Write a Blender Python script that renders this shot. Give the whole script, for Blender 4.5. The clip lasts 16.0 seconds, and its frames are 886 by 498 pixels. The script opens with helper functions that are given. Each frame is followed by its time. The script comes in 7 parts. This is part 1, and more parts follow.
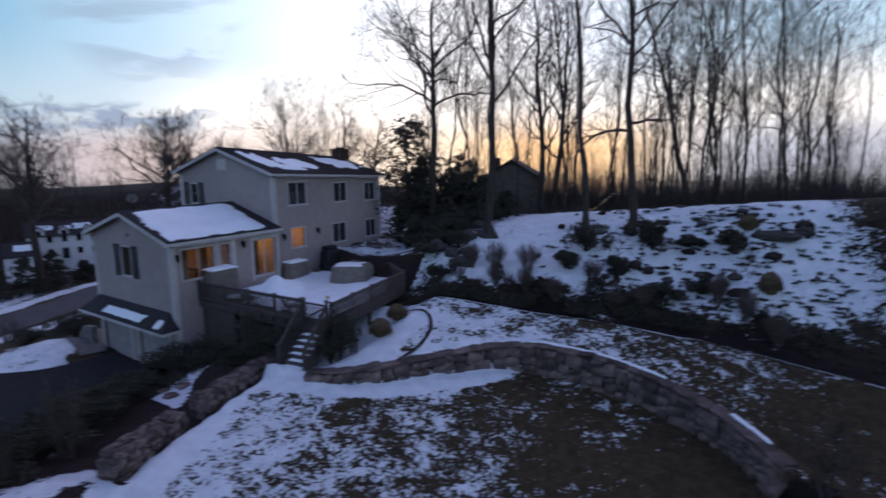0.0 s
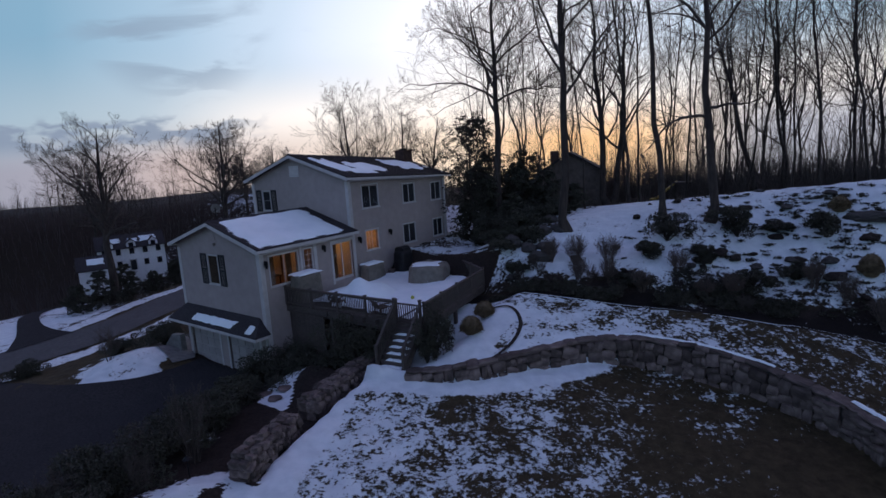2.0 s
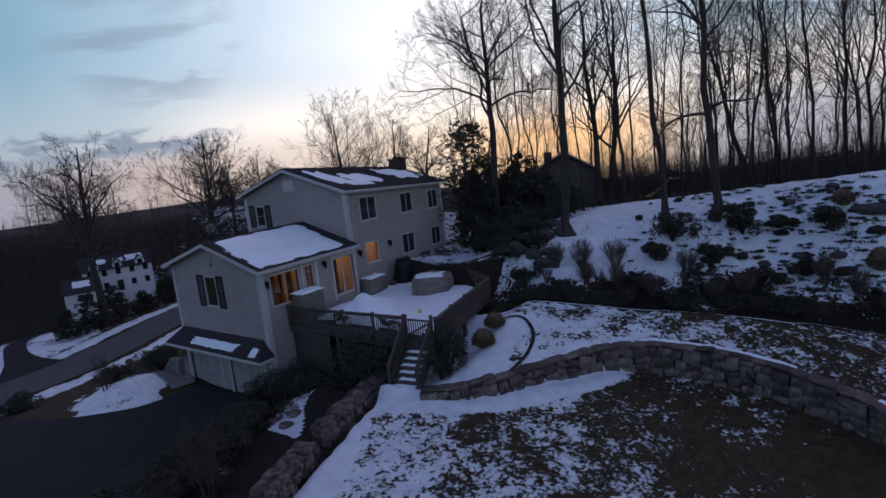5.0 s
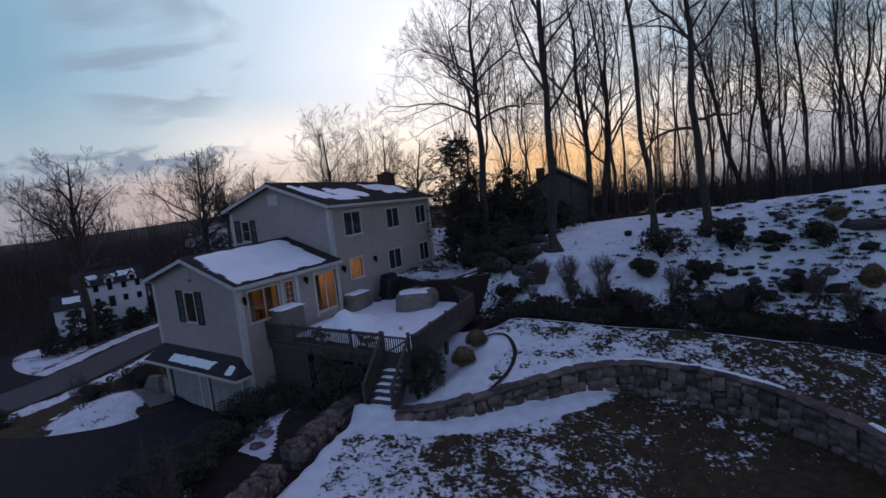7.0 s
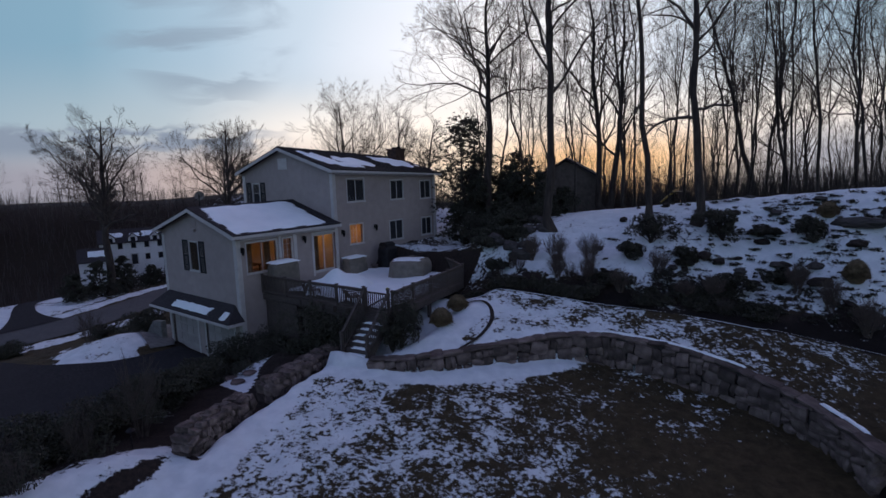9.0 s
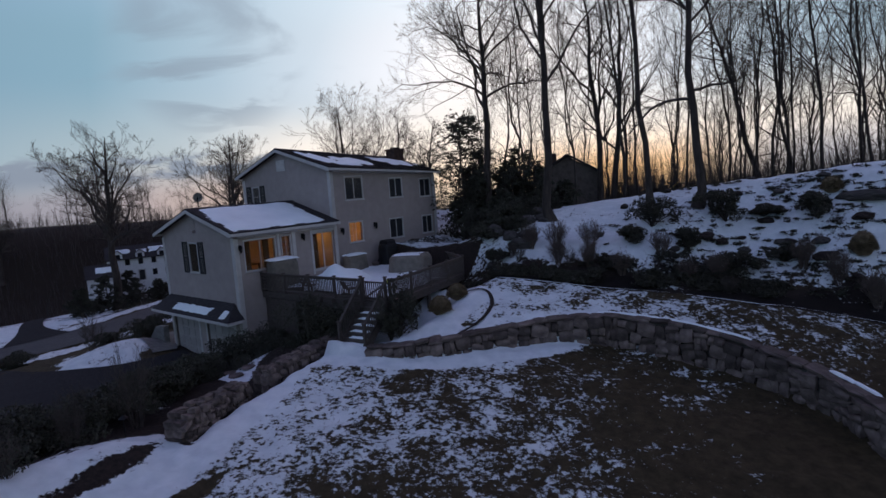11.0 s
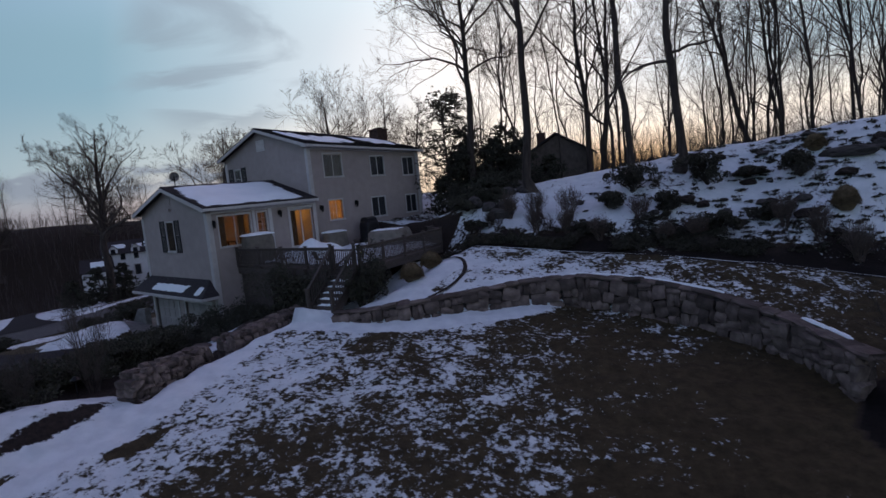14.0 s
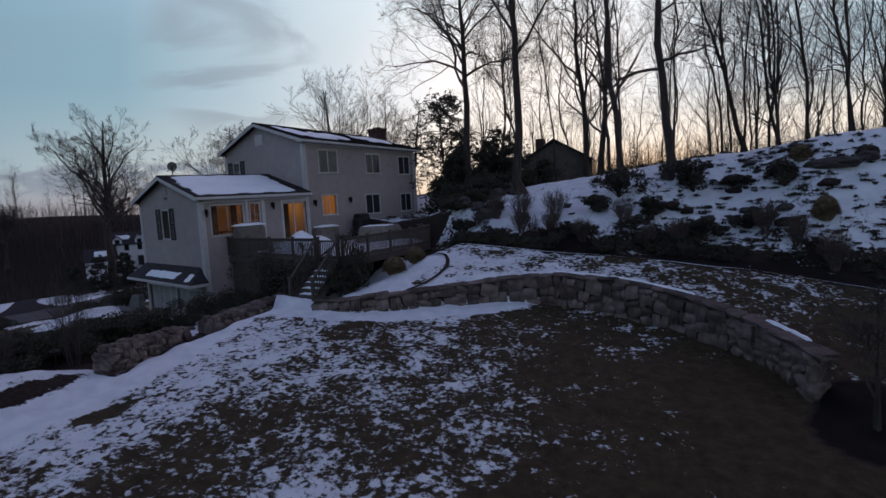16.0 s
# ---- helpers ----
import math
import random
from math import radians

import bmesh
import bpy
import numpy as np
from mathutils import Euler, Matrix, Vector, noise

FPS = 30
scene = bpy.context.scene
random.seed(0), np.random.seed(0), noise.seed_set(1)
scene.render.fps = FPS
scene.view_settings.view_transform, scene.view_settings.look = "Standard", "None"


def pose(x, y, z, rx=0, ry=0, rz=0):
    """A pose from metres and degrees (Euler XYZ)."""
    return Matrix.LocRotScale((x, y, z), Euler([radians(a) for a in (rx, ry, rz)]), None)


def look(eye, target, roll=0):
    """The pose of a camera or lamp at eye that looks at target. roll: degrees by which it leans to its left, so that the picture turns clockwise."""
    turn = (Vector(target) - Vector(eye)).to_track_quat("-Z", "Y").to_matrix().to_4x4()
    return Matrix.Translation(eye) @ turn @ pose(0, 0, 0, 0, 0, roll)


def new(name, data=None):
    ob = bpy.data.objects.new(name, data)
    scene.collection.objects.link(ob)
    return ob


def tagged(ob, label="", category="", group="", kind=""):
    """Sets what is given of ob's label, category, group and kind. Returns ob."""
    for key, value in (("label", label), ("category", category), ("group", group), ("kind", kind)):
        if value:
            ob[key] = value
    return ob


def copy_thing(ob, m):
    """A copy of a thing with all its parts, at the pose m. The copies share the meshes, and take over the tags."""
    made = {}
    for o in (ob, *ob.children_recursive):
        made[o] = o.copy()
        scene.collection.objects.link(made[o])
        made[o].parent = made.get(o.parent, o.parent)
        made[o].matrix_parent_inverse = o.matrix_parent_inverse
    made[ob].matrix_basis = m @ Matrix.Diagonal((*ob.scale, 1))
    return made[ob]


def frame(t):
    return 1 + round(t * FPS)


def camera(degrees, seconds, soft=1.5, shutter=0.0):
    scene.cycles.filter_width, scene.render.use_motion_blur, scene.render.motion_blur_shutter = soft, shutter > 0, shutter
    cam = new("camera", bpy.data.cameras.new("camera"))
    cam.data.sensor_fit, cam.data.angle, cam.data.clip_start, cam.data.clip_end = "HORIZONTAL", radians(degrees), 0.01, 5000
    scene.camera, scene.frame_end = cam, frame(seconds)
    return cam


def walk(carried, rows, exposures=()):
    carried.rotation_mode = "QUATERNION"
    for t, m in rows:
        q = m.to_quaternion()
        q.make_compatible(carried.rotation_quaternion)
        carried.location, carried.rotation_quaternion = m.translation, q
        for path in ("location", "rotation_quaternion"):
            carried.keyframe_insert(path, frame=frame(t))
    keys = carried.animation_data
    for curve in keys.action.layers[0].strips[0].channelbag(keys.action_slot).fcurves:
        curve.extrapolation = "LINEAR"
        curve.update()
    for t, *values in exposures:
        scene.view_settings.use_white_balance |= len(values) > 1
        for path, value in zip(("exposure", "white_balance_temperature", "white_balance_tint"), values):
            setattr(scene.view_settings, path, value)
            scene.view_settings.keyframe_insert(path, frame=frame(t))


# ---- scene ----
cam = camera(76.0, 16.0, shutter=0.5)
PATH = [
    (0, (25.48, -20.24, 6.264), (24.35, -18.625, 5.926), -0.7),
    (0.5, (24.646, -20.801, 6.067), (23.372, -19.299, 5.718), -2.9),
    (1, (24.304, -21.173, 6.216), (23.017, -19.685, 5.855), -2.8),
    (1.5, (23.946, -21.436, 6.243), (22.7, -19.904, 5.926), -3.7),
    (2, (23.579, -21.712, 6.356), (22.359, -20.165, 6.014), -3.7),
    (2.5, (23.237, -21.938, 6.516), (22.019, -20.393, 6.158), -4.7),
    (3, (22.927, -22.094, 6.688), (21.719, -20.542, 6.321), -3.7),
    (3.5, (22.699, -22.138, 6.774), (21.508, -20.575, 6.402), -5.0),
    (4, (22.469, -22.11, 6.811), (21.282, -20.542, 6.449), -5.4),
    (4.2, (22.405, -22.078, 6.811), (21.219, -20.51, 6.448), -5.9),
    (6.5, (22.593, -20.881, 6.894), (21.423, -19.286, 6.599), -5.5),
    (7, (22.921, -20.71, 6.559), (21.732, -19.127, 6.276), -5.9),
    (7.5, (23.427, -20.515, 6.079), (22.194, -18.969, 5.785), -4.2),
    (8, (23.962, -20.427, 5.729), (22.694, -18.911, 5.423), -3.4),
    (8.5, (24.503, -20.381, 5.46), (23.231, -18.871, 5.142), -3.2),
    (9, (24.946, -20.514, 5.163), (23.679, -18.994, 4.878), -1.9),
    (9.2, (25.141, -20.421, 4.989), (23.861, -18.914, 4.688), -3.1),
    (11.5, (25.392, -20.093, 3.63), (24.09, -18.59, 3.414), -4.1),
    (12, (25.669, -19.982, 3.353), (24.361, -18.49, 3.104), -4.5),
    (12.5, (26.112, -19.612, 2.9), (24.788, -18.167, 2.502), -5.8),
    (13, (26.073, -19.391, 2.697), (24.745, -17.926, 2.396), -5.9),
    (13.5, (26.036, -19.272, 2.479), (24.727, -17.769, 2.312), -4.5),
    (14, (26.251, -18.923, 2.211), (24.925, -17.441, 1.993), -5.5),
    (14.5, (26.439, -18.752, 1.955), (25.107, -17.273, 1.751), -4.6),
    (15, (26.703, -18.588, 1.702), (25.361, -17.117, 1.516), -4.9),
    (15.5, (27.043, -18.541, 1.584), (25.695, -17.076, 1.392), -3.7),
    (16, (27.365, -18.553, 1.649), (26.015, -17.09, 1.461), -3.4),
]
LIGHT = [(0, 0.6, 6450, 18), (0.5, 0.42, 6450, 18), (1, 0.27, 6450, 18), (1.5, 0.19, 6450, 18), (4, 0.19, 6500, 18), (9, 0.12, 6750, 18), (12.5, 0.2, 7100, 18), (13.2, 0.36, 7150, 18), (14, 0.2, 7200, 18), (16, 0.15, 7300, 18)]
walk(cam, [(t, look(eye, target, roll)) for t, eye, target, roll in PATH], LIGHT)

# ---- world and light ----
SUN_AZ = radians(114.0)                     # where the afterglow stands, from +x
world = bpy.data.worlds.new("dusk_sky")
scene.world = world
world.use_nodes = True
wt = world.node_tree
wt.nodes.clear()


def wmath(op, a, c, d=None):
    n = wt.nodes.new("ShaderNodeMath")
    n.operation = op
    for k, v in enumerate((a, c, d)):
        if v is None:
            continue
        if isinstance(v, (int, float)):
            n.inputs[k].default_value = v
        else:
            wt.links.new(v, n.inputs[k])
    return n.outputs[0]


def wrange(v, a, c, lo=0.0, hi=1.0):
    n = wt.nodes.new("ShaderNodeMapRange")
    n.interpolation_type = "SMOOTHSTEP"
    wt.links.new(v, n.inputs["Value"])
    for k, x in zip(("From Min", "From Max", "To Min", "To Max"), (a, c, lo, hi)):
        n.inputs[k].default_value = x
    return n.outputs[0]


def wmix(fac, a, c):
    n = wt.nodes.new("ShaderNodeMix")
    n.data_type = "RGBA"
    wt.links.new(fac, n.inputs[0])
    for k, v in ((6, a), (7, c)):
        if isinstance(v, tuple):
            n.inputs[k].default_value = (*v, 1)
        else:
            wt.links.new(v, n.inputs[k])
    return n.outputs[2]


sky = wt.nodes.new("ShaderNodeTexSky")
sky.sky_type = "NISHITA"
sky.sun_disc = False
sky.sun_elevation = radians(1.8)
sky.sun_rotation = radians(90.0) - SUN_AZ
sky.altitude = 100.0
sky.air_density, sky.dust_density, sky.ozone_density = 1.0, 0.6, 4.0
soft = wt.nodes.new("ShaderNodeHueSaturation")
soft.inputs["Saturation"].default_value = 0.72
# haze: paler above the glow; greener low down, towards lilac overhead
gen = wt.nodes.new("ShaderNodeTexCoord").outputs["Generated"]
sep = wt.nodes.new("ShaderNodeSeparateXYZ")
wt.links.new(gen, sep.inputs[0])
up = sep.outputs["Z"]
level = wt.nodes.new("ShaderNodeCombineXYZ")           # the haze at the horizon reaches on down behind the hill
for k in range(2):
    wt.links.new(sep.outputs[k], level.inputs[k])
wt.links.new(wmath("MAXIMUM", up, 0.012), level.inputs[2])
wt.links.new(level.outputs[0], sky.inputs["Vector"])


def towards(x, y, z):
    n = wt.nodes.new("ShaderNodeVectorMath")
    n.operation = "DOT_PRODUCT"
    wt.links.new(gen, n.inputs[0])
    n.inputs[1].default_value = Vector((x, y, z)).normalized()
    return n.outputs["Value"]


pale = wt.nodes.new("ShaderNodeHueSaturation")
pale.inputs["Saturation"].default_value = 0.4
pale.inputs["Value"].default_value = 1.12
wt.links.new(wmath("MULTIPLY", wrange(towards(math.cos(SUN_AZ), math.sin(SUN_AZ), 0.15), 0.55, 0.95), wrange(up, 0.03, 0.16)), pale.inputs["Fac"])
wt.links.new(sky.outputs["Color"], pale.inputs["Color"])
tint = wt.nodes.new("ShaderNodeMix")
tint.data_type, tint.blend_type = "RGBA", "MULTIPLY"
tint.inputs[0].default_value = 1.0
wt.links.new(pale.outputs[0], tint.inputs[6])
wt.links.new(wmix(wrange(up, 0.3, 0.65), (0.74, 1.03, 1.0), (2.05, 0.98, 1.13)), tint.inputs[7])
wt.links.new(tint.outputs[2], soft.inputs["Color"])


def wramp(fac, stops):
    """Colours along a factor, as (place, (r, g, b)) pairs."""
    n = wt.nodes.new("ShaderNodeValToRGB")
    while len(n.color_ramp.elements) < len(stops):
        n.color_ramp.elements.new(0.5)
    for e, (p, c) in zip(n.color_ramp.elements, stops):
        e.position, e.color = p, (*(v / 1.8 for v in c), 1)
    wt.links.new(fac, n.inputs["Fac"])
    scaled = wt.nodes.new("ShaderNodeVectorMath")
    scaled.operation = "SCALE"
    scaled.inputs["Scale"].default_value = 1.8
    wt.links.new(n.outputs["Color"], scaled.inputs[0])
    return scaled.outputs["Vector"]


def linear(v, a, c):
    n = wt.nodes.new("ShaderNodeMapRange")
    wt.links.new(v, n.inputs["Value"])
    n.inputs["From Min"].default_value, n.inputs["From Max"].default_value = a, c
    return n.outputs[0]


# the evening haze low in the sky: white over the sunk sun, blue away from it, orange to lilac along the horizon
AIM = radians(123.0)
veil = wramp(linear(towards(math.cos(AIM), math.sin(AIM), 0.1), 0.5, 1.0), [
    (0.0, (0.26, 0.5, 0.7)), (0.576, (0.35, 0.65, 0.85)), (0.766, (0.62, 0.9, 1.1)), (0.88, (0.92, 1.16, 1.34)), (0.956, (1.32, 1.47, 1.6)), (1.0, (1.75, 1.77, 1.75))])
facing = towards(math.cos(SUN_AZ), math.sin(SUN_AZ), 0.0)
low_glow = wramp(linear(facing, 0.5, 1.0), [
    (0.0, (0.4, 0.45, 0.55)), (0.3, (0.55, 0.57, 0.66)), (0.576, (0.88, 0.74, 0.68)), (0.8, (1.2, 1.05, 0.9)), (0.96, (1.5, 1.25, 0.92)), (1.0, (1.55, 0.98, 0.48))])
rightward = towards(math.sin(SUN_AZ), -math.cos(SUN_AZ), 0.0)
low_glow = wmix(wrange(rightward, 0.1, 0.3), low_glow, (0.68, 0.72, 0.79))
veil = wmix(wmath("MULTIPLY", wrange(up, 0.2, 0.05), wrange(facing, 0.45, 0.75, 0.2, 0.6)), veil, (0.86, 0.97, 0.97))
veil = wmix(wrange(rightward, 0.25, 0.65, 0.0, 0.75), veil, (0.9, 1.06, 1.14))
cream = wmix(wmath("MULTIPLY", wrange(up, 0.16, 0.05), wrange(facing, 0.74, 0.9, 0.0, 0.85)), veil, (1.75, 1.66, 1.48))
haze = wmix(wrange(up, 0.085, 0.0), cream, low_glow)
# clouds: a low slate bank and a few thin streaks, on a plane high overhead
lowmap = wt.nodes.new("ShaderNodeMapping")
lowmap.inputs["Scale"].default_value = (9.0, 9.0, 24.0)
wt.links.new(gen, lowmap.inputs["Vector"])
bank_n = wt.nodes.new("ShaderNodeTexNoise")
bank_n.inputs["Scale"].default_value, bank_n.inputs["Detail"].default_value = 1.0, 8.0
wt.links.new(lowmap.outputs[0], bank_n.inputs["Vector"])
crest_n = wmath("ADD", up, wmath("MULTIPLY", wmath("SUBTRACT", bank_n.outputs["Fac"], 0.5), 0.12))
bank_band = wmath("MULTIPLY", wrange(up, 0.02, 0.05), wrange(crest_n, 0.082, 0.07))
bank = wmath("MULTIPLY", wmath("MULTIPLY", wrange(facing, 0.88, 0.8), wrange(bank_n.outputs["Fac"], 0.43, 0.52)), bank_band)
flat = wt.nodes.new("ShaderNodeVectorMath")
flat.operation = "DIVIDE"
wt.links.new(gen, flat.inputs[0])
lift = wt.nodes.new("ShaderNodeCombineXYZ")
zz = wmath("ADD", wmath("MAXIMUM", up, 0.0), 0.12)
for k in range(3):
    wt.links.new(zz, lift.inputs[k])
wt.links.new(lift.outputs[0], flat.inputs[1])
wisp_n = wt.nodes.new("ShaderNodeTexNoise")
wisp_n.inputs["Scale"].default_value, wisp_n.inputs["Detail"].default_value, wisp_n.inputs["Distortion"].default_value = 1.6, 6.0, 0.6
wt.links.new(flat.outputs[0], wisp_n.inputs["Vector"])
wisp = wmath("MULTIPLY", wrange(wisp_n.outputs["Fac"], 0.56, 0.70, 0.0, 0.3), wrange(up, 0.14, 0.26))
sky_col = wmix(wrange(up, 0.24, 0.45), haze, soft.outputs[0])
sky_col = wmix(wmath("MULTIPLY", bank, 0.9), sky_col, (0.36, 0.47, 0.61))
streak = wmath("MULTIPLY", wrange(towards(-0.85, 0.47, 0.235), 0.988, 0.9965), wrange(wisp_n.outputs["Fac"], 0.44, 0.58, 0.0, 0.5))
sky_col = wmix(streak, sky_col, (0.34, 0.45, 0.58))
sky_col = wmix(wisp, sky_col, (0.40, 0.52, 0.66))
bg = wt.nodes.new("ShaderNodeBackground")
bg.inputs["Strength"].default_value = 0.6
wout = wt.nodes.new("ShaderNodeOutputWorld")
wt.links.new(sky_col, bg.inputs["Color"])
wt.links.new(bg.outputs[0], wout.inputs["Surface"])

sun = new("sun", bpy.data.lights.new("sun", "SUN"))
sun.data.energy, sun.data.angle, sun.data.color = 0.04, radians(20.0), (1.0, 0.62, 0.38)
sun.matrix_world = look((0, 0, 40), (-40 * math.cos(SUN_AZ), -40 * math.sin(SUN_AZ), 36))

# ---- materials ----
def material(name, colours, rough=0.8, scale=6.0, detail=6.0, bump=0.2, bump_scale=None, metal=0.0, spread=0.18, spec=0.3, stretch=(1, 1, 1)):
    """A noisy surface between two or three colours, with a fine relief and a slow stain over it."""
    m = bpy.data.materials.new(name)
    m.use_nodes = True
    t = m.node_tree
    b = t.nodes["Principled BSDF"]
    co = t.nodes.new("ShaderNodeTexCoord")
    mp = t.nodes.new("ShaderNodeMapping")
    mp.inputs["Scale"].default_value = stretch
    t.links.new(co.outputs["Object"], mp.inputs["Vector"])
    n1 = t.nodes.new("ShaderNodeTexNoise")
    n1.inputs["Scale"].default_value, n1.inputs["Detail"].default_value = scale, detail
    n2 = t.nodes.new("ShaderNodeTexNoise")
    n2.inputs["Scale"].default_value = scale * 0.11
    for n in (n1, n2):
        t.links.new(mp.outputs[0], n.inputs["Vector"])
    ramp = t.nodes.new("ShaderNodeValToRGB")
    for k in range(len(colours) - 2):
        ramp.color_ramp.elements.new(0.5)
    for k, c in enumerate(colours):
        e = ramp.color_ramp.elements[k]
        e.position = 0.32 + 0.36 * k / max(1, len(colours) - 1)
        e.color = (*c, 1)
    t.links.new(n1.outputs["Fac"], ramp.inputs["Fac"])
    info = t.nodes.new("ShaderNodeObjectInfo")
    mul = t.nodes.new("ShaderNodeMath")
    mul.operation = "MULTIPLY_ADD"
    mul.inputs[1].default_value, mul.inputs[2].default_value = spread, 1.0 - spread / 2
    t.links.new(info.outputs["Random"], mul.inputs[0])
    mr = t.nodes.new("ShaderNodeMapRange")
    mr.inputs["To Min"].default_value, mr.inputs["To Max"].default_value = 0.8, 1.18
    t.links.new(n2.outputs["Fac"], mr.inputs["Value"])
    m2 = t.nodes.new("ShaderNodeMath")
    m2.operation = "MULTIPLY"
    t.links.new(mul.outputs[0], m2.inputs[0])
    t.links.new(mr.outputs[0], m2.inputs[1])
    mix = t.nodes.new("ShaderNodeVectorMath")
    mix.operation = "SCALE"
    t.links.new(ramp.outputs[0], mix.inputs[0])
    t.links.new(m2.outputs[0], mix.inputs["Scale"])
    t.links.new(mix.outputs[0], b.inputs["Base Color"])
    b.inputs["Roughness"].default_value, b.inputs["Metallic"].default_value = rough, metal
    b.inputs["Specular IOR Level"].default_value = spec
    if bump:
        n3 = t.nodes.new("ShaderNodeTexNoise")
        n3.inputs["Scale"].default_value, n3.inputs["Detail"].default_value = bump_scale or scale * 4, 5
        t.links.new(mp.outputs[0], n3.inputs["Vector"])
        bp = t.nodes.new("ShaderNodeBump")
        bp.inputs["Strength"].default_value, bp.inputs["Distance"].default_value = bump, 0.03
        t.links.new(n3.outputs["Fac"], bp.inputs["Height"])
        t.links.new(bp.outputs[0], b.inputs["Normal"])
    return m


def glow(name, colour, strength):
    m = bpy.data.materials.new(name)
    m.use_nodes = True
    b = m.node_tree.nodes["Principled BSDF"]
    b.inputs["Base Color"].default_value = (*colour, 1)
    b.inputs["Emission Color"].default_value = (*colour, 1)
    b.inputs["Emission Strength"].default_value = strength
    return m


M = {
    "siding": material("siding_paint", [(0.42, 0.39, 0.36), (0.47, 0.44, 0.41)], 0.6, 3.0, bump=0.05),
    "trim": material("white_trim_paint", [(0.44, 0.43, 0.42), (0.51, 0.50, 0.49)], 0.5, 4.0, bump=0.05),
    "shingle": material("asphalt_shingle", [(0.02, 0.018, 0.02), (0.05, 0.046, 0.05)], 0.9, 14.0, bump=0.5),
    "snow": material("snow", [(0.77, 0.86, 0.885), (0.84, 0.92, 0.94)], 0.6, 1.5, bump=0.5, bump_scale=7.0, spread=0.04),
    "shutter": material("dark_shutter_paint", [(0.012, 0.013, 0.018), (0.02, 0.022, 0.028)], 0.5, 5.0, bump=0.05),
    "deck": material("weathered_deck_wood", [(0.055, 0.046, 0.042), (0.10, 0.082, 0.073)], 0.8, 5.0, stretch=(1, 6, 6)),
    "stone": material("field_stone", [(0.07, 0.053, 0.047), (0.115, 0.089, 0.079), (0.18, 0.14, 0.124)], 0.9, 1.4, bump=0.6, bump_scale=16, spread=1.0),
    "mortar": material("wall_core_stone", [(0.035, 0.032, 0.03), (0.075, 0.069, 0.064)], 0.95, 5.0, bump=0.6),
    "bark": material("grey_bark", [(0.032, 0.026, 0.023), (0.072, 0.058, 0.05)], 0.95, 7.0, bump=0.8, stretch=(1, 1, 0.25)),
    "asphalt": material("asphalt", [(0.02, 0.0195, 0.021), (0.036, 0.035, 0.038)], 1.0, 9.0, bump=0.3, bump_scale=60, spec=0.1),
    "road": material("worn_road_asphalt", [(0.06, 0.06, 0.064), (0.09, 0.09, 0.094)], 0.9, 6.0, bump=0.2, bump_scale=50),
    "brick": material("dark_brick", [(0.06, 0.038, 0.032), (0.1, 0.062, 0.05)], 0.9, 6.0),
    "needle": material("evergreen_leaf", [(0.03, 0.031, 0.022), (0.06, 0.06, 0.042)], 0.7, 5.0, bump=0.0),
    "mulch": material("dark_mulch", [(0.018, 0.0145, 0.013), (0.042, 0.032, 0.027)], 1.0, 9.0, bump=0.9),
    "glass": material("dark_window_glass", [(0.01, 0.011, 0.014), (0.014, 0.016, 0.02)], 0.06, 1.0, bump=0.0, spec=0.6),
}
M["concrete"] = material("weathered_concrete", [(0.14, 0.14, 0.135), (0.22, 0.22, 0.21)], 0.9, 4.0, bump=0.3)
M["twig"] = material("grey_twig", [(0.05, 0.042, 0.037), (0.1, 0.083, 0.072)], 0.95, 5.0, bump=0.0)
M["rhodo"] = material("rhododendron_leaf", [(0.026, 0.026, 0.018), (0.056, 0.052, 0.036)], 0.55, 4.0, bump=0.0)
M["brown_twig"] = material("dark_brown_shoots", [(0.085, 0.066, 0.058), (0.16, 0.125, 0.108)], 0.9, 6.0, bump=0.0)
M["straw"] = material("dry_tan_shoots", [(0.10, 0.075, 0.045), (0.2, 0.15, 0.09)], 0.9, 6.0, bump=0.0)
M["far_twig"] = material("hazy_far_twig", [(0.065, 0.057, 0.055), (0.11, 0.097, 0.092)], 0.95, 5.0, bump=0.0)

# ---- building helpers ----
def part(name, bm, mat, parent=None, label=""):
    if len(bm.verts) < 3000:
        bmesh.ops.remove_doubles(bm, verts=bm.verts, dist=1e-4)
    me = bpy.data.meshes.new(name)
    bm.to_mesh(me)
    bm.free()
    me.materials.append(mat)
    ob = new(name, me)
    if parent is not None:
        ob.parent = parent
    if label:
        tagged(ob, label)
    return ob


def empty(name, label, category, x=0, y=0, z=0, group="", kind=""):
    ob = new(name)
    ob.location = (x, y, z)
    return tagged(ob, label, category, group, kind)


def box(bm, x0, x1, y0, y1, z0, z1):
    v = [bm.verts.new((x, y, z)) for x in (x0, x1) for y in (y0, y1) for z in (z0, z1)]
    for f in ((0, 1, 3, 2), (4, 6, 7, 5), (0, 4, 5, 1), (2, 3, 7, 6), (0, 2, 6, 4), (1, 5, 7, 3)):
        bm.faces.new([v[k] for k in f])
    return bm


def boxes(*rows):
    bm = bmesh.new()
    for r in rows:
        box(bm, *r)
    return bm


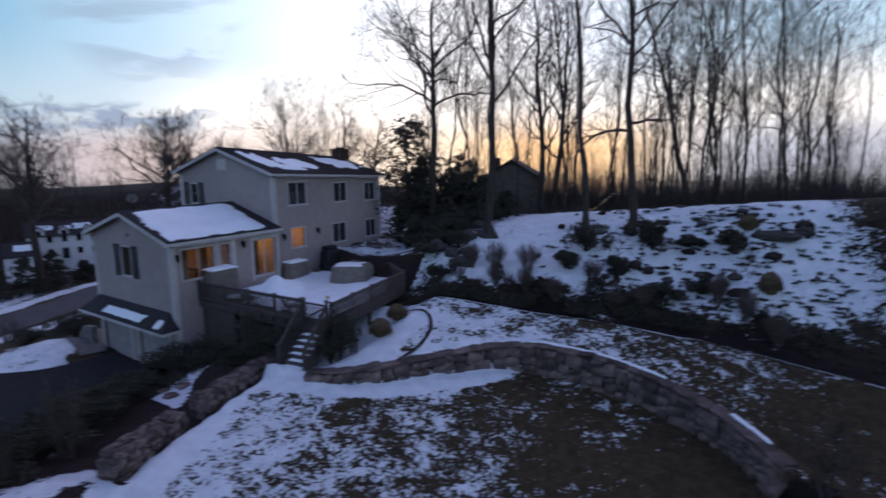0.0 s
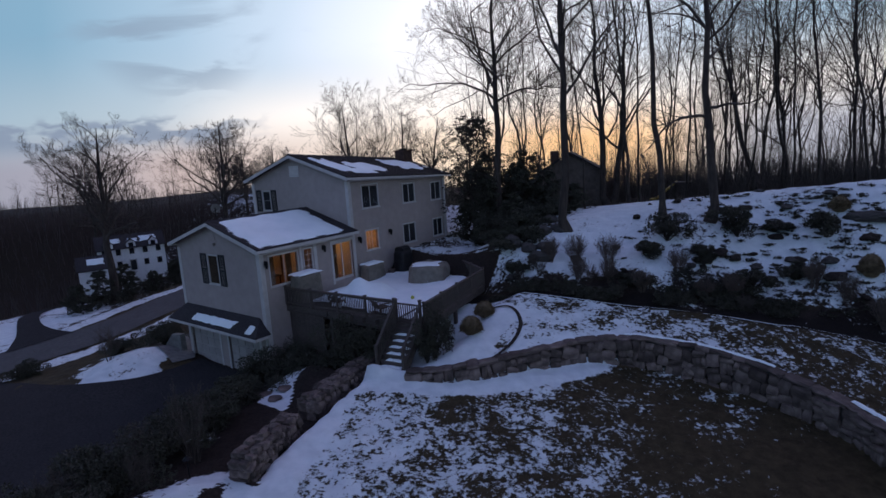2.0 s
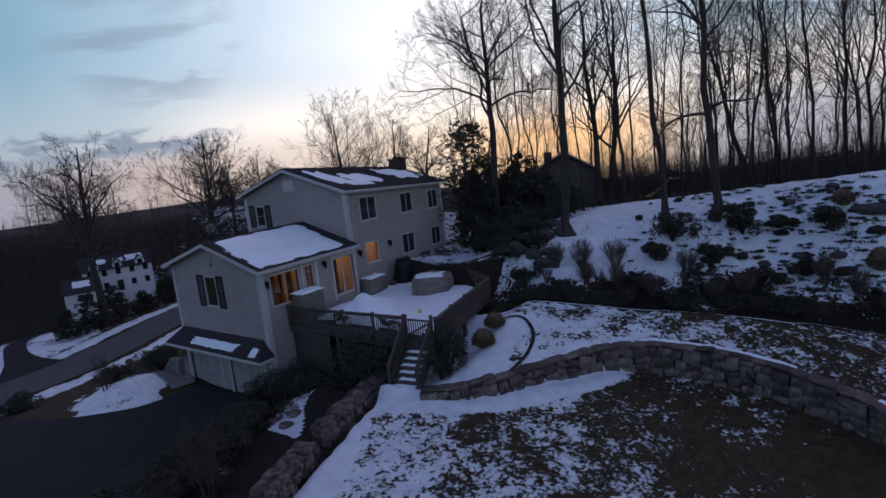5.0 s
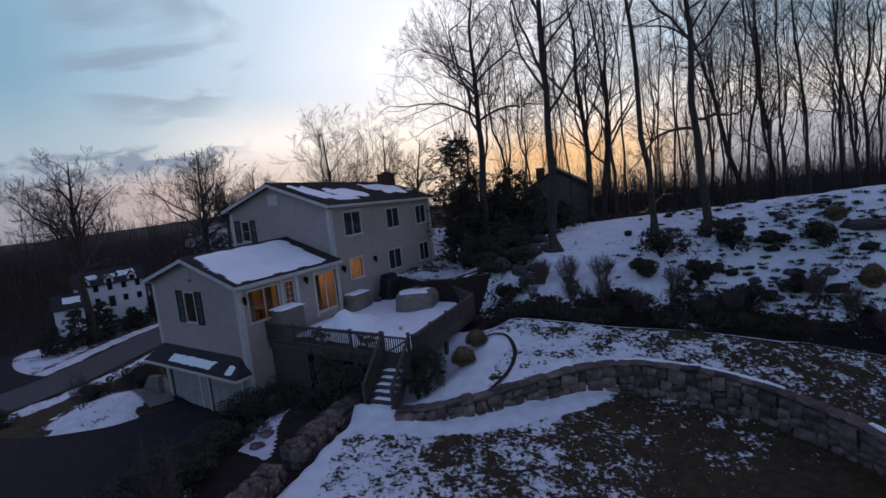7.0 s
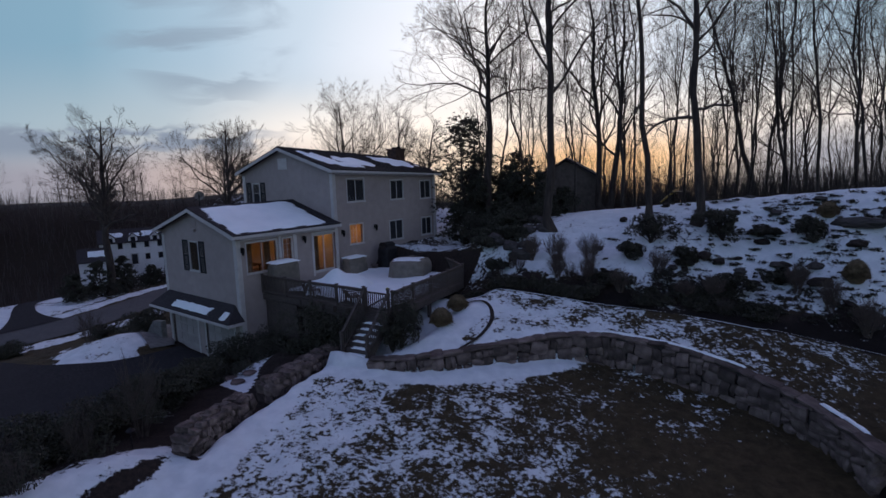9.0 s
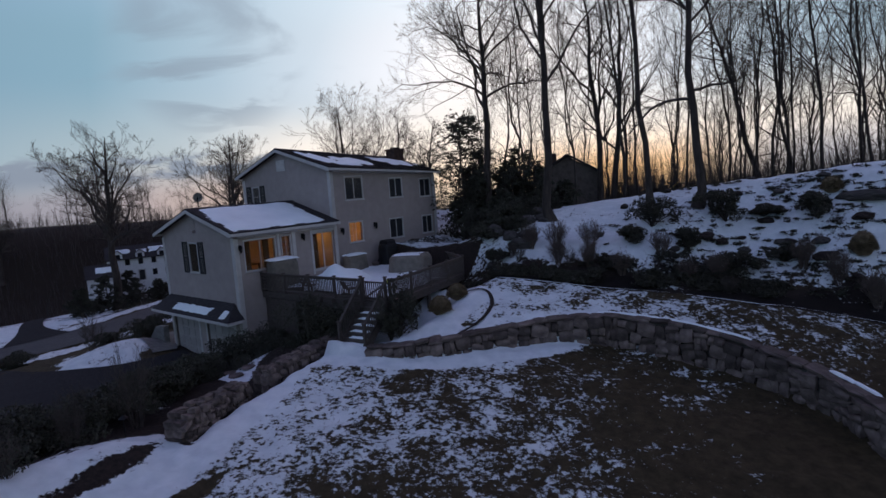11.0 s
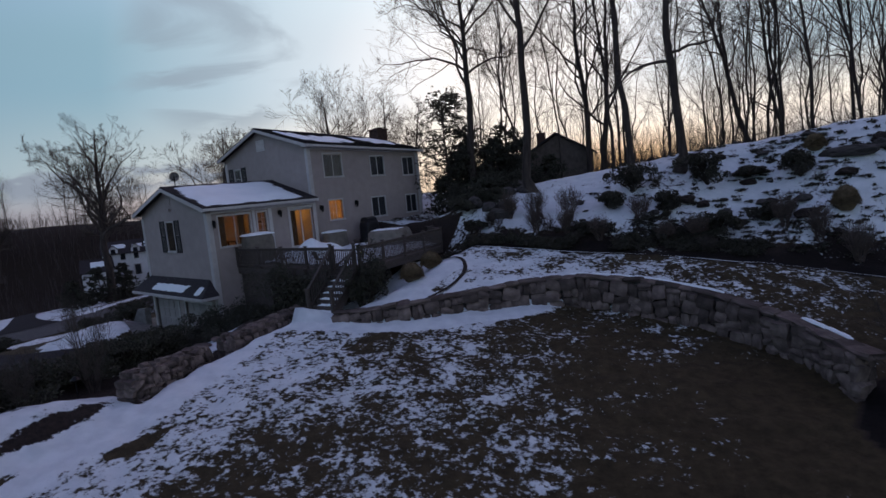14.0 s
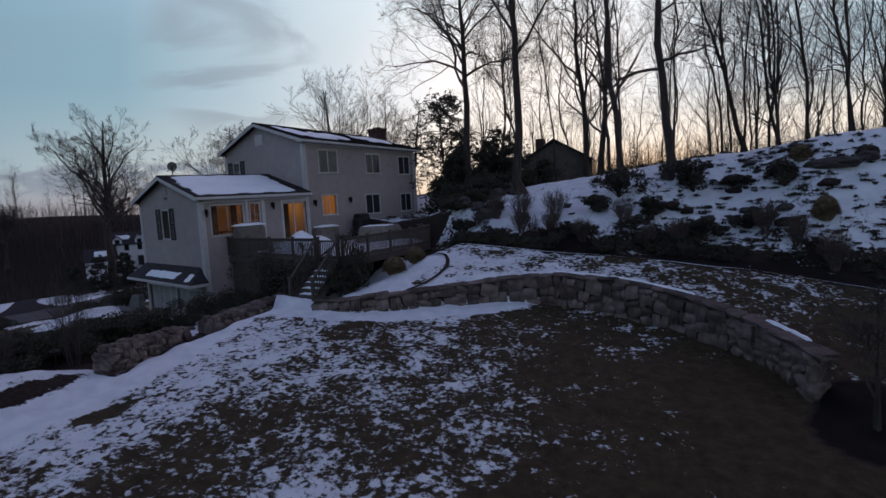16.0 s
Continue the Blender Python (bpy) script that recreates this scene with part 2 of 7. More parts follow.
def prism(bm, outline, lo, hi, axis="y"):
    """A solid with a flat outline of (a, b) pairs, drawn out along one axis."""
    def at(a, b, c):
        return {"x": (c, a, b), "y": (a, c, b), "z": (a, b, c)}[axis]
    p = [bm.verts.new(at(a, b, lo)) for a, b in outline]
    q = [bm.verts.new(at(a, b, hi)) for a, b in outline]
    n = len(p)
    fs = [bm.faces.new(p), bm.faces.new(q[::-1])]
    for k in range(n):
        fs.append(bm.faces.new((p[k], q[k], q[(k + 1) % n], p[(k + 1) % n])))
    bmesh.ops.recalc_face_normals(bm, faces=fs)
    return bm


def smooth(e0, e1, x):
    t = np.clip((x - e0) / (e1 - e0), 0, 1)
    return t * t * (3 - 2 * t)


def spline(points, per=8):
    """A smooth curve through a few plan points."""
    p = np.array(points, float)
    p = np.vstack([2 * p[0] - p[1], p, 2 * p[-1] - p[-2]])
    out = []
    for k in range(1, len(p) - 2):
        for s in np.arange(per) / per:
            a, b, c, d = p[k - 1:k + 3]
            out.append(0.5 * (2 * b + (c - a) * s + (2 * a - 5 * b + 4 * c - d) * s * s + (3 * b - a - 3 * c + d) * s ** 3))
    out.append(p[-2])
    return np.array(out)


def side(curve, x, y):
    """Signed distance to an open curve in the plan (positive to its left) and how far along it the foot lies, 0 to 1."""
    x, y = np.asarray(x, float), np.asarray(y, float)
    best, sign, along = np.full(x.shape, 1e9), np.ones(x.shape), np.zeros(x.shape)
    n = len(curve) - 1
    for k in range(n):
        (ax, ay), (bx, by) = curve[k][:2], curve[k + 1][:2]
        dx, dy = bx - ax, by - ay
        s = ((x - ax) * dx + (y - ay) * dy) / (dx * dx + dy * dy)
        s = np.clip(s, -9 if k == 0 else 0, 9 if k == n - 1 else 1)
        d = np.hypot(x - ax - s * dx, y - ay - s * dy)
        near = d < best
        best = np.where(near, d, best)
        sign = np.where(near, np.sign(dx * (y - ay) - dy * (x - ax)), sign)
        along = np.where(near, np.clip((k + s) / n, 0, 1), along)
    return best * sign, along


# ---- the lie of the land ----
WALL = spline([(9.2, -6.3), (9.8, -5.98), (10.45, -5.5), (11.6, -4.3), (12.9, -2.3), (14.7, -0.4), (17.3, 0.45), (20.0, 0.55), (22.3, 0.0), (23.6, -0.78), (24.55, -1.8)])
WALL_TOP = ([0, 0.14, 0.26, 0.39, 0.51, 0.63, 0.75, 0.86, 0.93, 1.0], [-2.02, -1.95, -1.86, -1.72, -1.6, -1.78, -2.13, -2.58, -2.78, -2.9])
LAND_WALL = np.vstack([WALL, [(26.8, -3.4), (30, -4.5), (60, -12)]])
BED = spline([(8.2, 0.6), (9.4, 1.25), (12.1, 2.2), (14.4, 2.9), (16.5, 3.75), (18.6, 4.4), (20.5, 4.85), (23.5, 5.5), (40, 7.5)])
EDGE = spline([(14, -34), (12, -22), (10.5, -16.4), (9.9, -13.6), (9.1, -12.4), (8.7, -10.9), (8.25, -9.1), (7.95, -7.6), (7.6, -6.4), (7.2, -4.5)])


ROAD = spline([(-14.5, -40), (-19.0, -15), (-20.6, -6.3), (-24.5, 1.1), (-30.5, 14), (-39.5, 31.5)])


def lawn_z(x, y):
    return -0.58 - 0.141 * np.clip(x, 4, 34) + 0.0775 * np.clip(y, -40, 6)


def upper_z(x, y):
    return 0.8 - 0.175 * np.clip(x, 0, 30) + 0.2 * np.clip(y, -6, 6)


def land(x, y):
    x, y = np.asarray(x, float), np.asarray(y, float)
    lawn, up = lawn_z(x, y), upper_z(x, y)
    dw, sw = side(LAND_WALL, x, y)
    wide = np.where(x > 24.6, 0.3 + 0.6 * (x - 24.6), 0.3)
    z = lawn + (up - lawn) * smooth(-0.5, 0.5, (dw - 0.15) / np.maximum(wide, 0.3))
    # the wooded bank behind the planting bed
    de, _ = side(BED, x, y)
    crest = 1.0 + 0.105 * np.clip(x, -20, 40) + 0.03 * np.clip(y - 10, 0, 3)
    rise = smooth(0.0, 9.5, de + 0.6 * np.sin(0.9 * x) * smooth(0, 3, de))
    z = np.where(de > 0, z + (np.maximum(crest, z) - z) * rise, z)
    z = z + (np.minimum(z, 1.0 + 0.02 * np.clip(x, 0, 30)) - z) * smooth(13.5, 25.0, y)
    z -= 1.5 * smooth(7.5, 2.5, x) * smooth(2.5, 5.5, y) * smooth(17, 10, y)
    # garden and drive on the low side
    dl, _ = side(EDGE, x, y)
    garden = -4.4 + 1.3 * smooth(0.3, 4.6, x) + 0.5 * smooth(-9.0, -6.5, y) * smooth(0.8, 2.5, x) + 0.9 * smooth(5.5, 9.5, x) * smooth(-13.0, -15.5, y)
    south = smooth(-12.8, -14.5, y)
    low = garden + (lawn - garden) * smooth(-2.5 * south - 0.35, 0.0, -dl)
    left = np.where(dl > 0, 1.0, 0.0) * smooth(-4.5, -6.2, y)
    z = z + (np.where(dl > 0, low, z) - z) * left
    # under the house and the deck
    west = smooth(10.2, 8.6, x) * smooth(4.6, 2.2, y)
    under = np.maximum(-4.4 + 3.2 * smooth(-6.5, 0.5, y), -4.4 + 2.1 * smooth(4.0, 7.2, x))
    z = z + (np.minimum(z, under) - z) * west * smooth(-6.6, -5.6, y)
    beyond = smooth(-7.0, -9.5, x) * smooth(40, 12, y)
    z = z + (-4.4 - z) * np.maximum(smooth(1.5, 0.0, x) * smooth(2.0, 0.0, y), beyond)
    z -= 0.32 * np.exp(-(((x - 7.4) / 0.8) ** 2 + ((y + 5.9) / 0.9) ** 2))
    # snow heap beside the drive, road, and the valley
    z += 0.9 * np.exp(-(((x + 8.6) / 2.0) ** 2 + ((y + 8.6) / 2.4) ** 2))
    z += -0.6 * smooth(-11, -16, x) - 15.0 * smooth(-26, -100, x)
    far = np.hypot(x - 23.5, y + 20.5)
    turn = np.degrees(np.arctan2(y + 20.5, x - 23.5)) % 360
    valley = smooth(128, 140, turn)
    z += (1.7 + 0.25 * np.sin(0.35 * turn) - z) * smooth(68, 86, far) * valley - 40.0 * smooth(95, 400, far) * valley
    z -= 0.062 * np.clip(y - 28, 0, 1000) * (1 - valley)
    return z


def noise2(x, y, s, seed=0.0):
    """A slow, smooth waviness over the plan, about -1 to 1."""
    return (np.sin(x * s + 1.7 * np.sin(y * s * 0.83 + seed) + seed) + np.sin(y * s * 1.13 + 1.3 * np.sin(x * s * 0.71 - seed) + 2.1 * seed)) / 2


def cover(x, y):
    """How far snow covers the ground, and how far the ground under it is mulch and leaf litter rather than turf."""
    dw, _ = side(LAND_WALL, x, y)
    de, _ = side(BED, x, y)
    dl, _ = side(EDGE, x, y)
    wave = noise2(x, y, 0.55, 1.0)
    snow = 0.48 - 0.003 * (x - 10) + 0.03 * wave + 0.04 * noise2(x, y, 0.8, 3.3) + 0.035 * smooth(14, 17, x) - 0.08 * smooth(-8, -3, y) * smooth(13, 18, x) - 0.03 * np.clip(x - 18.8, 0, 9)
    snow = np.maximum(snow, 0.85 * smooth(1.7 + 1.2 * smooth(-10.5, -15, y), 0.2, -dl - 0.3 * wave))
    snow = np.maximum(snow, 0.55 * smooth(6.5, 3.0, -dl - 0.5 * wave))
    snow = np.maximum(snow, 1.1 * smooth(1.9, 0.6, -dw - 0.25 * wave) * smooth(16.5, 14.0, x))
    soil = np.zeros_like(x)
    upper = (dw > 0.1) & (de <= 0) & (x > 8.5) & (y > -7)
    snow = np.where(upper, 0.545 - 0.016 * np.clip(x - 16, 0, 30) + 0.05 * wave, snow)
    snow = np.where(upper & (x < 11.2 + 0.3 * np.sin(y)) & (y < 0.3), 0.86, snow)
    snow = np.where(upper & (dw < 0.9) & (x < 21), np.maximum(snow, 0.66), snow)
    bank = de > 0
    bs = 0.715 - 0.003 * np.clip(x - 11, 0, 30) + 0.10 * noise2(x, y, 0.9, 4.0)
    lip = smooth(2.9 + 1.0 * smooth(13, 21, x), 0.5, de + 0.7 * noise2(x, y, 1.1, 2.0) + 0.5 * noise2(x, y, 2.7, 6.0))
    bs = bs - 0.46 * lip
    bs = bs - 0.2 * smooth(24.3, 27.5, x)
    bs = np.where(x > 17, bs + 0.05 * smooth(19, 24, x) * smooth(9, 3, de), bs)
    bs = bs - (0.17 + 0.12 * noise2(x, y, 1.3, 3.0)) * smooth(9.6, 7.8, x) * smooth(15, 10, y) * smooth(-9.0, -6.0, x)
    bs = bs - 0.42 * smooth(14, 19, y) - 0.15 * smooth(25, 40, y)
    snow = np.where(bank, bs, snow)
    soil = np.where(bank, np.maximum(np.maximum(1.4 * lip, smooth(13, 18, y)), 0.55), soil)
    low = (dl > 0.28) & (y < -5) | (x < 7) & (y < 4)
    path = np.abs(x - 3.0 + 0.8 * (y + 7.4) + 0.15 * np.sin(2.2 * y))
    ls = 0.1 + 0.2 * smooth(-9.5, -11, y) * (1 + noise2(x, y, 1.5, 2.0)) + 0.95 * smooth(1.0, 0.8, path) * smooth(-9.8, -9.5, y) * smooth(-5.0, -5.4, y) + 0.52 * smooth(-12.5, -14.5, y) * smooth(6.6, 8.2, x + 0.4 * wave)
    ls = ls - 0.2 * smooth(1.4, 2.6, dl) * smooth(-12.5, -14.0, y)
    snow = np.where(low, ls, snow)
    soil = np.where(low, 1.0, soil)
    snow = np.where((dl > 0.28) & (dl < 0.6) & (y > -13.6) & (y < -5), 0.1, snow)
    ruts = np.maximum(smooth(0.42, 0.12, np.abs(dl - 1.2 - 0.25 * np.sin(0.9 * y))), smooth(0.34, 0.1, np.abs(dl + 1.35 - 0.2 * np.sin(1.1 * y + 0.5))) * smooth(-0.5, 0.2, np.sin(1.7 * y)))
    ruts = np.maximum(ruts, smooth(0.3, 0.05, np.abs(dl - 0.25 - 0.2 * np.sin(1.3 * y + 1.0))) * smooth(0.0, 0.7, np.sin(1.1 * y + 2.0)))
    snow = snow - 0.5 * ruts * smooth(-13.4, -14.4, y)
    p_, q_ = (x + 8.9) * 0.85 - (y + 9.3) * 0.53, (x + 8.9) * 0.53 + (y + 9.3) * 0.85
    heap = np.exp(-((p_ / 4.2) ** 2 + (q_ / 2.5) ** 2)) + 0.1 * noise2(x, y, 3.1, 1.0) + 0.05 * noise2(x, y, 6.3, 4.0)
    west = (x < -7.6) | (x < -5.7) & (y < -6.9)
    dr, _ = side(ROAD, x, y)
    verge = smooth(2.3, 2.7, np.abs(dr)) * smooth(4.6, 3.9, np.abs(dr))
    yard = smooth(3.8, 4.6, dr) * (0.42 * smooth(24, 12, dr) + 0.14 * noise2(x, y, 0.3, 3.0)) + (0.25 + 0.1 * noise2(x, y, 0.9, 2.0)) * smooth(8.0, 5.0, np.hypot((x + 32) / 1.4, y + 8.5))
    snow = np.where(west, np.maximum(np.maximum(0.64 * verge, 0.66 * smooth(0.2, 0.55, heap)), np.maximum(yard, 0.15)), snow)
    soil = np.where(west, smooth(5.0, 9.0, dr) * 0.8, soil)
    pit = np.exp(-(((x - 25.9) / 1.5) ** 2 + ((y + 2.4) / 2.0) ** 2) * 1.2)
    snow = np.where(pit > 0.42, 0.0, snow)
    soil = np.where(pit > 0.42, 1.6, soil)
    far = np.hypot(x, y) > 60
    snow = np.where(far, 0.2, snow)
    soil = np.where(far, 0.95, soil)
    return np.clip(snow, 0, 1.2), soil


def ground_material():
    m = bpy.data.materials.new("snow_over_turf")
    m.use_nodes = True
    t = m.node_tree
    b = t.nodes["Principled BSDF"]

    def node(kind, **inputs):
        n = t.nodes.new(kind)
        for k, v in inputs.items():
            n.inputs[k].default_value = v
        return n

    def math2(op, a, c):
        n = t.nodes.new("ShaderNodeMath")
        n.operation = op
        for k, v in enumerate((a, c)):
            if isinstance(v, (int, float)):
                n.inputs[k].default_value = v
            else:
                t.links.new(v, n.inputs[k])
        return n.outputs[0]

    grain = t.nodes.new("ShaderNodeMapping")
    grain.inputs["Scale"].default_value = (1.0, 1.0, 1.0)
    grain.inputs["Rotation"].default_value = (0, 0, radians(-35))
    t.links.new(t.nodes.new("ShaderNodeTexCoord").outputs["Object"], grain.inputs["Vector"])
    co = grain.outputs[0]

    def noisy(scale, detail, rough=0.55):
        n = node("ShaderNodeTexNoise", Scale=scale, Detail=detail, Roughness=rough)
        t.links.new(co, n.inputs["Vector"])
        return n.outputs["Fac"]

    def attr(name):
        n = t.nodes.new("ShaderNodeAttribute")
        n.attribute_name = name
        return n.outputs["Fac"]

    def two(fac, c0, c1):
        r = t.nodes.new("ShaderNodeValToRGB")
        r.color_ramp.elements[0].position, r.color_ramp.elements[0].color = 0.35, (*c0, 1)
        r.color_ramp.elements[1].position, r.color_ramp.elements[1].color = 0.65, (*c1, 1)
        t.links.new(fac, r.inputs["Fac"])
        return r.outputs[0]

    def mixed(fac, a, c):
        n = t.nodes.new("ShaderNodeMix")
        n.data_type = "RGBA"
        t.links.new(fac, n.inputs[0])
        t.links.new(a, n.inputs[6])
        t.links.new(c, n.inputs[7])
        return n.outputs[2]

    patch = math2("ADD", math2("MULTIPLY", noisy(0.8, 3), 0.27), math2("ADD", math2("MULTIPLY", noisy(2.6, 3), 0.27), math2("ADD", math2("MULTIPLY", noisy(7.0, 3, 0.55), 0.34), math2("MULTIPLY", noisy(21.0, 3, 0.6), 0.12))))
    level = math2("SUBTRACT", 0.80, math2("MULTIPLY", attr("snow"), 0.60))
    step = node("ShaderNodeMapRange")
    step.interpolation_type = "SMOOTHSTEP"
    t.links.new(math2("SUBTRACT", patch, level), step.inputs["Value"])
    step.inputs["From Min"].default_value, step.inputs["From Max"].default_value = -0.018, 0.05
    white = step.outputs[0]
    turf = two(noisy(3.0, 8, 0.7), (0.026, 0.021, 0.011), (0.066, 0.05, 0.027))
    litter = two(noisy(7.0, 8, 0.75), (0.012, 0.0095, 0.0085), (0.037, 0.0275, 0.0225))
    bare = mixed(math2("MINIMUM", attr("soil"), 1.0), turf, litter)
    fresh = node("ShaderNodeMapRange")
    t.links.new(attr("soil"), fresh.inputs["Value"])
    fresh.inputs["From Min"].default_value, fresh.inputs["From Max"].default_value = 1.1, 1.5
    bare = mixed(fresh.outputs[0], bare, two(noisy(9.0, 6, 0.7), (0.003, 0.0025, 0.0025), (0.009, 0.007, 0.0065)))
    snowy = two(noisy(2.0, 6), (0.605, 0.675, 0.705), (0.73, 0.795, 0.82))
    t.links.new(mixed(white, bare, snowy), b.inputs["Base Color"])
    b.inputs["Roughness"].default_value = 0.85
    b.inputs["Specular IOR Level"].default_value = 0.15
    height = math2("ADD", math2("MULTIPLY", white, 0.8), math2("MULTIPLY", noisy(22, 6, 0.7), 0.5))
    bp = node("ShaderNodeBump", Strength=0.8, Distance=0.07)
    t.links.new(height, bp.inputs["Height"])
    t.links.new(bp.outputs[0], b.inputs["Normal"])
    return m


def ribbon(name, left, right, lift, mat, steps=40, across=8):
    """A paved sheet lofted between two curves, lying on the land."""
    def even(c):
        c = spline(c)
        d = np.r_[0, np.cumsum(np.hypot(*np.diff(c, axis=0).T))]
        s = np.linspace(0, d[-1], steps)
        return np.stack([np.interp(s, d, c[:, 0]), np.interp(s, d, c[:, 1])], -1)
    a, b = even(left), even(right)
    f = np.linspace(0, 1, across)[None, :, None]
    p = a[:, None] * (1 - f) + b[:, None] * f
    z = land(p[..., 0], p[..., 1]) + lift
    co = np.concatenate([p, z[..., None]], -1)
    idx = np.arange(steps * across).reshape(steps, across)
    q = np.stack([idx[:-1, :-1], idx[1:, :-1], idx[1:, 1:], idx[:-1, 1:]], -1).reshape(-1, 4)
    me = bpy.data.meshes.new(name)
    me.from_pydata(co.reshape(-1, 3).tolist(), [], q.tolist())
    me.materials.append(mat)
    me.shade_smooth()
    return new(name, me)


def axis_steps(fine0, fine1, step, far0, far1):
    a = list(np.arange(fine0, fine1, step))
    s, v, hi = step, fine1, []
    while v < far1:
        hi.append(v)
        s *= 1.15
        v += s
    s, v, lo = step, fine0 - step, []
    while v > far0:
        lo.append(v)
        s *= 1.15
        v -= s
    return np.array([far0] + lo[::-1] + a + hi + [far1])


def ground_sheet():
    xs, ys = axis_steps(-31, 31, 0.2, -900, 900), axis_steps(-23, 20, 0.2, -900, 900)
    gx, gy = np.meshgrid(xs, ys, indexing="ij")
    gz = land(gx, gy)
    near = smooth(60, 30, np.hypot(gx - 10, gy))
    gz = gz + near * 0.035 * (noise2(gx, gy, 2.3, 5.0) + noise2(gx, gy, 5.1, 2.0))
    n, m = gx.shape
    co = np.stack([gx, gy, gz], -1).reshape(-1, 3)
    idx = np.arange(n * m).reshape(n, m)
    quads = np.stack([idx[:-1, :-1], idx[1:, :-1], idx[1:, 1:], idx[:-1, 1:]], -1).reshape(-1, 4)
    me = bpy.data.meshes.new("ground")
    me.from_pydata(co.tolist(), [], quads.tolist())
    me.shade_smooth()
    snow, soil = cover(gx, gy)
    for name, v in (("snow", snow), ("soil", soil)):
        me.attributes.new(name, "FLOAT", "POINT").data.foreach_set("value", v.reshape(-1).astype(np.float32))
    me.materials.append(ground_material())
    return new("ground", me)


ground = tagged(ground_sheet(), "brown lawn and wooded slope under patchy snow", "ground", kind="structure")
driveway = ribbon("driveway", [(-6.2, -6.4), (-6.0, -8.3), (-6.6, -10.3), (-8.9, -12.1), (-13.2, -13.4), (-18.5, -13.2)],
                  [(0.9, -6.4), (0.9, -9.9), (2.2, -14.0), (1.0, -20.0), (-14.0, -24.0)], 0.06, M["asphalt"])
pad = ribbon("paving", [(-13.0, -5.5), (-9.9, -7.3), (-6.5, -7.9)], [(-11.8, -4.0), (-9.2, -5.2), (-6.5, -6.6)], 0.07, M["concrete"], 24, 6)
tagged(pad, "worn grey concrete paving beside the garage", "paving", kind="structure")
far_drive = ribbon("far_driveway", [(-21.5, -11.6), (-25.5, -9.9), (-29.7, -8.7), (-34.5, -7.2), (-39.1, -4.7)], [(-22.4, -7.2), (-25.0, -7.7), (-28.2, -7.5), (-33.5, -5.9), (-38.0, -3.2)], 0.09, M["asphalt"], 30, 5)
tagged(far_drive, "dark curved driveway across the road", "driveway", kind="structure")
tagged(driveway, "dark wet asphalt driveway in front of the garage", "driveway", kind="structure")
road = ribbon("road", [(-12, -40), (-16.5, -16), (-17.9, -7.3), (-21.2, -0.4), (-27, 12), (-36, 30)],
              [(-17, -40), (-21.6, -14), (-23.3, -5.3), (-27.8, 2.7), (-34, 16), (-43, 33)], 0.06, M["road"])
tagged(road, "grey asphalt road with snow along its edges", "road", kind="structure")


def ground_at(x, y):
    return float(land(np.array([float(x)]), np.array([float(y)]))[0])

# ---- the house ----
def siding_material():
    m = material("beige_clapboard", [(0.30, 0.259, 0.245), (0.345, 0.30, 0.285)], 0.6, 2.5, bump=0.0, spread=0.02)
    t = m.node_tree
    b = t.nodes["Principled BSDF"]
    co = t.nodes.new("ShaderNodeTexCoord")
    sep = t.nodes.new("ShaderNodeSeparateXYZ")
    t.links.new(co.outputs["Object"], sep.inputs[0])
    saw = t.nodes.new("ShaderNodeMath")
    saw.operation = "MULTIPLY"
    saw.inputs[1].default_value = 1 / 0.115
    t.links.new(sep.outputs["Z"], saw.inputs[0])
    fr = t.nodes.new("ShaderNodeMath")
    fr.operation = "FRACT"
    t.links.new(saw.outputs[0], fr.inputs[0])
    bp = t.nodes.new("ShaderNodeBump")
    bp.invert = True
    bp.inputs["Strength"].default_value, bp.inputs["Distance"].default_value = 0.9, 0.02
    t.links.new(fr.outputs[0], bp.inputs["Height"])
    t.links.new(bp.outputs[0], b.inputs["Normal"])
    return m


def glass_material():
    m = bpy.data.materials.new("window_glass")
    m.use_nodes = True
    t = m.node_tree
    t.nodes.remove(t.nodes["Principled BSDF"])
    clear = t.nodes.new("ShaderNodeBsdfTransparent")
    clear.inputs[0].default_value = (0.82, 0.85, 0.86, 1)
    shine = t.nodes.new("ShaderNodeBsdfGlossy")
    shine.inputs["Roughness"].default_value = 0.03
    mix = t.nodes.new("ShaderNodeMixShader")
    mix.inputs[0].default_value = 0.035
    t.links.new(clear.outputs[0], mix.inputs[1])
    t.links.new(shine.outputs[0], mix.inputs[2])
    t.links.new(mix.outputs[0], t.nodes["Material Output"].inputs["Surface"])
    return m


M["siding"], M["glass"] = siding_material(), glass_material()
M["room"] = M["cream"] = material("cream_room_paint", [(0.62, 0.50, 0.34), (0.7, 0.57, 0.4)], 0.8, 2.0, bump=0.02)
M["oak"] = material("oak_floor", [(0.22, 0.12, 0.055), (0.34, 0.19, 0.09)], 0.4, 4.0, bump=0.05, stretch=(1, 8, 1))
M["honey"] = material("honey_wood_front", [(0.42, 0.27, 0.13), (0.55, 0.37, 0.19)], 0.5, 4.0, bump=0.03, stretch=(1, 1, 0.3))
M["curtain"] = material("brown_curtain", [(0.28, 0.15, 0.07), (0.36, 0.2, 0.1)], 0.9, 6.0, bump=0.1)
M["wood"] = material("dark_furniture_wood", [(0.05, 0.028, 0.016), (0.1, 0.055, 0.03)], 0.5, 5.0, bump=0.05)
M["iron"] = material("black_iron", [(0.01, 0.01, 0.011), (0.022, 0.022, 0.024)], 0.45, 9.0, bump=0.1, metal=0.6)
# flat colour that stands in for the darkness of unlit rooms
M["room_dark"] = material("dark_room_backing", [(0.05, 0.047, 0.052), (0.07, 0.066, 0.072)], 0.8, 3.0, bump=0.02)

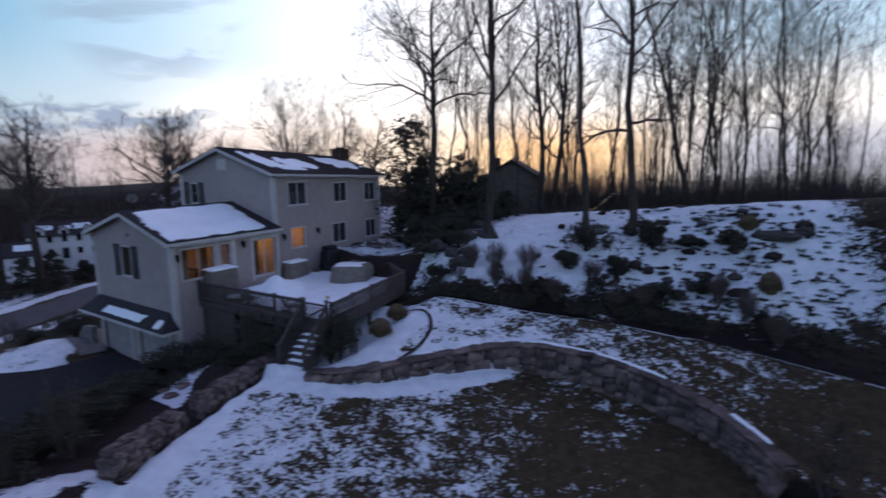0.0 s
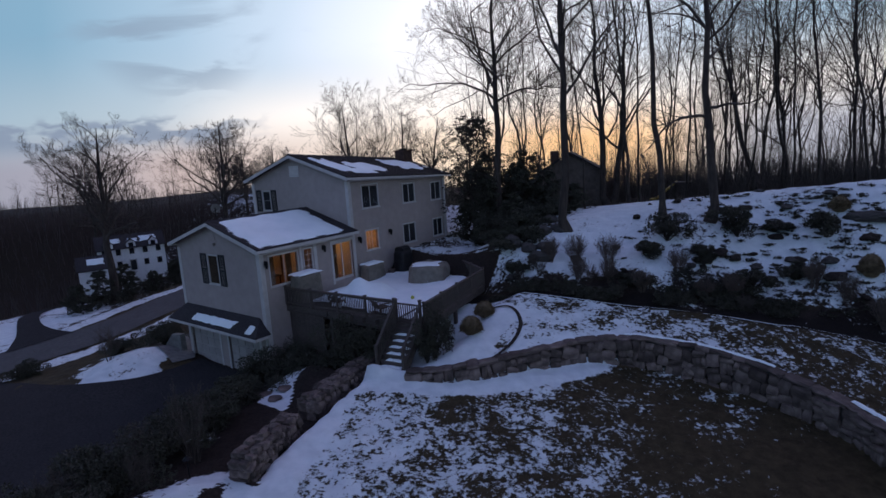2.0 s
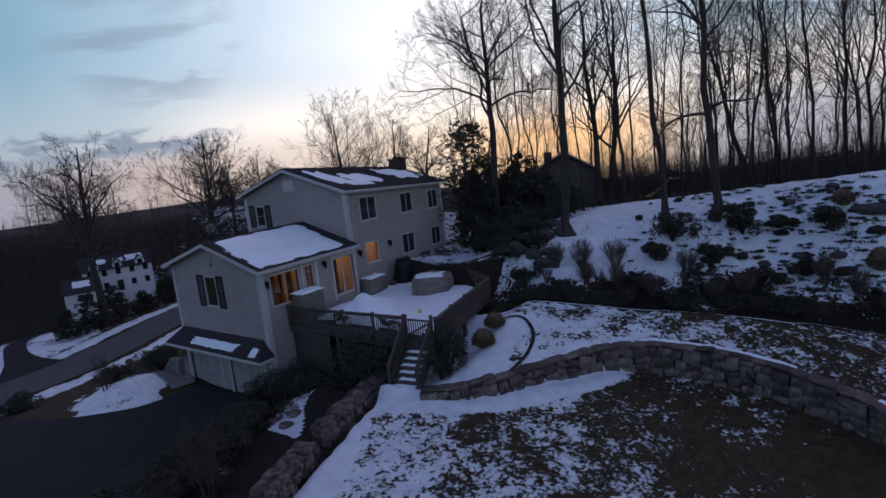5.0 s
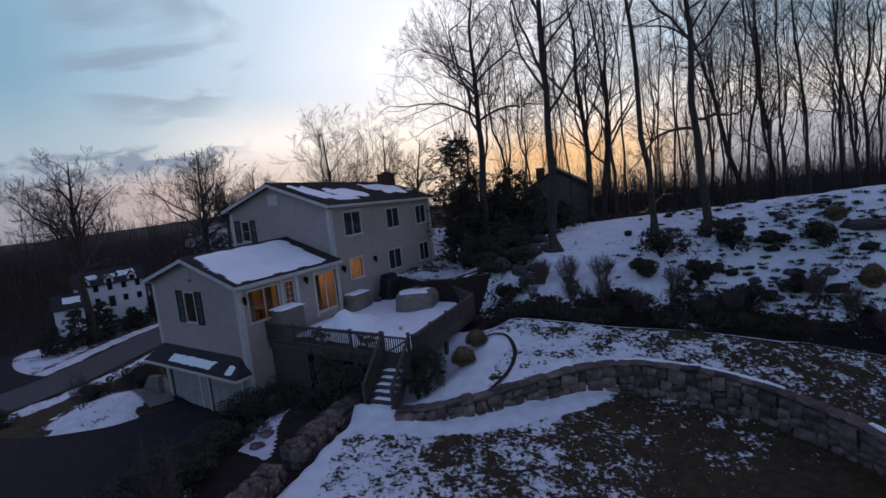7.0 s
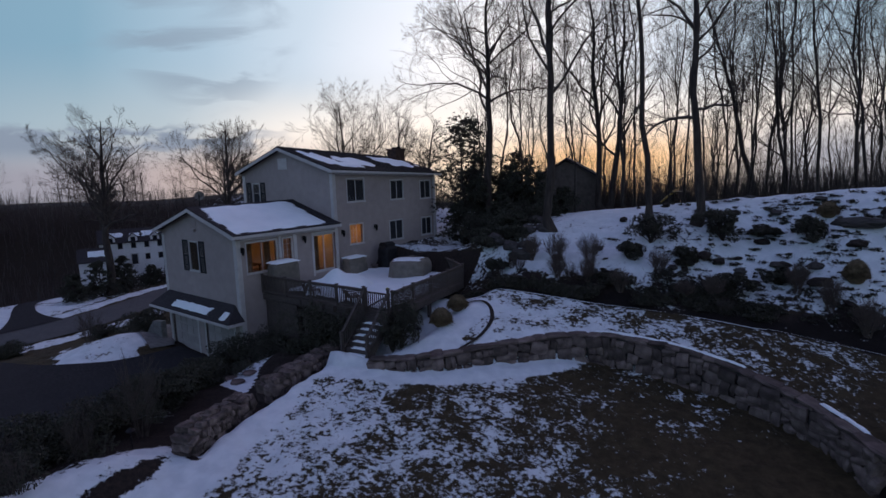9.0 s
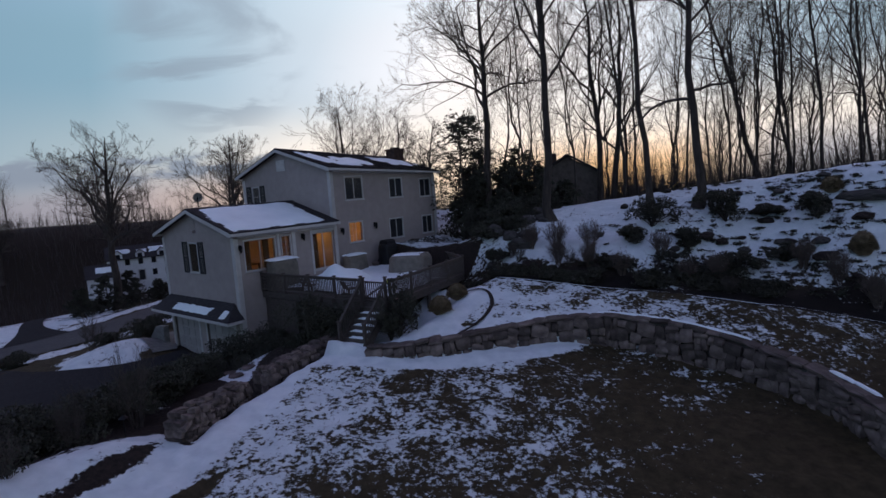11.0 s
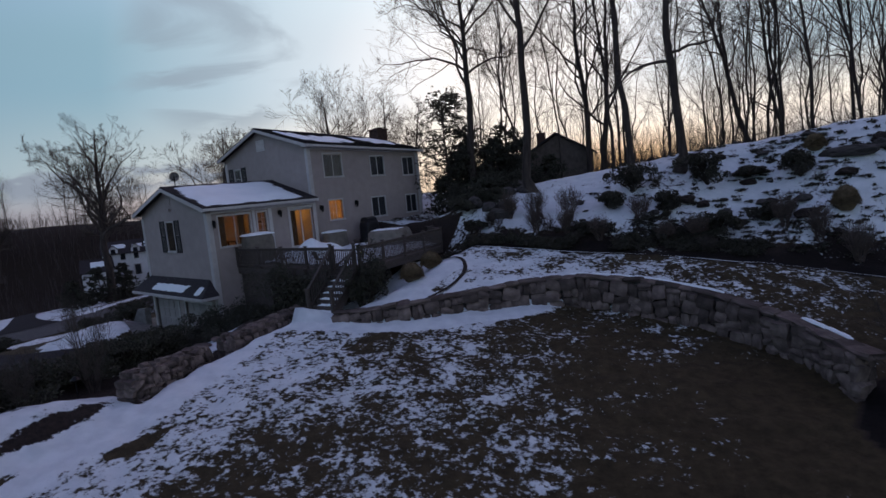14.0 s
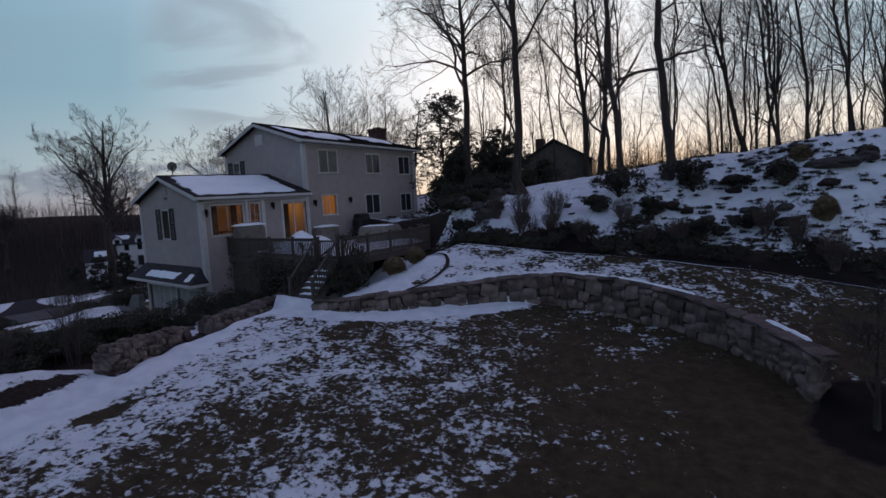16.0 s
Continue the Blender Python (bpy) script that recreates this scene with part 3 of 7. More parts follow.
house = empty("house", "two-storey beige clapboard house with a garage wing", "house")
MX0, MX1, MY0, MY1 = -9.0, 0.0, 0.0, 8.75
WX0, WX1, WY0, WY1 = -7.5, 0.15, -6.2, 0.0
BASE = -4.7


def slab(bm, axis, at, thick, u0, u1, z0, z1):
    """A box on a wall: axis x faces +x at x = at, axis y faces -y at y = at; thick goes inwards."""
    if axis == "x":
        return box(bm, min(at, at - thick), max(at, at - thick), u0, u1, z0, z1)
    return box(bm, u0, u1, min(at, at + thick), max(at, at + thick), z0, z1)


def walled(axis, at, thick, u0, u1, z0, z1, holes):
    bm = bmesh.new()
    us = sorted({u0, u1, *(h[0] for h in holes), *(h[1] for h in holes)})
    for a, b in zip(us, us[1:]):
        cuts = sorted((h[2], h[3]) for h in holes if h[0] < (a + b) / 2 < h[1])
        z = z0
        for lo, hi in cuts + [(z1, z1)]:
            if lo > z + 1e-4:
                slab(bm, axis, at, thick, a, b, z, lo)
            z = hi
    return bm


def window(axis, at, u0, u1, z0, z1, leaves=2, bars=(0, 0), blind=0.0, casing=0.055, backing_mat="room_dark"):
    """A window in an opening: casing, sash with its bars, panes and sill."""
    frame_bm = bmesh.new()
    for a, b, c, d in ((u0 - casing, u0, z0, z1 + casing), (u1, u1 + casing, z0, z1 + casing), (u0, u1, z1, z1 + casing)):
        slab(frame_bm, axis, at + (0.028 if axis == "x" else -0.028), 0.06, a, b, c, d)
    win = part("window", frame_bm, M["trim"], house, "white-cased window")
    sill_bm = bmesh.new()
    slab(sill_bm, axis, at + (0.06 if axis == "x" else -0.06), 0.1, u0 - casing - 0.03, u1 + casing + 0.03, z0 - 0.07, z0)
    part("sill", sill_bm, M["trim"], win)
    w = (u1 - u0) / leaves
    inn = -0.008 if axis == "x" else 0.008
    for k in range(leaves):
        a, b = u0 + k * w, u0 + (k + 1) * w
        bm = bmesh.new()
        for p, q, r, s in ((a, a + 0.022, z0, z1), (b - 0.022, b, z0, z1), (a + 0.028, b - 0.028, z0, z0 + 0.032), (a + 0.028, b - 0.028, z1 - 0.032, z1)):
            slab(bm, axis, at + inn, 0.03, p, q, r, s)
        for j in range(1, bars[0] + 1 if k == 0 else 1):
            u = a + (b - a) * j / (bars[0] + 1)
            slab(bm, axis, at + inn, 0.022, u - 0.012, u + 0.012, z0 + 0.032, z1 - 0.032)
        for j in range(1, bars[1] + 1 if k == 0 else 1):
            z = z0 + (z1 - z0) * j / (bars[1] + 1)
            slab(bm, axis, at + inn * 1.1, 0.022, a + 0.028, b - 0.028, z - 0.012, z + 0.012)
        part("sash", bm, M["trim"], win)
        pane_bm = bmesh.new()
        slab(pane_bm, axis, at + inn * 2.2, 0.008, a + 0.024, b - 0.024, z0 + 0.028, z1 - 0.028)
        part("pane", pane_bm, M["glass"], win).visible_shadow = False
        # added sheet close behind the pane, coloured to pass for the dark room
        if blind:
            bl = bmesh.new()
            slab(bl, axis, at + inn * 4.5, 0.01, a + 0.03, b - 0.03, z1 - blind * (z1 - z0), z1 - 0.02)
            part("blind", bl, M[backing_mat], win)
    return win


def shutter(axis, at, u0, u1, z0, z1):
    """A louvred shutter fixed flat beside a window."""
    bm = bmesh.new()
    out = 0.04 if axis == "x" else -0.04
    for a, b, c, d in ((u0, u0 + 0.06, z0, z1), (u1 - 0.06, u1, z0, z1), (u0 + 0.06, u1 - 0.06, z0, z0 + 0.08), (u0 + 0.06, u1 - 0.06, z1 - 0.08, z1), (u0 + 0.06, u1 - 0.06, (z0 + z1) / 2 - 0.04, (z0 + z1) / 2 + 0.04)):
        slab(bm, axis, at + out, 0.045, a, b, c, d)
    s = part("shutter", bm, M["shutter"], house, "dark louvred shutter")
    lv = bmesh.new()
    z = z0 + 0.1
    while z < z1 - 0.1:
        if abs(z - (z0 + z1) / 2) > 0.06:
            slab(lv, axis, at + out * 0.7, 0.02, u0 + 0.06, u1 - 0.06, z, z + 0.035)
        z += 0.055
    tagged(part("louvre", lv, M["shutter"], s), kind="stuff")


FACADE = [(1.04, 2.32, 3.38, 4.68), (4.54, 5.62, 3.3, 4.47), (7.28, 8.26, 3.2, 4.34), (1.1, 2.08, 0.93, 2.06), (4.34, 5.46, 0.8, 1.98), (7.3, 8.24, 0.8, 1.92)]
SIDE = [(-5.68, -3.98, 0.33, 1.82), (-3.58, -3.06, 0.62, 1.82), (-1.65, -0.18, -0.32, 1.8)]
part("wall", walled("x", MX1, 0.2, MY0, MY1, BASE, 5.2, FACADE), M["siding"], house)
part("wall", walled("y", MY0, 0.2, MX0, MX1 - 0.2, BASE, 5.2, [(-7.95, -7.2, 3.3, 4.5)]), M["siding"], house)
part("wall", boxes((MX0, MX0 + 0.2, MY0 + 0.2, MY1 - 0.2, BASE, 5.2)), M["siding"], house)
part("wall", boxes((MX0, MX1 - 0.2, MY1 - 0.2, MY1, BASE, 5.2)), M["siding"], house)
for y in (MY0, MY1 - 0.2):
    part("gable", prism(bmesh.new(), [(MX0, 5.2), (MX1, 5.2), (-4.5, 6.55)], y, y + 0.2), M["siding"], house)
part("wall", walled("x", WX1, 0.2, WY0, -0.002, -0.85, 2.25, SIDE), M["siding"], house)
part("wall", boxes((WX1 - 0.2, WX1, WY0, -0.002, BASE, -0.85)), M["siding"], house)
part("wall", walled("y", WY0, 0.2, WX0, WX1 - 0.2, BASE, 2.25, [(-4.5, -3.58, 0.2, 1.72), (-7.15, -4.35, BASE + 0.1, -2.45), (-3.45, -0.65, BASE + 0.1, -2.45)]), M["siding"], house)
part("wall", boxes((WX0, WX0 + 0.2, WY0 + 0.2, -0.002, BASE, 2.25)), M["siding"], house)
part("gable", prism(bmesh.new(), [(WX0, 2.25), (WX1, 2.25), (-3.7, 3.42)], WY0, WY0 + 0.2), M["siding"], house)
for z, x0, x1, y0, y1 in ((-0.45, WX0 + 0.2, WX1 - 0.2, WY0 + 0.2, -0.01), (-0.45, MX0 + 0.2, MX1 - 0.2, 0.2, MY1 - 0.2), (2.45, MX0 + 0.2, MX1 - 0.2, 0.2, MY1 - 0.2), (5.1, MX0 + 0.2, MX1 - 0.2, 0.2, MY1 - 0.2), (2.22, WX0 + 0.2, WX1 - 0.2, WY0 + 0.2, -0.01)):
    part("floor", boxes((x0, x1, y0, y1, z, z + 0.12)), M["oak"] if z < 0 else M["room"], house)

for k, (y0, y1, z0, z1) in enumerate(FACADE):
    window("x", MX1, y0, y1, z0, z1, 2, (1, 2) if k == 3 else (0, 0), 0.0 if k == 3 else 1.0)
window("x", WX1, *SIDE[0], 2)
window("x", WX1, *SIDE[1], 1, (1, 3))
# brown sheet behind this pane, painted for the dim warm room
window("y", WY0, -4.5, -3.58, 0.2, 1.72, 1, (0, 0), 1.0, backing_mat="wood")
window("y", MY0, -7.95, -7.2, 3.3, 4.5, 1, (0, 1), 1.0)
for u0, u1 in ((-5.2, -4.62), (-3.45, -2.9)):
    shutter("y", WY0, u0, u1, 0.14, 1.8)
for u0, u1 in ((-8.62, -8.1), (-7.05, -6.55)):
    shutter("y", MY0, u0, u1, 3.22, 4.58)

# sliding door: casing, two glazed leaves, bars
bm = bmesh.new()
for a, b, c, d in ((-1.77, -1.65, -0.45, 1.92), (-0.18, -0.06, -0.45, 1.92), (-1.65, -0.18, 1.8, 1.92)):
    slab(bm, "x", WX1 + 0.03, 0.08, a, b, c, d)
door = part("sliding_door", bm, M["trim"], house, "white-framed glazed sliding door")
for a, b, n in ((-1.65, -0.9, -0.06), (-0.93, -0.18, -0.11)):
    bm = bmesh.new()
    for p, q, r, s in ((a, a + 0.07, -0.32, 1.8), (b - 0.07, b, -0.32, 1.8), (a + 0.07, b - 0.07, -0.32, -0.18), (a + 0.07, b - 0.07, 1.7, 1.8)):
        slab(bm, "x", WX1 + n, 0.04, p, q, r, s)
    part("door_leaf", bm, M["trim"], door)
    part("pane", slab(bmesh.new(), "x", WX1 + n - 0.015, 0.008, a + 0.06, b - 0.06, -0.2, 1.72), M["glass"], door).visible_shadow = False

# garage doors, each of four panels
M["grey_door"] = material("grey_door_paint", [(0.29, 0.27, 0.265), (0.34, 0.32, 0.31)], 0.6, 3.0, bump=0.05)
for u0 in (-7.15, -3.45):
    g = part("garage_door", boxes((u0, u0 + 2.8, WY0 + 0.1, WY0 + 0.14, BASE + 0.1, -2.45)), M["grey_door"], house, "grey panelled garage door")
    for k in range(4):
        z = BASE + 0.14 + k * 0.53
        for j in range(4):
            part("panel", boxes((u0 + 0.08 + 0.68 * j, u0 + 0.68 + 0.68 * j, WY0 + 0.075, WY0 + 0.1, z + 0.05, z + 0.46)), M["grey_door"], g)
    bm = bmesh.new()
    for a, b, c, d in ((u0 - 0.14, u0, BASE, -2.3), (u0 + 2.8, u0 + 2.94, BASE, -2.3), (u0, u0 + 2.8, -2.45, -2.3)):
        slab(bm, "y", WY0 - 0.03, 0.08, a, b, c, d)
    part("casing", bm, M["trim"], g)

# white boards: corners, friezes, rakes, fascias, gutters
bm_rows = [
    (MX1 - 0.2, MX1 + 0.03, MY0 - 0.03, MY0 + 0.2, 2.2, 5.0), (MX1 - 0.19, MX1 + 0.03, MY1 - 0.19, MY1 + 0.03, -1.0, 5.0), (MX0 - 0.03, MX0 + 0.22, MY0 - 0.03, MY0 + 0.05, 1.0, 5.0),
    (WX1 - 0.25, WX1 + 0.03, WY0 - 0.03, WY0 + 0.22, BASE, 2.0), (WX0 - 0.03, WX0 + 0.22, WY0 - 0.03, WY0 + 0.05, BASE, 2.0),
    (WX1, WX1 + 0.05, -2.95, -2.75, -0.7, 2.0), (WX1, WX1 + 0.05, -3.85, -3.72, 0.3, 2.0), (WX1, WX1 + 0.05, -0.16, 0.03, -0.7, 2.0),
]
for r in bm_rows:
    part("corner_board", boxes(r), M["trim"], house, "white corner board")
part("frieze", boxes((MX1, MX1 + 0.04, MY0 + 0.2, MY1 - 0.19, 4.98, 5.2)), M["trim"], house, "white frieze board")
part("frieze", boxes((WX1, WX1 + 0.04, WY0 + 0.22, 0.0, 1.96, 2.22)), M["trim"], house, "white frieze board")


def roof(x0, x1, ridge, eave, top, y0, y1, over):
    """Two shingled slopes with white rake boards, soffits and gutters."""
    r = empty("roof", "", "")
    r.parent = house
    k = (top - eave) / (x1 - ridge)
    for sgn, xe in ((1, x1 + over), (-1, x0 - over)):
        ze = eave - k * over
        part("slope", prism(bmesh.new(), [(ridge, top + 0.05), (xe, ze + 0.05), (xe, ze + 0.15), (ridge, top + 0.16)], y0, y1), M["shingle"], r)
        n = int(abs(xe - ridge) / 0.19)
        bm = bmesh.new()
        for j in range(n):
            a, b = j / n, (j + 1) / n
            prism(bm, [(ridge + (xe - ridge) * a, top + 0.16 + (ze - top - 0.01) * a + 0.001), (ridge + (xe - ridge) * (b + 0.012), top + 0.162 + (ze - top - 0.01) * b), (ridge + (xe - ridge) * (b + 0.012), top + 0.178 + (ze - top - 0.01) * b)], y0, y1)
        tagged(part("shingle_course", bm, M["shingle"], r), kind="stuff")
        for yy in (y0 - 0.03, y1):
            part("rake_board", prism(bmesh.new(), [(ridge, top - 0.05), (xe, ze - 0.07), (xe, ze + 0.12), (ridge, top + 0.12)], yy, yy + 0.03), M["trim"], r)
        part("gutter", boxes((xe - 0.02 * sgn, xe + 0.1 * sgn, y0, y1, ze - 0.03, ze + 0.1) if sgn > 0 else (xe - 0.1, xe + 0.02, y0, y1, ze - 0.03, ze + 0.1)), M["trim"], r, "white metal gutter")
        part("soffit", boxes((min(xe, x1 if sgn > 0 else x0), max(xe, x1 if sgn > 0 else x0), y0, y1, ze - 0.03, ze + 0.03)), M["trim"], r)
    part("ridge_cap", prism(bmesh.new(), [(ridge - 0.16, top + 0.15), (ridge, top + 0.21), (ridge + 0.16, top + 0.15)], y0, y1), M["shingle"], r)


roof(MX0, MX1, -4.5, 5.2, 6.5, MY0 - 0.32, MY1 + 0.25, 0.34)
roof(WX0, WX1, -3.7, 2.25, 3.36, WY0 - 0.34, -0.01, 0.36)

# the main roof has settled towards its far gable
for ob in house.children_recursive:
    if ob.type == "MESH" and ob.name.split(".")[0] in ("wall", "gable", "frieze", "corner_board", "slope", "shingle_course", "rake_board", "gutter", "soffit", "ridge_cap", "floor"):
        for v in ob.data.vertices:
            if v.co.z > 4.6 and v.co.y > -0.5:
                k = v.co.y / 9.0
                v.co.z -= k * (0.42 + 0.3 * min(1.0, max(0.0, (v.co.z - 5.1) / 1.4)))
                if ob.name.startswith(("gable", "slope", "shingle", "rake", "ridge")):
                    v.co.x += k * 1.0 * min(1.0, max(0.0, (v.co.z + 0.5 * k - 5.2) / 1.3))

# pent roof over the garage doors, hipped at its ends
pent = empty("pent_roof", "", "")
pent.parent = house
bm = bmesh.new()
v = [bm.verts.new(p) for p in ((-7.95, -7.1, -1.92), (0.4, -7.1, -1.92), (-0.35, -6.22, -1.18), (-7.3, -6.22, -1.18), (-7.95, -6.2, -1.92), (0.4, -6.2, -1.92))]
for f in ((0, 1, 2, 3), (1, 5, 2), (0, 3, 4), (0, 4, 5, 1), (2, 5, 4, 3)):
    bm.faces.new([v[k] for k in f])
bmesh.ops.recalc_face_normals(bm, faces=bm.faces)
part("slope", bm, M["shingle"], pent)
part("fascia", boxes((-7.97, 0.42, -7.12, -6.2, -2.06, -1.925)), M["trim"], pent, "white fascia board")

# chimney, vents, lights, spouts, dish
ch = empty("chimney", "", "")
ch.parent = house
bm = bmesh.new()
for k in range(11):
    z = 5.35 + k * 0.1
    box(bm, -3.55 - 0.004 * (k % 2), -2.75 + 0.004 * (k % 2), 7.95 - 0.004 * (k % 2), 8.85 + 0.004 * (k % 2), z, z + 0.09)
tagged(part("brickwork", bm, M["brick"], ch, "dark weathered brickwork"), kind="stuff")
part("core", boxes((-3.53, -2.77, 7.97, 8.83, 4.95, 6.45)), M["brick"], ch)
part("cap", boxes((-3.64, -2.66, 7.86, 8.94, 6.45, 6.55)), M["brick"], ch)
part("flue", boxes((-3.35, -2.95, 8.2, 8.6, 6.55, 6.66)), M["iron"], ch)
vent = part("vent", boxes((-4.98, -4.12, -0.035, 0.02, 5.35, 6.0)), M["trim"], house, "white louvred gable vent")
for k in range(7):
    part("louvre", boxes((-4.9, -4.2, -0.05, -0.035, 5.41 + 0.08 * k, 5.46 + 0.08 * k)), M["trim"], vent)
part("vent", boxes((-3.85, -3.55, WY0 - 0.03, WY0, 2.55, 2.95)), M["siding"], house, "small beige gable vent")


def lantern(axis, at, u, z):
    s = 1 if axis == "x" else -1
    def p(n, uu, zz):
        return (at + n, uu, zz) if axis == "x" else (uu, at - n, zz)
    plate = bmesh.new()
    slab(plate, axis, at + 0.03 * s, 0.03, u - 0.06, u + 0.06, z - 0.05, z + 0.2)
    lamp = part("wall_lantern", plate, M["iron"], house, "black iron wall lantern, unlit")
    bm = bmesh.new()
    for r0, r1, za, zb in ((0.03, 0.1, 0.2, 0.12), (0.09, 0.06, 0.12, -0.12), (0.06, 0.02, -0.12, -0.18)):
        bmesh.ops.create_cone(bm, cap_ends=True, segments=6, radius1=r1, radius2=r0, depth=za - zb, matrix=Matrix.Translation(p(0.16, u, z + (za + zb) / 2)))
    part("body", bm, M["iron"], lamp)
    arm = bmesh.new()
    slab(arm, axis, at + 0.17 * s, 0.15, u - 0.012, u + 0.012, z + 0.17, z + 0.2)
    part("bracket", arm, M["iron"], lamp)


for y, z in ((-2.3, 1.62), (0.5, 1.62), (3.05, 1.7)):
    lantern("x", WX1 if y < 0 else MX1, y, z)
lantern("x", WX1, -5.95, 1.45)
part("floodlight", boxes((-3.85, -3.55, WY0 - 0.16, WY0, 2.3, 2.42)), M["siding"], house)
for x, y, z0, z1 in ((MX1 + 0.1, MY1 - 0.3, -0.5, 5.0), (WX0 + 0.35, WY0 - 0.09, -4.6, -2.1)):
    bm = bmesh.new()
    bmesh.ops.create_cone(bm, cap_ends=True, segments=8, radius1=0.04, radius2=0.04, depth=z1 - z0, matrix=Matrix.Translation((x, y, (z0 + z1) / 2)))
    part("downspout", bm, M["trim"], house)

dish = empty("satellite_dish", "round grey satellite dish on the wing roof", "satellite dish", -4.6, -5.35, 3.25)
bm = bmesh.new()
bmesh.ops.create_uvsphere(bm, u_segments=20, v_segments=12, radius=0.6)
bmesh.ops.delete(bm, geom=[v for v in bm.verts if v.co.z > -0.45], context="VERTS")
for v in bm.verts:
    v.co.z += 0.6
dp = part("reflector", bm, M["concrete"], dish)
dp.matrix_local = pose(0.0, 0.0, 0.85, 100, 0, 75) @ Matrix.Diagonal((0.85, 0.85, 0.85, 1))
bm = bmesh.new()
bmesh.ops.create_cone(bm, cap_ends=True, segments=8, radius1=0.03, radius2=0.03, depth=0.95, matrix=Matrix.Translation((0, 0, 0.4)))
part("mast", bm, M["iron"], dish)
bm = bmesh.new()
bmesh.ops.create_cone(bm, cap_ends=True, segments=6, radius1=0.015, radius2=0.015, depth=0.6, matrix=pose(0.1, -0.12, 0.7, 60, 0, 128))
part("feed_arm", bm, M["iron"], dish)

def curtain(y0, y1, z0, z1):
    """Pleated cloth hanging just inside a window."""
    bm = bmesh.new()
    n = 40
    rows = []
    for k in range(n + 1):
        y = y0 + (y1 - y0) * k / n
        x = WX1 - 0.32 + 0.03 * math.sin(k * 1.25)
        rows.append([bm.verts.new((x, y, z)) for z in (z0, z1)])
    for a, b in zip(rows, rows[1:]):
        bm.faces.new((a[0], b[0], b[1], a[1]))
    bmesh.ops.solidify(bm, geom=bm.faces[:], thickness=0.006)
    tagged(part("curtain", bm, M["curtain"]), "brown pleated curtain behind the glass", "curtain", "curtains")


curtain(-1.62, -1.1, -0.3, 1.82)
curtain(-5.66, -5.2, -0.3, 1.86)
curtain(-4.5, -4.15, -0.3, 1.86)
# rooms behind the lit panes
rooms = empty("room_partition", "cream-painted room walls inside the house", "wall", kind="structure")
part("partition", boxes((-4.6, -4.5, WY0 + 0.2, -0.05, -0.33, 2.22)), M["room"], rooms)
part("partition", boxes((-4.5, -0.06, -0.08, -0.02, -0.33, 2.22)), M["room"], rooms)
part("partition", boxes((-4.5, -0.25, 3.3, 3.4, -0.33, 2.45)), M["room"], rooms)
part("partition", boxes((-4.0, -3.9, 0.22, 3.3, -0.33, 2.45)), M["room"], rooms)
part("partition", boxes((-3.9, -0.21, 0.21, 0.25, -0.33, 2.45)), M["room"], rooms)
part("partition", boxes((-2.4, -2.34, -3.1, -2.2, -0.33, 2.22)), M["room"], rooms)


def cabinet(x0, x1, y0, y1, z0, z1, doors):
    c = empty("cabinet", "dark wooden cabinet inside the lit room", "cabinet", (x0 + x1) / 2, (y0 + y1) / 2, z0, "cabinets")
    hx, hy = (x1 - x0) / 2, (y1 - y0) / 2
    part("body", boxes((-hx, hx, -hy, hy, 0, z1 - z0)), M["wood"], c)
    for k in range(doors):
        a = -hy + 2 * hy * k / doors
        part("door", boxes((hx, hx + 0.02, a + 0.02, a + 2 * hy / doors - 0.02, 0.06, z1 - z0 - 0.05)), M["honey"], c)


cabinet(-4.48, -4.1, -4.9, -3.5, -0.33, 1.7, 3)
cabinet(-4.48, -4.05, -1.7, -0.9, -0.33, 1.2, 2)
cabinet(-3.85, -3.4, 0.8, 2.9, -0.33, 0.6, 4)
cabinet(-3.85, -3.5, 0.8, 2.9, 1.1, 1.9, 4)
dining = empty("dining_table", "dark wooden dining table inside the lit room", "table", -1.9, -4.7, -0.33)
part("tabletop", boxes((-0.5, 0.5, -0.8, 0.8, 0.72, 0.76)), M["wood"], dining)
for a in (-0.42, 0.42):
    for b in (-0.7, 0.7):
        part("leg", boxes((a - 0.03, a + 0.03, b - 0.03, b + 0.03, 0, 0.72)), M["wood"], dining)
for y, z, w in ((-0.6, 1.2, 0.16), (-0.9, 1.0, 0.14), (-1.15, 1.3, 0.15)):
    p = tagged(part("picture", boxes((-2.0 - w * 3, -2.0 + w * 3 - 0.5, -0.105, -0.085, z - 0.16, z + 0.16)), M["wood"]), "small dark framed picture on the wall", "picture", "pictures")


def pendant(x, y, z, power):
    lamp = empty("pendant_lamp", "lit pendant lamp with a warm glowing globe", "lamp", x, y, z, "lamps indoors")
    bm = bmesh.new()
    bmesh.ops.create_uvsphere(bm, u_segments=14, v_segments=8, radius=0.09)
    part("globe", bm, M["bulb"], lamp).visible_shadow = False
    bm = bmesh.new()
    bmesh.ops.create_cone(bm, cap_ends=True, segments=6, radius1=0.008, radius2=0.008, depth=0.4, matrix=Matrix.Translation((0, 0, 0.26)))
    part("cord", bm, M["iron"], lamp)
    li = bpy.data.lights.new("bulb", "POINT")
    li.energy, li.color, li.shadow_soft_size = power, (1.0, 0.5, 0.17), 0.09
    ob = new("bulb", li)
    ob.location = (x, y, z)
    ob.parent = None


M["bulb"] = glow("lamp_globe", (1.0, 0.6, 0.25), 6.0)
pendant(-1.9, -4.7, 1.75, 7.5)
pendant(-1.3, -1.1, 1.75, 11.0)
pendant(-2.2, 1.6, 2.0, 26.0)


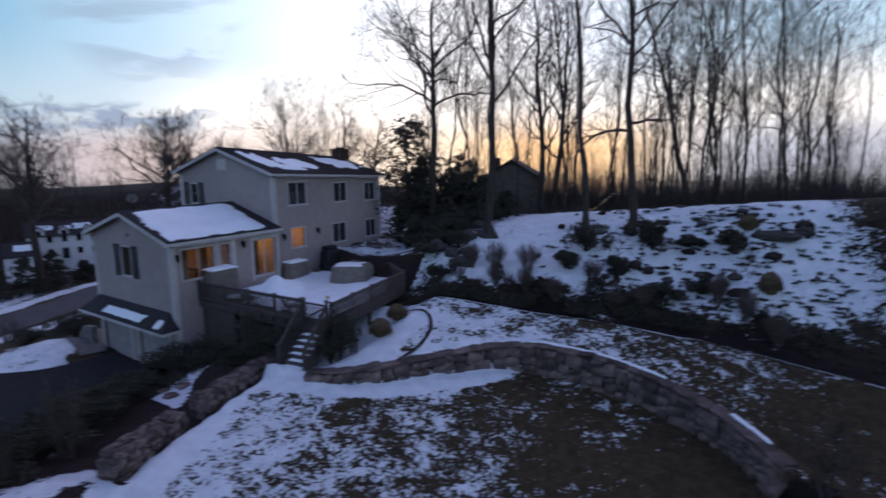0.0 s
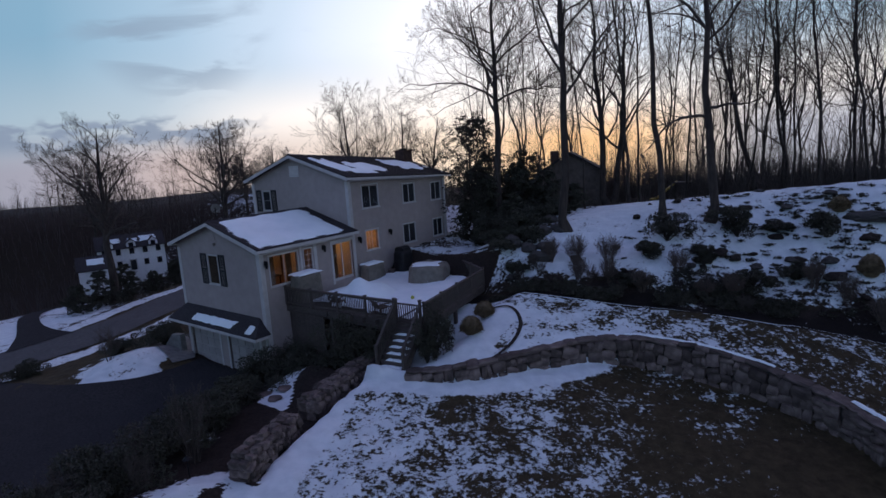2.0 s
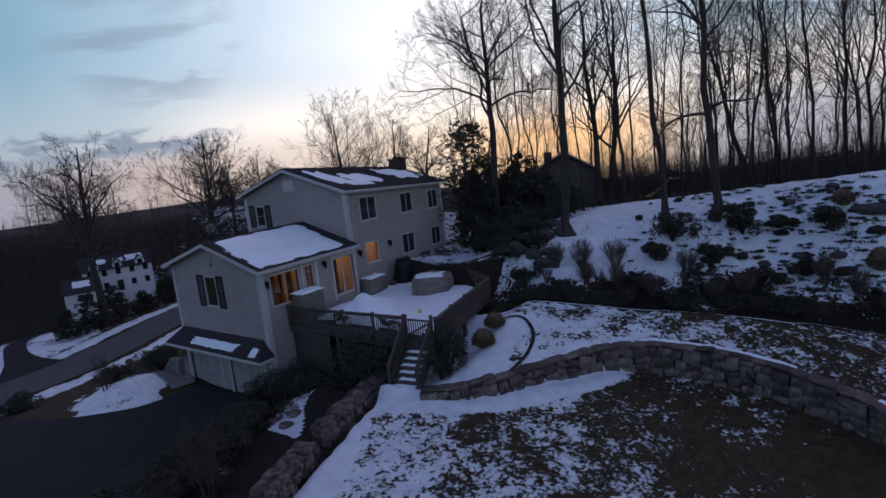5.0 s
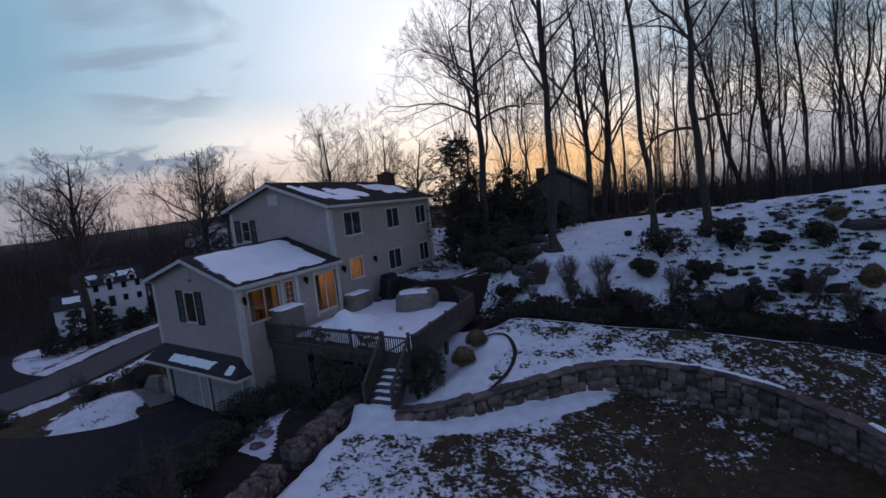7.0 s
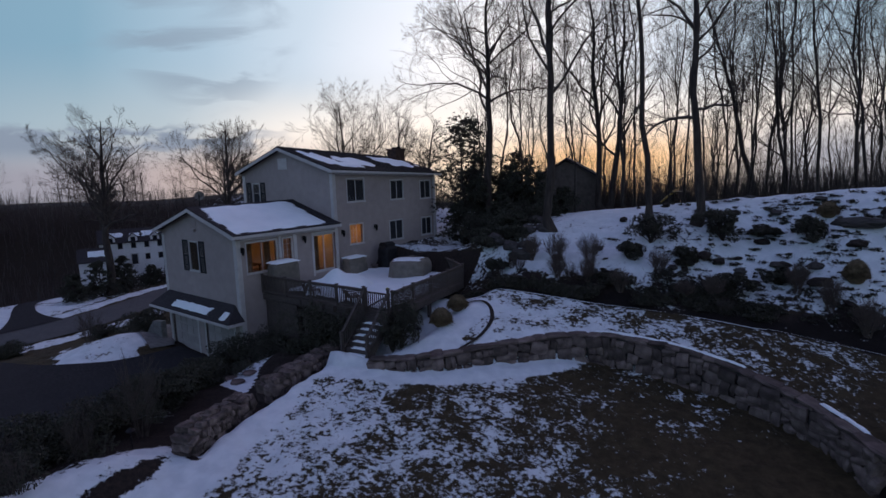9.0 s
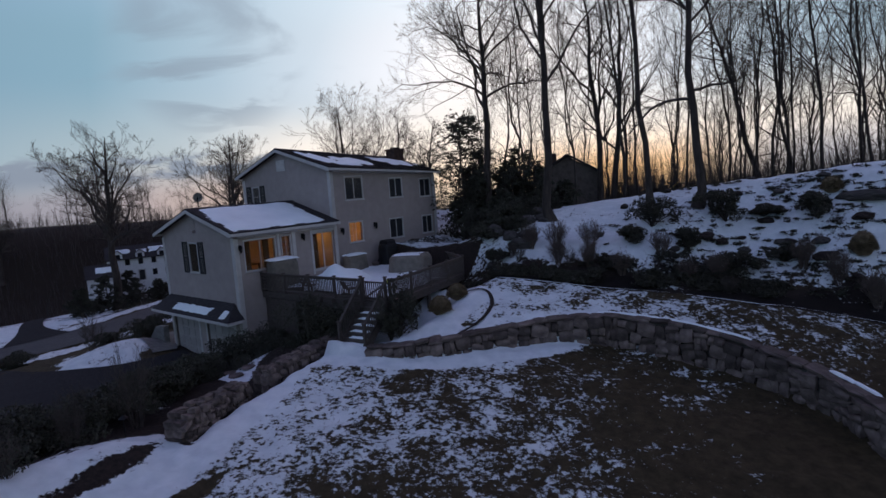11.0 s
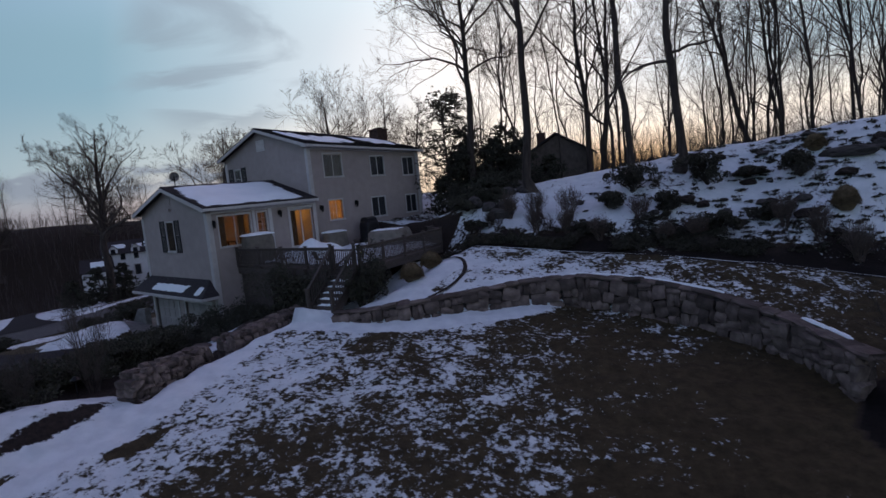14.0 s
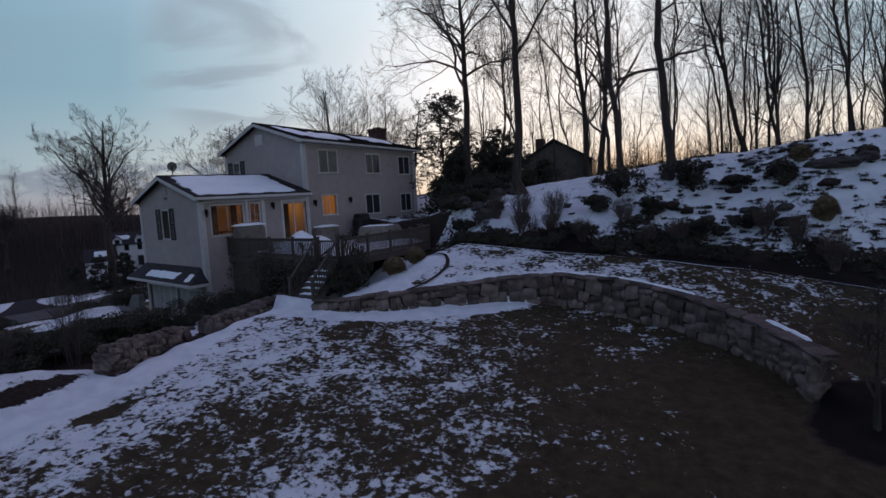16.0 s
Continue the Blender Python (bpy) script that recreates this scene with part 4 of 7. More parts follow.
# ---- snow lying on the roofs ----
def snow_patch(x0, x1, y0, y1, height_of, inside, thick, label, n=44):
    """A layer of snow over a slope, wherever inside(u, v) > 0, thinning out at its ragged rim."""
    gx, gy = np.meshgrid(np.linspace(x0, x1, n), np.linspace(y0, y1, n), indexing="ij")
    u, v = (gx - x0) / (x1 - x0), (gy - y0) / (y1 - y0)
    f = inside(u, v)
    h = thick * np.sqrt(np.clip(f * 6, 0, 1)) * (1 + 0.2 * noise2(gx, gy, 3.0, 1.0))
    z = height_of(gx, gy)
    keep = f > 0
    bm = bmesh.new()
    top = {}
    for i in range(n):
        for j in range(n):
            top[i, j] = bm.verts.new((gx[i, j], gy[i, j], z[i, j] + (h[i, j] if keep[i, j] else -0.004)))
    for i in range(n - 1):
        for j in range(n - 1):
            if keep[i, j] or keep[i + 1, j] or keep[i, j + 1] or keep[i + 1, j + 1]:
                bm.faces.new((top[i, j], top[i + 1, j], top[i + 1, j + 1], top[i, j + 1]))
    bmesh.ops.delete(bm, geom=[v for v in bm.verts if not v.link_faces], context="VERTS")
    for f_ in bm.faces:
        f_.smooth = True
    return tagged(part("roof_snow", bm, M["snow"]), label, "snow", "snow on the roofs")


def rim(u, v, k=1.0):
    return np.minimum(np.minimum(u, 1 - u), np.minimum(v, 1 - v)) * k


def wing_z(x, y):
    return 3.36 + 0.165 - (x + 3.7) * (1.11 / 3.85) + 0.012


def main_z(x, y):
    k = y / 9.0
    ridge, top, foot = -4.5 + k, 6.675 - 0.72 * k, 5.375 - 0.42 * k
    return top - (x - ridge) * (top - foot) / -ridge + 0.012


snow_patch(-3.58, 0.42, -6.3, -0.5, wing_z, lambda u, v: rim(u, v) + 0.02 * noise2(u * 9, v * 9, 2.2, 1.0) - 0.025 - 0.25 * np.maximum(0, 0.16 - v) * (u < 0.35) - 0.5 * np.maximum(0, u - 0.2) * np.maximum(0, v - 0.86), 0.12, "thick snow covering the wing roof")
for a, b, c, d, s in ((-4.2, 0.1, 0.0, 1.7, 1.0), (-3.0, -0.2, 1.6, 4.6, 2.0), (-3.6, -0.3, 5.2, 8.6, 3.0), (-1.3, 0.05, 0.6, 3.0, 4.0)):
    snow_patch(a, b, c, d, main_z, lambda u, v, s=s: rim(u, v) + 0.10 * noise2(u * 7, v * 7, 1.9, s) - 0.13 - 0.2 * np.abs(u - v * 0.5 - 0.25), 0.07, "ragged snow patch on the main roof", 36)


def pent_z(x, y):
    return -1.92 + (y + 7.1) * (0.74 / 0.88) + 0.012


snow_patch(-6.2, -1.6, -6.95, -6.55, pent_z, lambda u, v: rim(u * 0.98, v, 1.0) + 0.05 * noise2(u * 30, v * 3, 1.4, 1.0) - 0.09 - 0.05 * np.abs(u - 0.5), 0.07, "strip of snow on the garage pent roof", 40)
snow_patch(-0.75, -0.1, -7.0, -6.55, pent_z, lambda u, v: rim(u, v) - 0.1 - 0.2 * np.abs(u - 0.4) * v, 0.08, "small snow patch on the garage pent roof", 20)

# ---- plants ----
def unit(v):
    return v / np.maximum(np.linalg.norm(v, axis=-1, keepdims=True), 1e-9)


def tubes(P, R, sides):
    """Tapered tubes along many lines of the same number of points: corners and faces."""
    m, n, _ = P.shape
    T = np.gradient(P, axis=1)
    T = unit(T)
    ref = np.where(np.abs(T[..., 2:3]) > 0.9, [1.0, 0, 0], [0, 0, 1.0])
    A = unit(np.cross(T, ref))
    B = np.cross(T, A)
    a = np.arange(sides) * 2 * np.pi / sides
    V = P[:, :, None] + R[:, :, None, None] * (np.cos(a)[:, None] * A[:, :, None] + np.sin(a)[:, None] * B[:, :, None])
    idx = np.arange(m * n * sides).reshape(m, n, sides)
    nxt = np.roll(idx, -1, axis=2)
    F = np.stack([idx[:, :-1], nxt[:, :-1], nxt[:, 1:], idx[:, 1:]], -1).reshape(-1, 4)
    return V.reshape(-1, 3), F


def mesh_of(name, blocks, mat):
    V, F, at = [], [], 0
    for v, f in blocks:
        V.append(v)
        F.append(f + at)
        at += len(v)
    V, F = np.concatenate(V), np.concatenate(F)
    k = F.shape[1]
    me = bpy.data.meshes.new(name)
    me.vertices.add(len(V))
    me.vertices.foreach_set("co", V.astype(np.float32).reshape(-1))
    me.loops.add(F.size)
    me.loops.foreach_set("vertex_index", F.astype(np.int32).reshape(-1))
    me.polygons.add(len(F))
    me.polygons.foreach_set("loop_start", np.arange(0, F.size, k, dtype=np.int32))
    me.polygons.foreach_set("loop_total", np.full(len(F), k, dtype=np.int32))
    me.update(calc_edges=True)
    me.shade_smooth()
    me.materials.append(mat)
    return me


def child(name, me, parent, label="", kind=""):
    ob = new(name, me)
    ob.parent = parent
    return tagged(ob, label, kind=kind)


def shoots(rng, P, R, count, t0, t1, angle, ratio, segs, up, wild, thin=0.6, tip=0.006):
    """A new order of branches on the lines P: count on each, leaving between t0 and t1 of its length."""
    m, n, _ = P.shape
    t = t0 + (t1 - t0) * (np.arange(count)[None] + rng.random((m, count))) / count
    f = np.clip(t * (n - 1), 0, n - 1.001)
    k = f.astype(int)
    f = (f - k)[..., None]
    rows = np.arange(m)[:, None]
    base = P[rows, k] * (1 - f) + P[rows, k + 1] * f
    tan = unit(P[rows, k + 1] - P[rows, k])
    r0 = (R[rows, k] * (1 - f[..., 0]) + R[rows, k + 1] * f[..., 0]) * thin
    size = np.linalg.norm(P[:, -1] - P[:, 0], axis=-1)[:, None] * ratio * (1.12 - 0.65 * t) * (0.6 + 0.7 * rng.random((m, count)))
    ref = unit(rng.normal(size=(m, count, 3)))
    off = unit(ref - (ref * tan).sum(-1, keepdims=True) * tan)
    a = radians(1) * angle * (0.7 + 0.6 * rng.random((m, count, 1)))
    d = unit(np.cos(a) * tan + np.sin(a) * off)
    pts, rad = [base], [r0]
    for s in range(1, segs + 1):
        d = unit(d + up * np.array([0, 0, 1.0]) + wild * rng.normal(size=d.shape))
        pts.append(pts[-1] + d * (size / segs)[..., None])
        rad.append(np.maximum(r0 * (1 - s / segs) ** 0.8, tip))
    return np.stack(pts, 2).reshape(-1, segs + 1, 3), np.stack(rad, 2).reshape(-1, segs + 1)


def bare_tree(seed, height, radius, lean=(0.0, 0.0), fork=0.35, limbs=11, spread=42.0, ratio=0.36, twin=0, bark="bark", low=(), bend=0.075, dense=(7, 6, 4, 3), tip=1.0, stems=3, steep=62.0, coarse=False):
    """A leafless broadleaf tree: a wandering trunk that forks into rising stems, crooked limbs, branches and fine twigs."""
    rng = np.random.default_rng(seed)
    n = 13
    s = np.linspace(0, 1, n)
    trunk = np.zeros((1 + twin, n, 3))
    for k in range(1 + twin):
        wob = np.cumsum(rng.normal(size=(n, 2)) * bend * height / n, 0)
        wob -= wob[0]
        trunk[k, :, 2] = s * height * (1 - 0.12 * k)
        trunk[k, :, :2] = s[:, None] * height * np.array(lean) + wob
        if k:
            a = rng.random() * 6.28
            trunk[k, :, 0] += np.cos(a) * (s * height * 0.14 * (1.4 - 0.5 * s)) + 0.3 * np.cos(a)
            trunk[k, :, 1] += np.sin(a) * (s * height * 0.14 * (1.4 - 0.5 * s)) + 0.3 * np.sin(a)
    rad = np.repeat((radius * (1 - s) ** 0.8 + 0.02)[None], 1 + twin, 0)
    rad[:, 0] *= 1.7
    rad[:, 1] *= 1.06
    trunk[:, 1, 2] = 0.045 * height
    if stems > 4:                                # the leader thins out where the stems part
        rad *= 1 - 0.6 * np.clip((s - fork) / 0.3, 0, 1)
    thing = new("tree")
    child("trunk", mesh_of("trunk", [tubes(trunk, rad, 9)], M[bark]), thing)
    heavy = [(t, az, rise, ln, -0.05 if rise < 30 else -0.01, 0.22) for t, az, rise, ln in low]
    first = rng.random() * 360
    for k in range(stems):
        t = fork + (0.8 - fork) * (k + rng.random() * 0.8) / max(stems, 1)
        heavy.append((t, first + 137.5 * k + rng.normal() * 20, steep + rng.normal() * 7, height * (1 - t) * rng.uniform(0.8, 1.05), 0.05, 0.16))
    lines, radii = [], []
    for t, az, rise, ln, up, wild in heavy:
        f = t * (n - 1)
        k = int(f)
        p = trunk[0, k] + (trunk[0, k + 1] - trunk[0, k]) * (f - k)
        pts = [p]
        a, e = radians(az), radians(rise)
        d = np.array([math.cos(a) * math.cos(e), math.sin(a) * math.cos(e), math.sin(e)])
        for j in range(n - 1):
            d = unit(d + np.array([0, 0, up if up > 0 else (up if j < 6 else 0.08)]) + wild * rng.normal(size=3))
            pts.append(pts[-1] + d * ln / (n - 1))
        lines.append(np.array(pts))
        radii.append(np.maximum((0.55 if up > 0 else 0.5) * rad[0, k] * (1 - s) ** 0.8, 0.018))
    segs = (4, 3, 2, 1, 1) if coarse else (7, 4, 2, 1, 1)
    L1 = shoots(rng, trunk, rad, limbs, fork, 0.98, spread, ratio, segs[0], 0.06, 0.2, 0.5)
    P1, R1 = [L1[0]], [L1[1]]
    blocks = []
    if lines:
        H, HR = np.array(lines), np.array(radii)
        blocks.append(tubes(H[:, ::3] if coarse else H, HR[:, ::3] if coarse else HR, 5 if coarse else 7))
        L2 = shoots(rng, H, HR, 9, 0.12, 1.0, 40, 0.5, segs[0], 0.06, 0.2, 0.5)
        P1.append(L2[0])
        R1.append(L2[1])
    P1, R1 = np.concatenate(P1), np.concatenate(R1)
    blocks.append(tubes(P1, R1, 3 if coarse else 5))
    tips = (0.014, 0.011, 0.009, 0.008)
    P, R = P1, R1
    for k, c in enumerate(dense):
        P, R = shoots(rng, P, R, c, 0.15, 1.0, 38 - 3 * k, (0.6, 0.62, 0.8, 0.8)[k], segs[k + 1], 0.08, 0.12, 0.5, tips[k] * tip * (0.6 if k == len(dense) - 1 else 1.0))
        blocks.append(tubes(P, R, 3))
    child("crown", mesh_of("crown", blocks, M["twig"]), thing)
    return thing


def place(thing, x, y, turn=0.0, size=1.0, sink=0.15):
    thing.matrix_basis = pose(x, y, ground_at(x, y) - sink, 0, 0, turn) @ Matrix.Scale(size, 4)
    return thing


def round_limbs(seed, h, count=9, wide=1.0, steeper=0.0):
    """Heavy limbs that part low on the trunk and rise into a broad round head: (place, bearing, rise, length)."""
    g = np.random.default_rng(900 + seed)
    return [(0.36 + 0.22 * k / count, 137.5 * k + g.normal() * 15, g.uniform(36, 56) + steeper + 10 * k / count, wide * h * g.uniform(0.44, 0.54) * (1 - 0.2 * k / count)) for k in range(count)]


OAK_LIMBS = ((0.47, 214, 62, 9.0), (0.52, 222, 54, 8.5), (0.55, 205, 62, 8.5), (0.51, 33, 38, 6.0), (0.6, 198, 50, 7.5), (0.64, 50, 55, 6.5), (0.66, 220, 62, 6.5), (0.58, 120, 45, 6.5), (0.6, 300, 45, 6.0))
TALL = "tall bare grey-barked tree on the snowy bank"
WOODS = "bare woodland tree against the evening sky"
for seed, x, y, h, r, lean, fork, limbs, spread, twin, low, label in (
    (1, 2.97, 10.5, 19.0, 0.29, (0.02, 0.01), 0.72, 8, 44, 0, OAK_LIMBS, "large spreading bare oak behind the house"),
    (2, 9.6, 7.3, 21.0, 0.238, (-0.015, -0.007), 0.42, 13, 34, 0, None, TALL),
    (3, 13.95, 10.25, 22.0, 0.167, (-0.027, -0.008), 0.60, 9, 30, 0, None, "slender straight bare tree on the snowy bank"),
    (4, 16.42, 10.1, 21.0, 0.218, (-0.013, -0.003), 0.44, 12, 36, 0, ((0.27, 200, 3, 5.0), (0.29, 25, 18, 3.0)), "bare tree with one long level branch"),
    (5, 8.65, 20.0, 22.0, 0.176, (-0.069, -0.025), 0.34, 12, 30, 0, None, WOODS),
    (6, 6.6, 21.0, 20.0, 0.36, (-0.074, -0.03), 0.30, 11, 32, 1, None, "leaning twin-stemmed bare woodland tree"),
    (7, 8.9, 21.6, 21.0, 0.109, (-0.005, -0.002), 0.5, 9, 30, 0, None, WOODS),
    (8, 15.8, 31.0, 19.0, 0.33, (-0.265, -0.039), 0.45, 10, 34, 0, None, "strongly leaning bare woodland tree"),
    (9, 17.6, 28.9, 20.0, 0.189, (-0.06, -0.009), 0.22, 11, 26, 1, None, "forked bare tree at the top of the bank"),
    (10, 20.3, 24.0, 20.0, 0.160, (-0.062, -0.004), 0.3, 11, 32, 0, None, WOODS),
    (11, 21.9, 28.0, 19.0, 0.168, (-0.086, -0.003), 0.26, 12, 36, 0, None, WOODS),
    (12, 13.9, 29.2, 22.0, 0.101, (-0.03, -0.006), 0.5, 9, 30, 0, None, WOODS),
    (13, 7.8, 13.9, 14.0, 0.063, (-0.10, -0.05), 0.4, 8, 32, 0, None, "thin young bare tree among the oaks"),
    (14, 5.2, 12.6, 11.0, 0.071, (0.007, 0.004), 0.55, 6, 34, 0, None, "stunted bare tree beside the big oak"),
    (15, 8.2, 31.8, 22.0, 0.109, (0.027, 0.008), 0.42, 10, 30, 0, None, WOODS),
    (16, 15.2, 26.2, 20.0, 0.101, (0.054, 0.009), 0.42, 10, 30, 0, None, WOODS),
    (17, 23.0, 22.0, 19.0, 0.126, (-0.049, 0.0), 0.34, 11, 34, 0, None, WOODS),
    (18, 1.6, 16.7, 18.0, 0.084, (-0.037, -0.021), 0.42, 9, 34, 0, None, WOODS),
    (19, 11.4, 24.5, 21.0, 0.105, (0.01, 0.0), 0.5, 9, 30, 0, None, WOODS),
    (20, 18.6, 21.5, 19.0, 0.092, (0.02, 0.0), 0.45, 9, 30, 0, None, WOODS),
):
    big = seed < 5
    place(tagged(bare_tree(seed, h * 0.96, r * (0.92 if big else 0.64), lean, fork * 0.85, limbs + 3, spread + 6, 0.38, twin, low=low or (), tip=0.45, bend=0.11 if seed == 1 else 0.085, dense=(6, 5, 3) if big else (5, 4, 2), stems=0 if seed in (1, 3) else 3 if big else 4, steep=66 if big else 70), label, "tree", "bare trees of the wood"), x, y)
for seed, x, y, top, r, lean, spread, label in (
    (31, -9.5, 8.8, 14.6, 0.2, (0.01, 0.0), 38, "slender pale-twigged bare tree behind the roof"),
    (32, -9.9, 10.6, 10.6, 0.12, (-0.06, 0.0), 36, "slender pale-twigged bare tree behind the roof"),
    (33, -7.6, 12.4, 12.4, 0.13, (0.08, 0.05), 34, "crooked thin bare tree behind the chimney"),
    (34, -5.6, 13.6, 11.2, 0.12, (0.13, 0.08), 30, "crooked thin bare tree behind the chimney"),
):
    h = top - float(land(x, y))
    t = bare_tree(seed, h * 0.78, r, lean, 0.45, 9, spread, 0.32, low=round_limbs(seed, h, 11 if seed == 31 else 4, 1.0 if seed == 31 else 0.75, 10), dense=(4, 4, 3) if seed == 31 else (4, 3, 2), tip=0.6, stems=1, steep=70)
    place(tagged(t, label, "tree", "bare trees of the wood"), x, y)
for seed, x, y, h, r, spread, label in (
    (41, -29.6, -1.4, 17.6, 0.36, 54, "broad bare tree in front of the white house"),
    (42, -37.0, 14.6, 19.5, 0.32, 50, "broad bare tree across the road"),
    (43, -52.0, -5.0, 8.5, 0.24, 50, "broad bare tree across the road"),
    (44, -49.0, 5.0, 10.5, 0.22, 46, "bare tree in the valley across the road"),
    (45, -41.0, 20.0, 11.4, 0.2, 40, "thin bare tree in the valley across the road"),
    (46, -40.0, 24.0, 11.0, 0.2, 40, "thin bare tree in the valley across the road"),
):
    place(tagged(bare_tree(seed, h * 0.87, r, (0.02, 0.03), 0.4, 9, spread, 0.34, 0, low=round_limbs(seed, h, 10, 1.0, 9), tip=0.8, dense=(5, 5, 3) if seed < 43 else (5, 4, 2), stems=1, steep=66), label, "tree", "trees across the road"), x, y)

# the wood behind: a few kinds, repeated
kinds = [tagged(bare_tree(50 + k, 17.0 + k, 0.085 + 0.03 * (k % 3), (0.03 * (k - 2), 0.01), 0.2, 10, 40, 0.3, dense=(4, 3), tip=0.75, stems=2 + k % 3, steep=66, bend=0.11, coarse=True), WOODS, "tree", "bare trees of the wood") for k in range(5)]
rng = np.random.default_rng(7)
spots = []
while len(spots) < 104:
    a, d = rng.uniform(66, 126), rng.uniform(50, 105)
    x, y = 23.5 + d * math.cos(radians(a)), -20.5 + d * math.sin(radians(a))
    if a < 88 and rng.random() < 0.35 or x < -7 and y < 24 or -5 < x < 6 and 15 < y < 30:
        continue
    if all(math.hypot(x - u, y - v) > 1.7 for u, v in spots):
        spots.append((x, y))
for k, (x, y) in enumerate(spots):
    ob = kinds[k % 5]
    if k >= 5:
        ob = copy_thing(ob, Matrix())
    place(ob, x, y, rng.uniform(0, 360), rng.uniform(0.75, 1.1) if k < 60 else rng.uniform(0.32, 0.6))
for k in range(64):                              # along the far side of the valley
    a, d = radians(138 + 40 * k / 64 + rng.uniform(-1, 1)), rng.uniform(76, 92)
    ob = copy_thing(kinds[k % 5], Matrix())
    tagged(ob, "bare tree on the far side of the valley", "tree", "bare trees of the valley")
    place(ob, 23.5 + d * math.cos(a), -20.5 + d * math.sin(a), rng.uniform(0, 360), rng.uniform(0.2, 0.42))

# brush at the foot of the wood, and the wooded far side of the valley
def brush(name, count, a0, a1, d0, d1, h0, h1, seed, thick, mat="twig", many=4):
    g = np.random.default_rng(seed)
    a, d = np.radians(g.uniform(a0, a1, count)), g.uniform(d0, d1, count)
    x, y = 23.5 + d * np.cos(a), -20.5 + d * np.sin(a)
    keep = ~((x > -13) & (x < 2) & (y > -8) & (y < 11)) & ~((x > -4) & (x < 6) & (y > 15) & (y < 27))
    x, y = x[keep], y[keep]
    z = land(x, y) - 0.1
    h = g.uniform(h0, h1, len(x))
    p0 = np.stack([x, y, z], -1)
    top = np.stack([g.normal(0, 0.13, len(x)) * h, g.normal(0, 0.13, len(x)) * h, h], -1)
    bow = g.normal(0, 0.05, (len(x), 3)) * h[:, None]
    P = np.stack([p0, p0 + top * 0.5 + bow, p0 + top], 1)
    r = g.uniform(0.5, 1.0, len(x))[:, None] * thick * np.array([1.0, 0.7, 0.25])
    S = shoots(g, P, r, many, 0.25, 1.0, 38, 0.5, 3, 0.05, 0.15, 0.6, 0.2 * thick)
    ob = new(name, mesh_of(name, [tubes(P, r, 3), tubes(*S, 3)], M[mat]))
    return ob


tagged(brush("thicket", 6000, 58, 122, 45, 80, 1.0, 3.4, 5, 0.042, many=3), "low dark leafless undergrowth behind the bank", "brush", kind="stuff")
tagged(brush("brush", 3400, 64, 130, 46, 100, 1.2, 6.5, 3, 0.03), "grey leafless brush and saplings in the wood", "brush", kind="stuff")
tagged(brush("far_woods", 4200, 128, 190, 66, 96, 0.9, 2.4, 4, 0.035, "far_twig", 3), "distant leafless woods across the valley", "woods", kind="stuff")


def leaf_cloud(rng, centres, radii, count, size, flat=0.7, shell=0.55):
    """Small pointed leaves scattered through rounded clumps."""
    k = rng.integers(0, len(centres), count)
    d = unit(rng.normal(size=(count, 3)))
    p = np.array(centres)[k] + d * np.array(radii)[k] * (shell + (1 - shell) * rng.random((count, 1)))
    a = unit(d * 0.6 + rng.normal(size=(count, 3)) * 0.6 + [0, 0, 0.1])
    w = unit(np.cross(a, rng.normal(size=(count, 3))))
    s = size * rng.uniform(0.6, 1.3, (count, 1))
    V = np.stack([p - a * s * 0.5, p + w * s * 0.22, p + a * s * 0.5, p - w * s * 0.22], 1).reshape(-1, 3)
    return V, np.arange(count * 4).reshape(-1, 4)


def leafy_bush(seed, wide, high, leaves, size, mat, stems=9, lumps=14):
    rng = np.random.default_rng(seed)
    thing = new("bush")
    c = rng.normal(size=(lumps, 3)) * [0.3 * wide, 0.3 * wide, 0.22 * high] + [0, 0, 0.52 * high]
    c[:, 2] = np.clip(c[:, 2], 0.2 * high, 0.85 * high)
    r = np.stack([rng.uniform(0.16, 0.3, lumps) * wide] * 2 + [rng.uniform(0.14, 0.26, lumps) * high], -1)
    P0 = np.zeros((lumps, 4, 3))
    for j, f in enumerate((0, 0.35, 0.7, 1.0)):
        P0[:, j] = c * f * np.array([f ** 0.4, f ** 0.4, 1])
    R0 = np.repeat(np.array([[0.025, 0.02, 0.014, 0.006]]), lumps, 0) * (0.6 + 0.4 * wide)
    S = shoots(rng, P0, R0, 5, 0.4, 1.0, 45, 0.4, 3, 0.05, 0.2, 0.6, 0.004)
    child("stem", mesh_of("stem", [tubes(P0, R0, 5), tubes(*S, 3)], M["bark"]), thing)
    child("foliage", mesh_of("foliage", [leaf_cloud(rng, c, r, leaves, size)], M[mat]), thing, kind="stuff")
    return thing


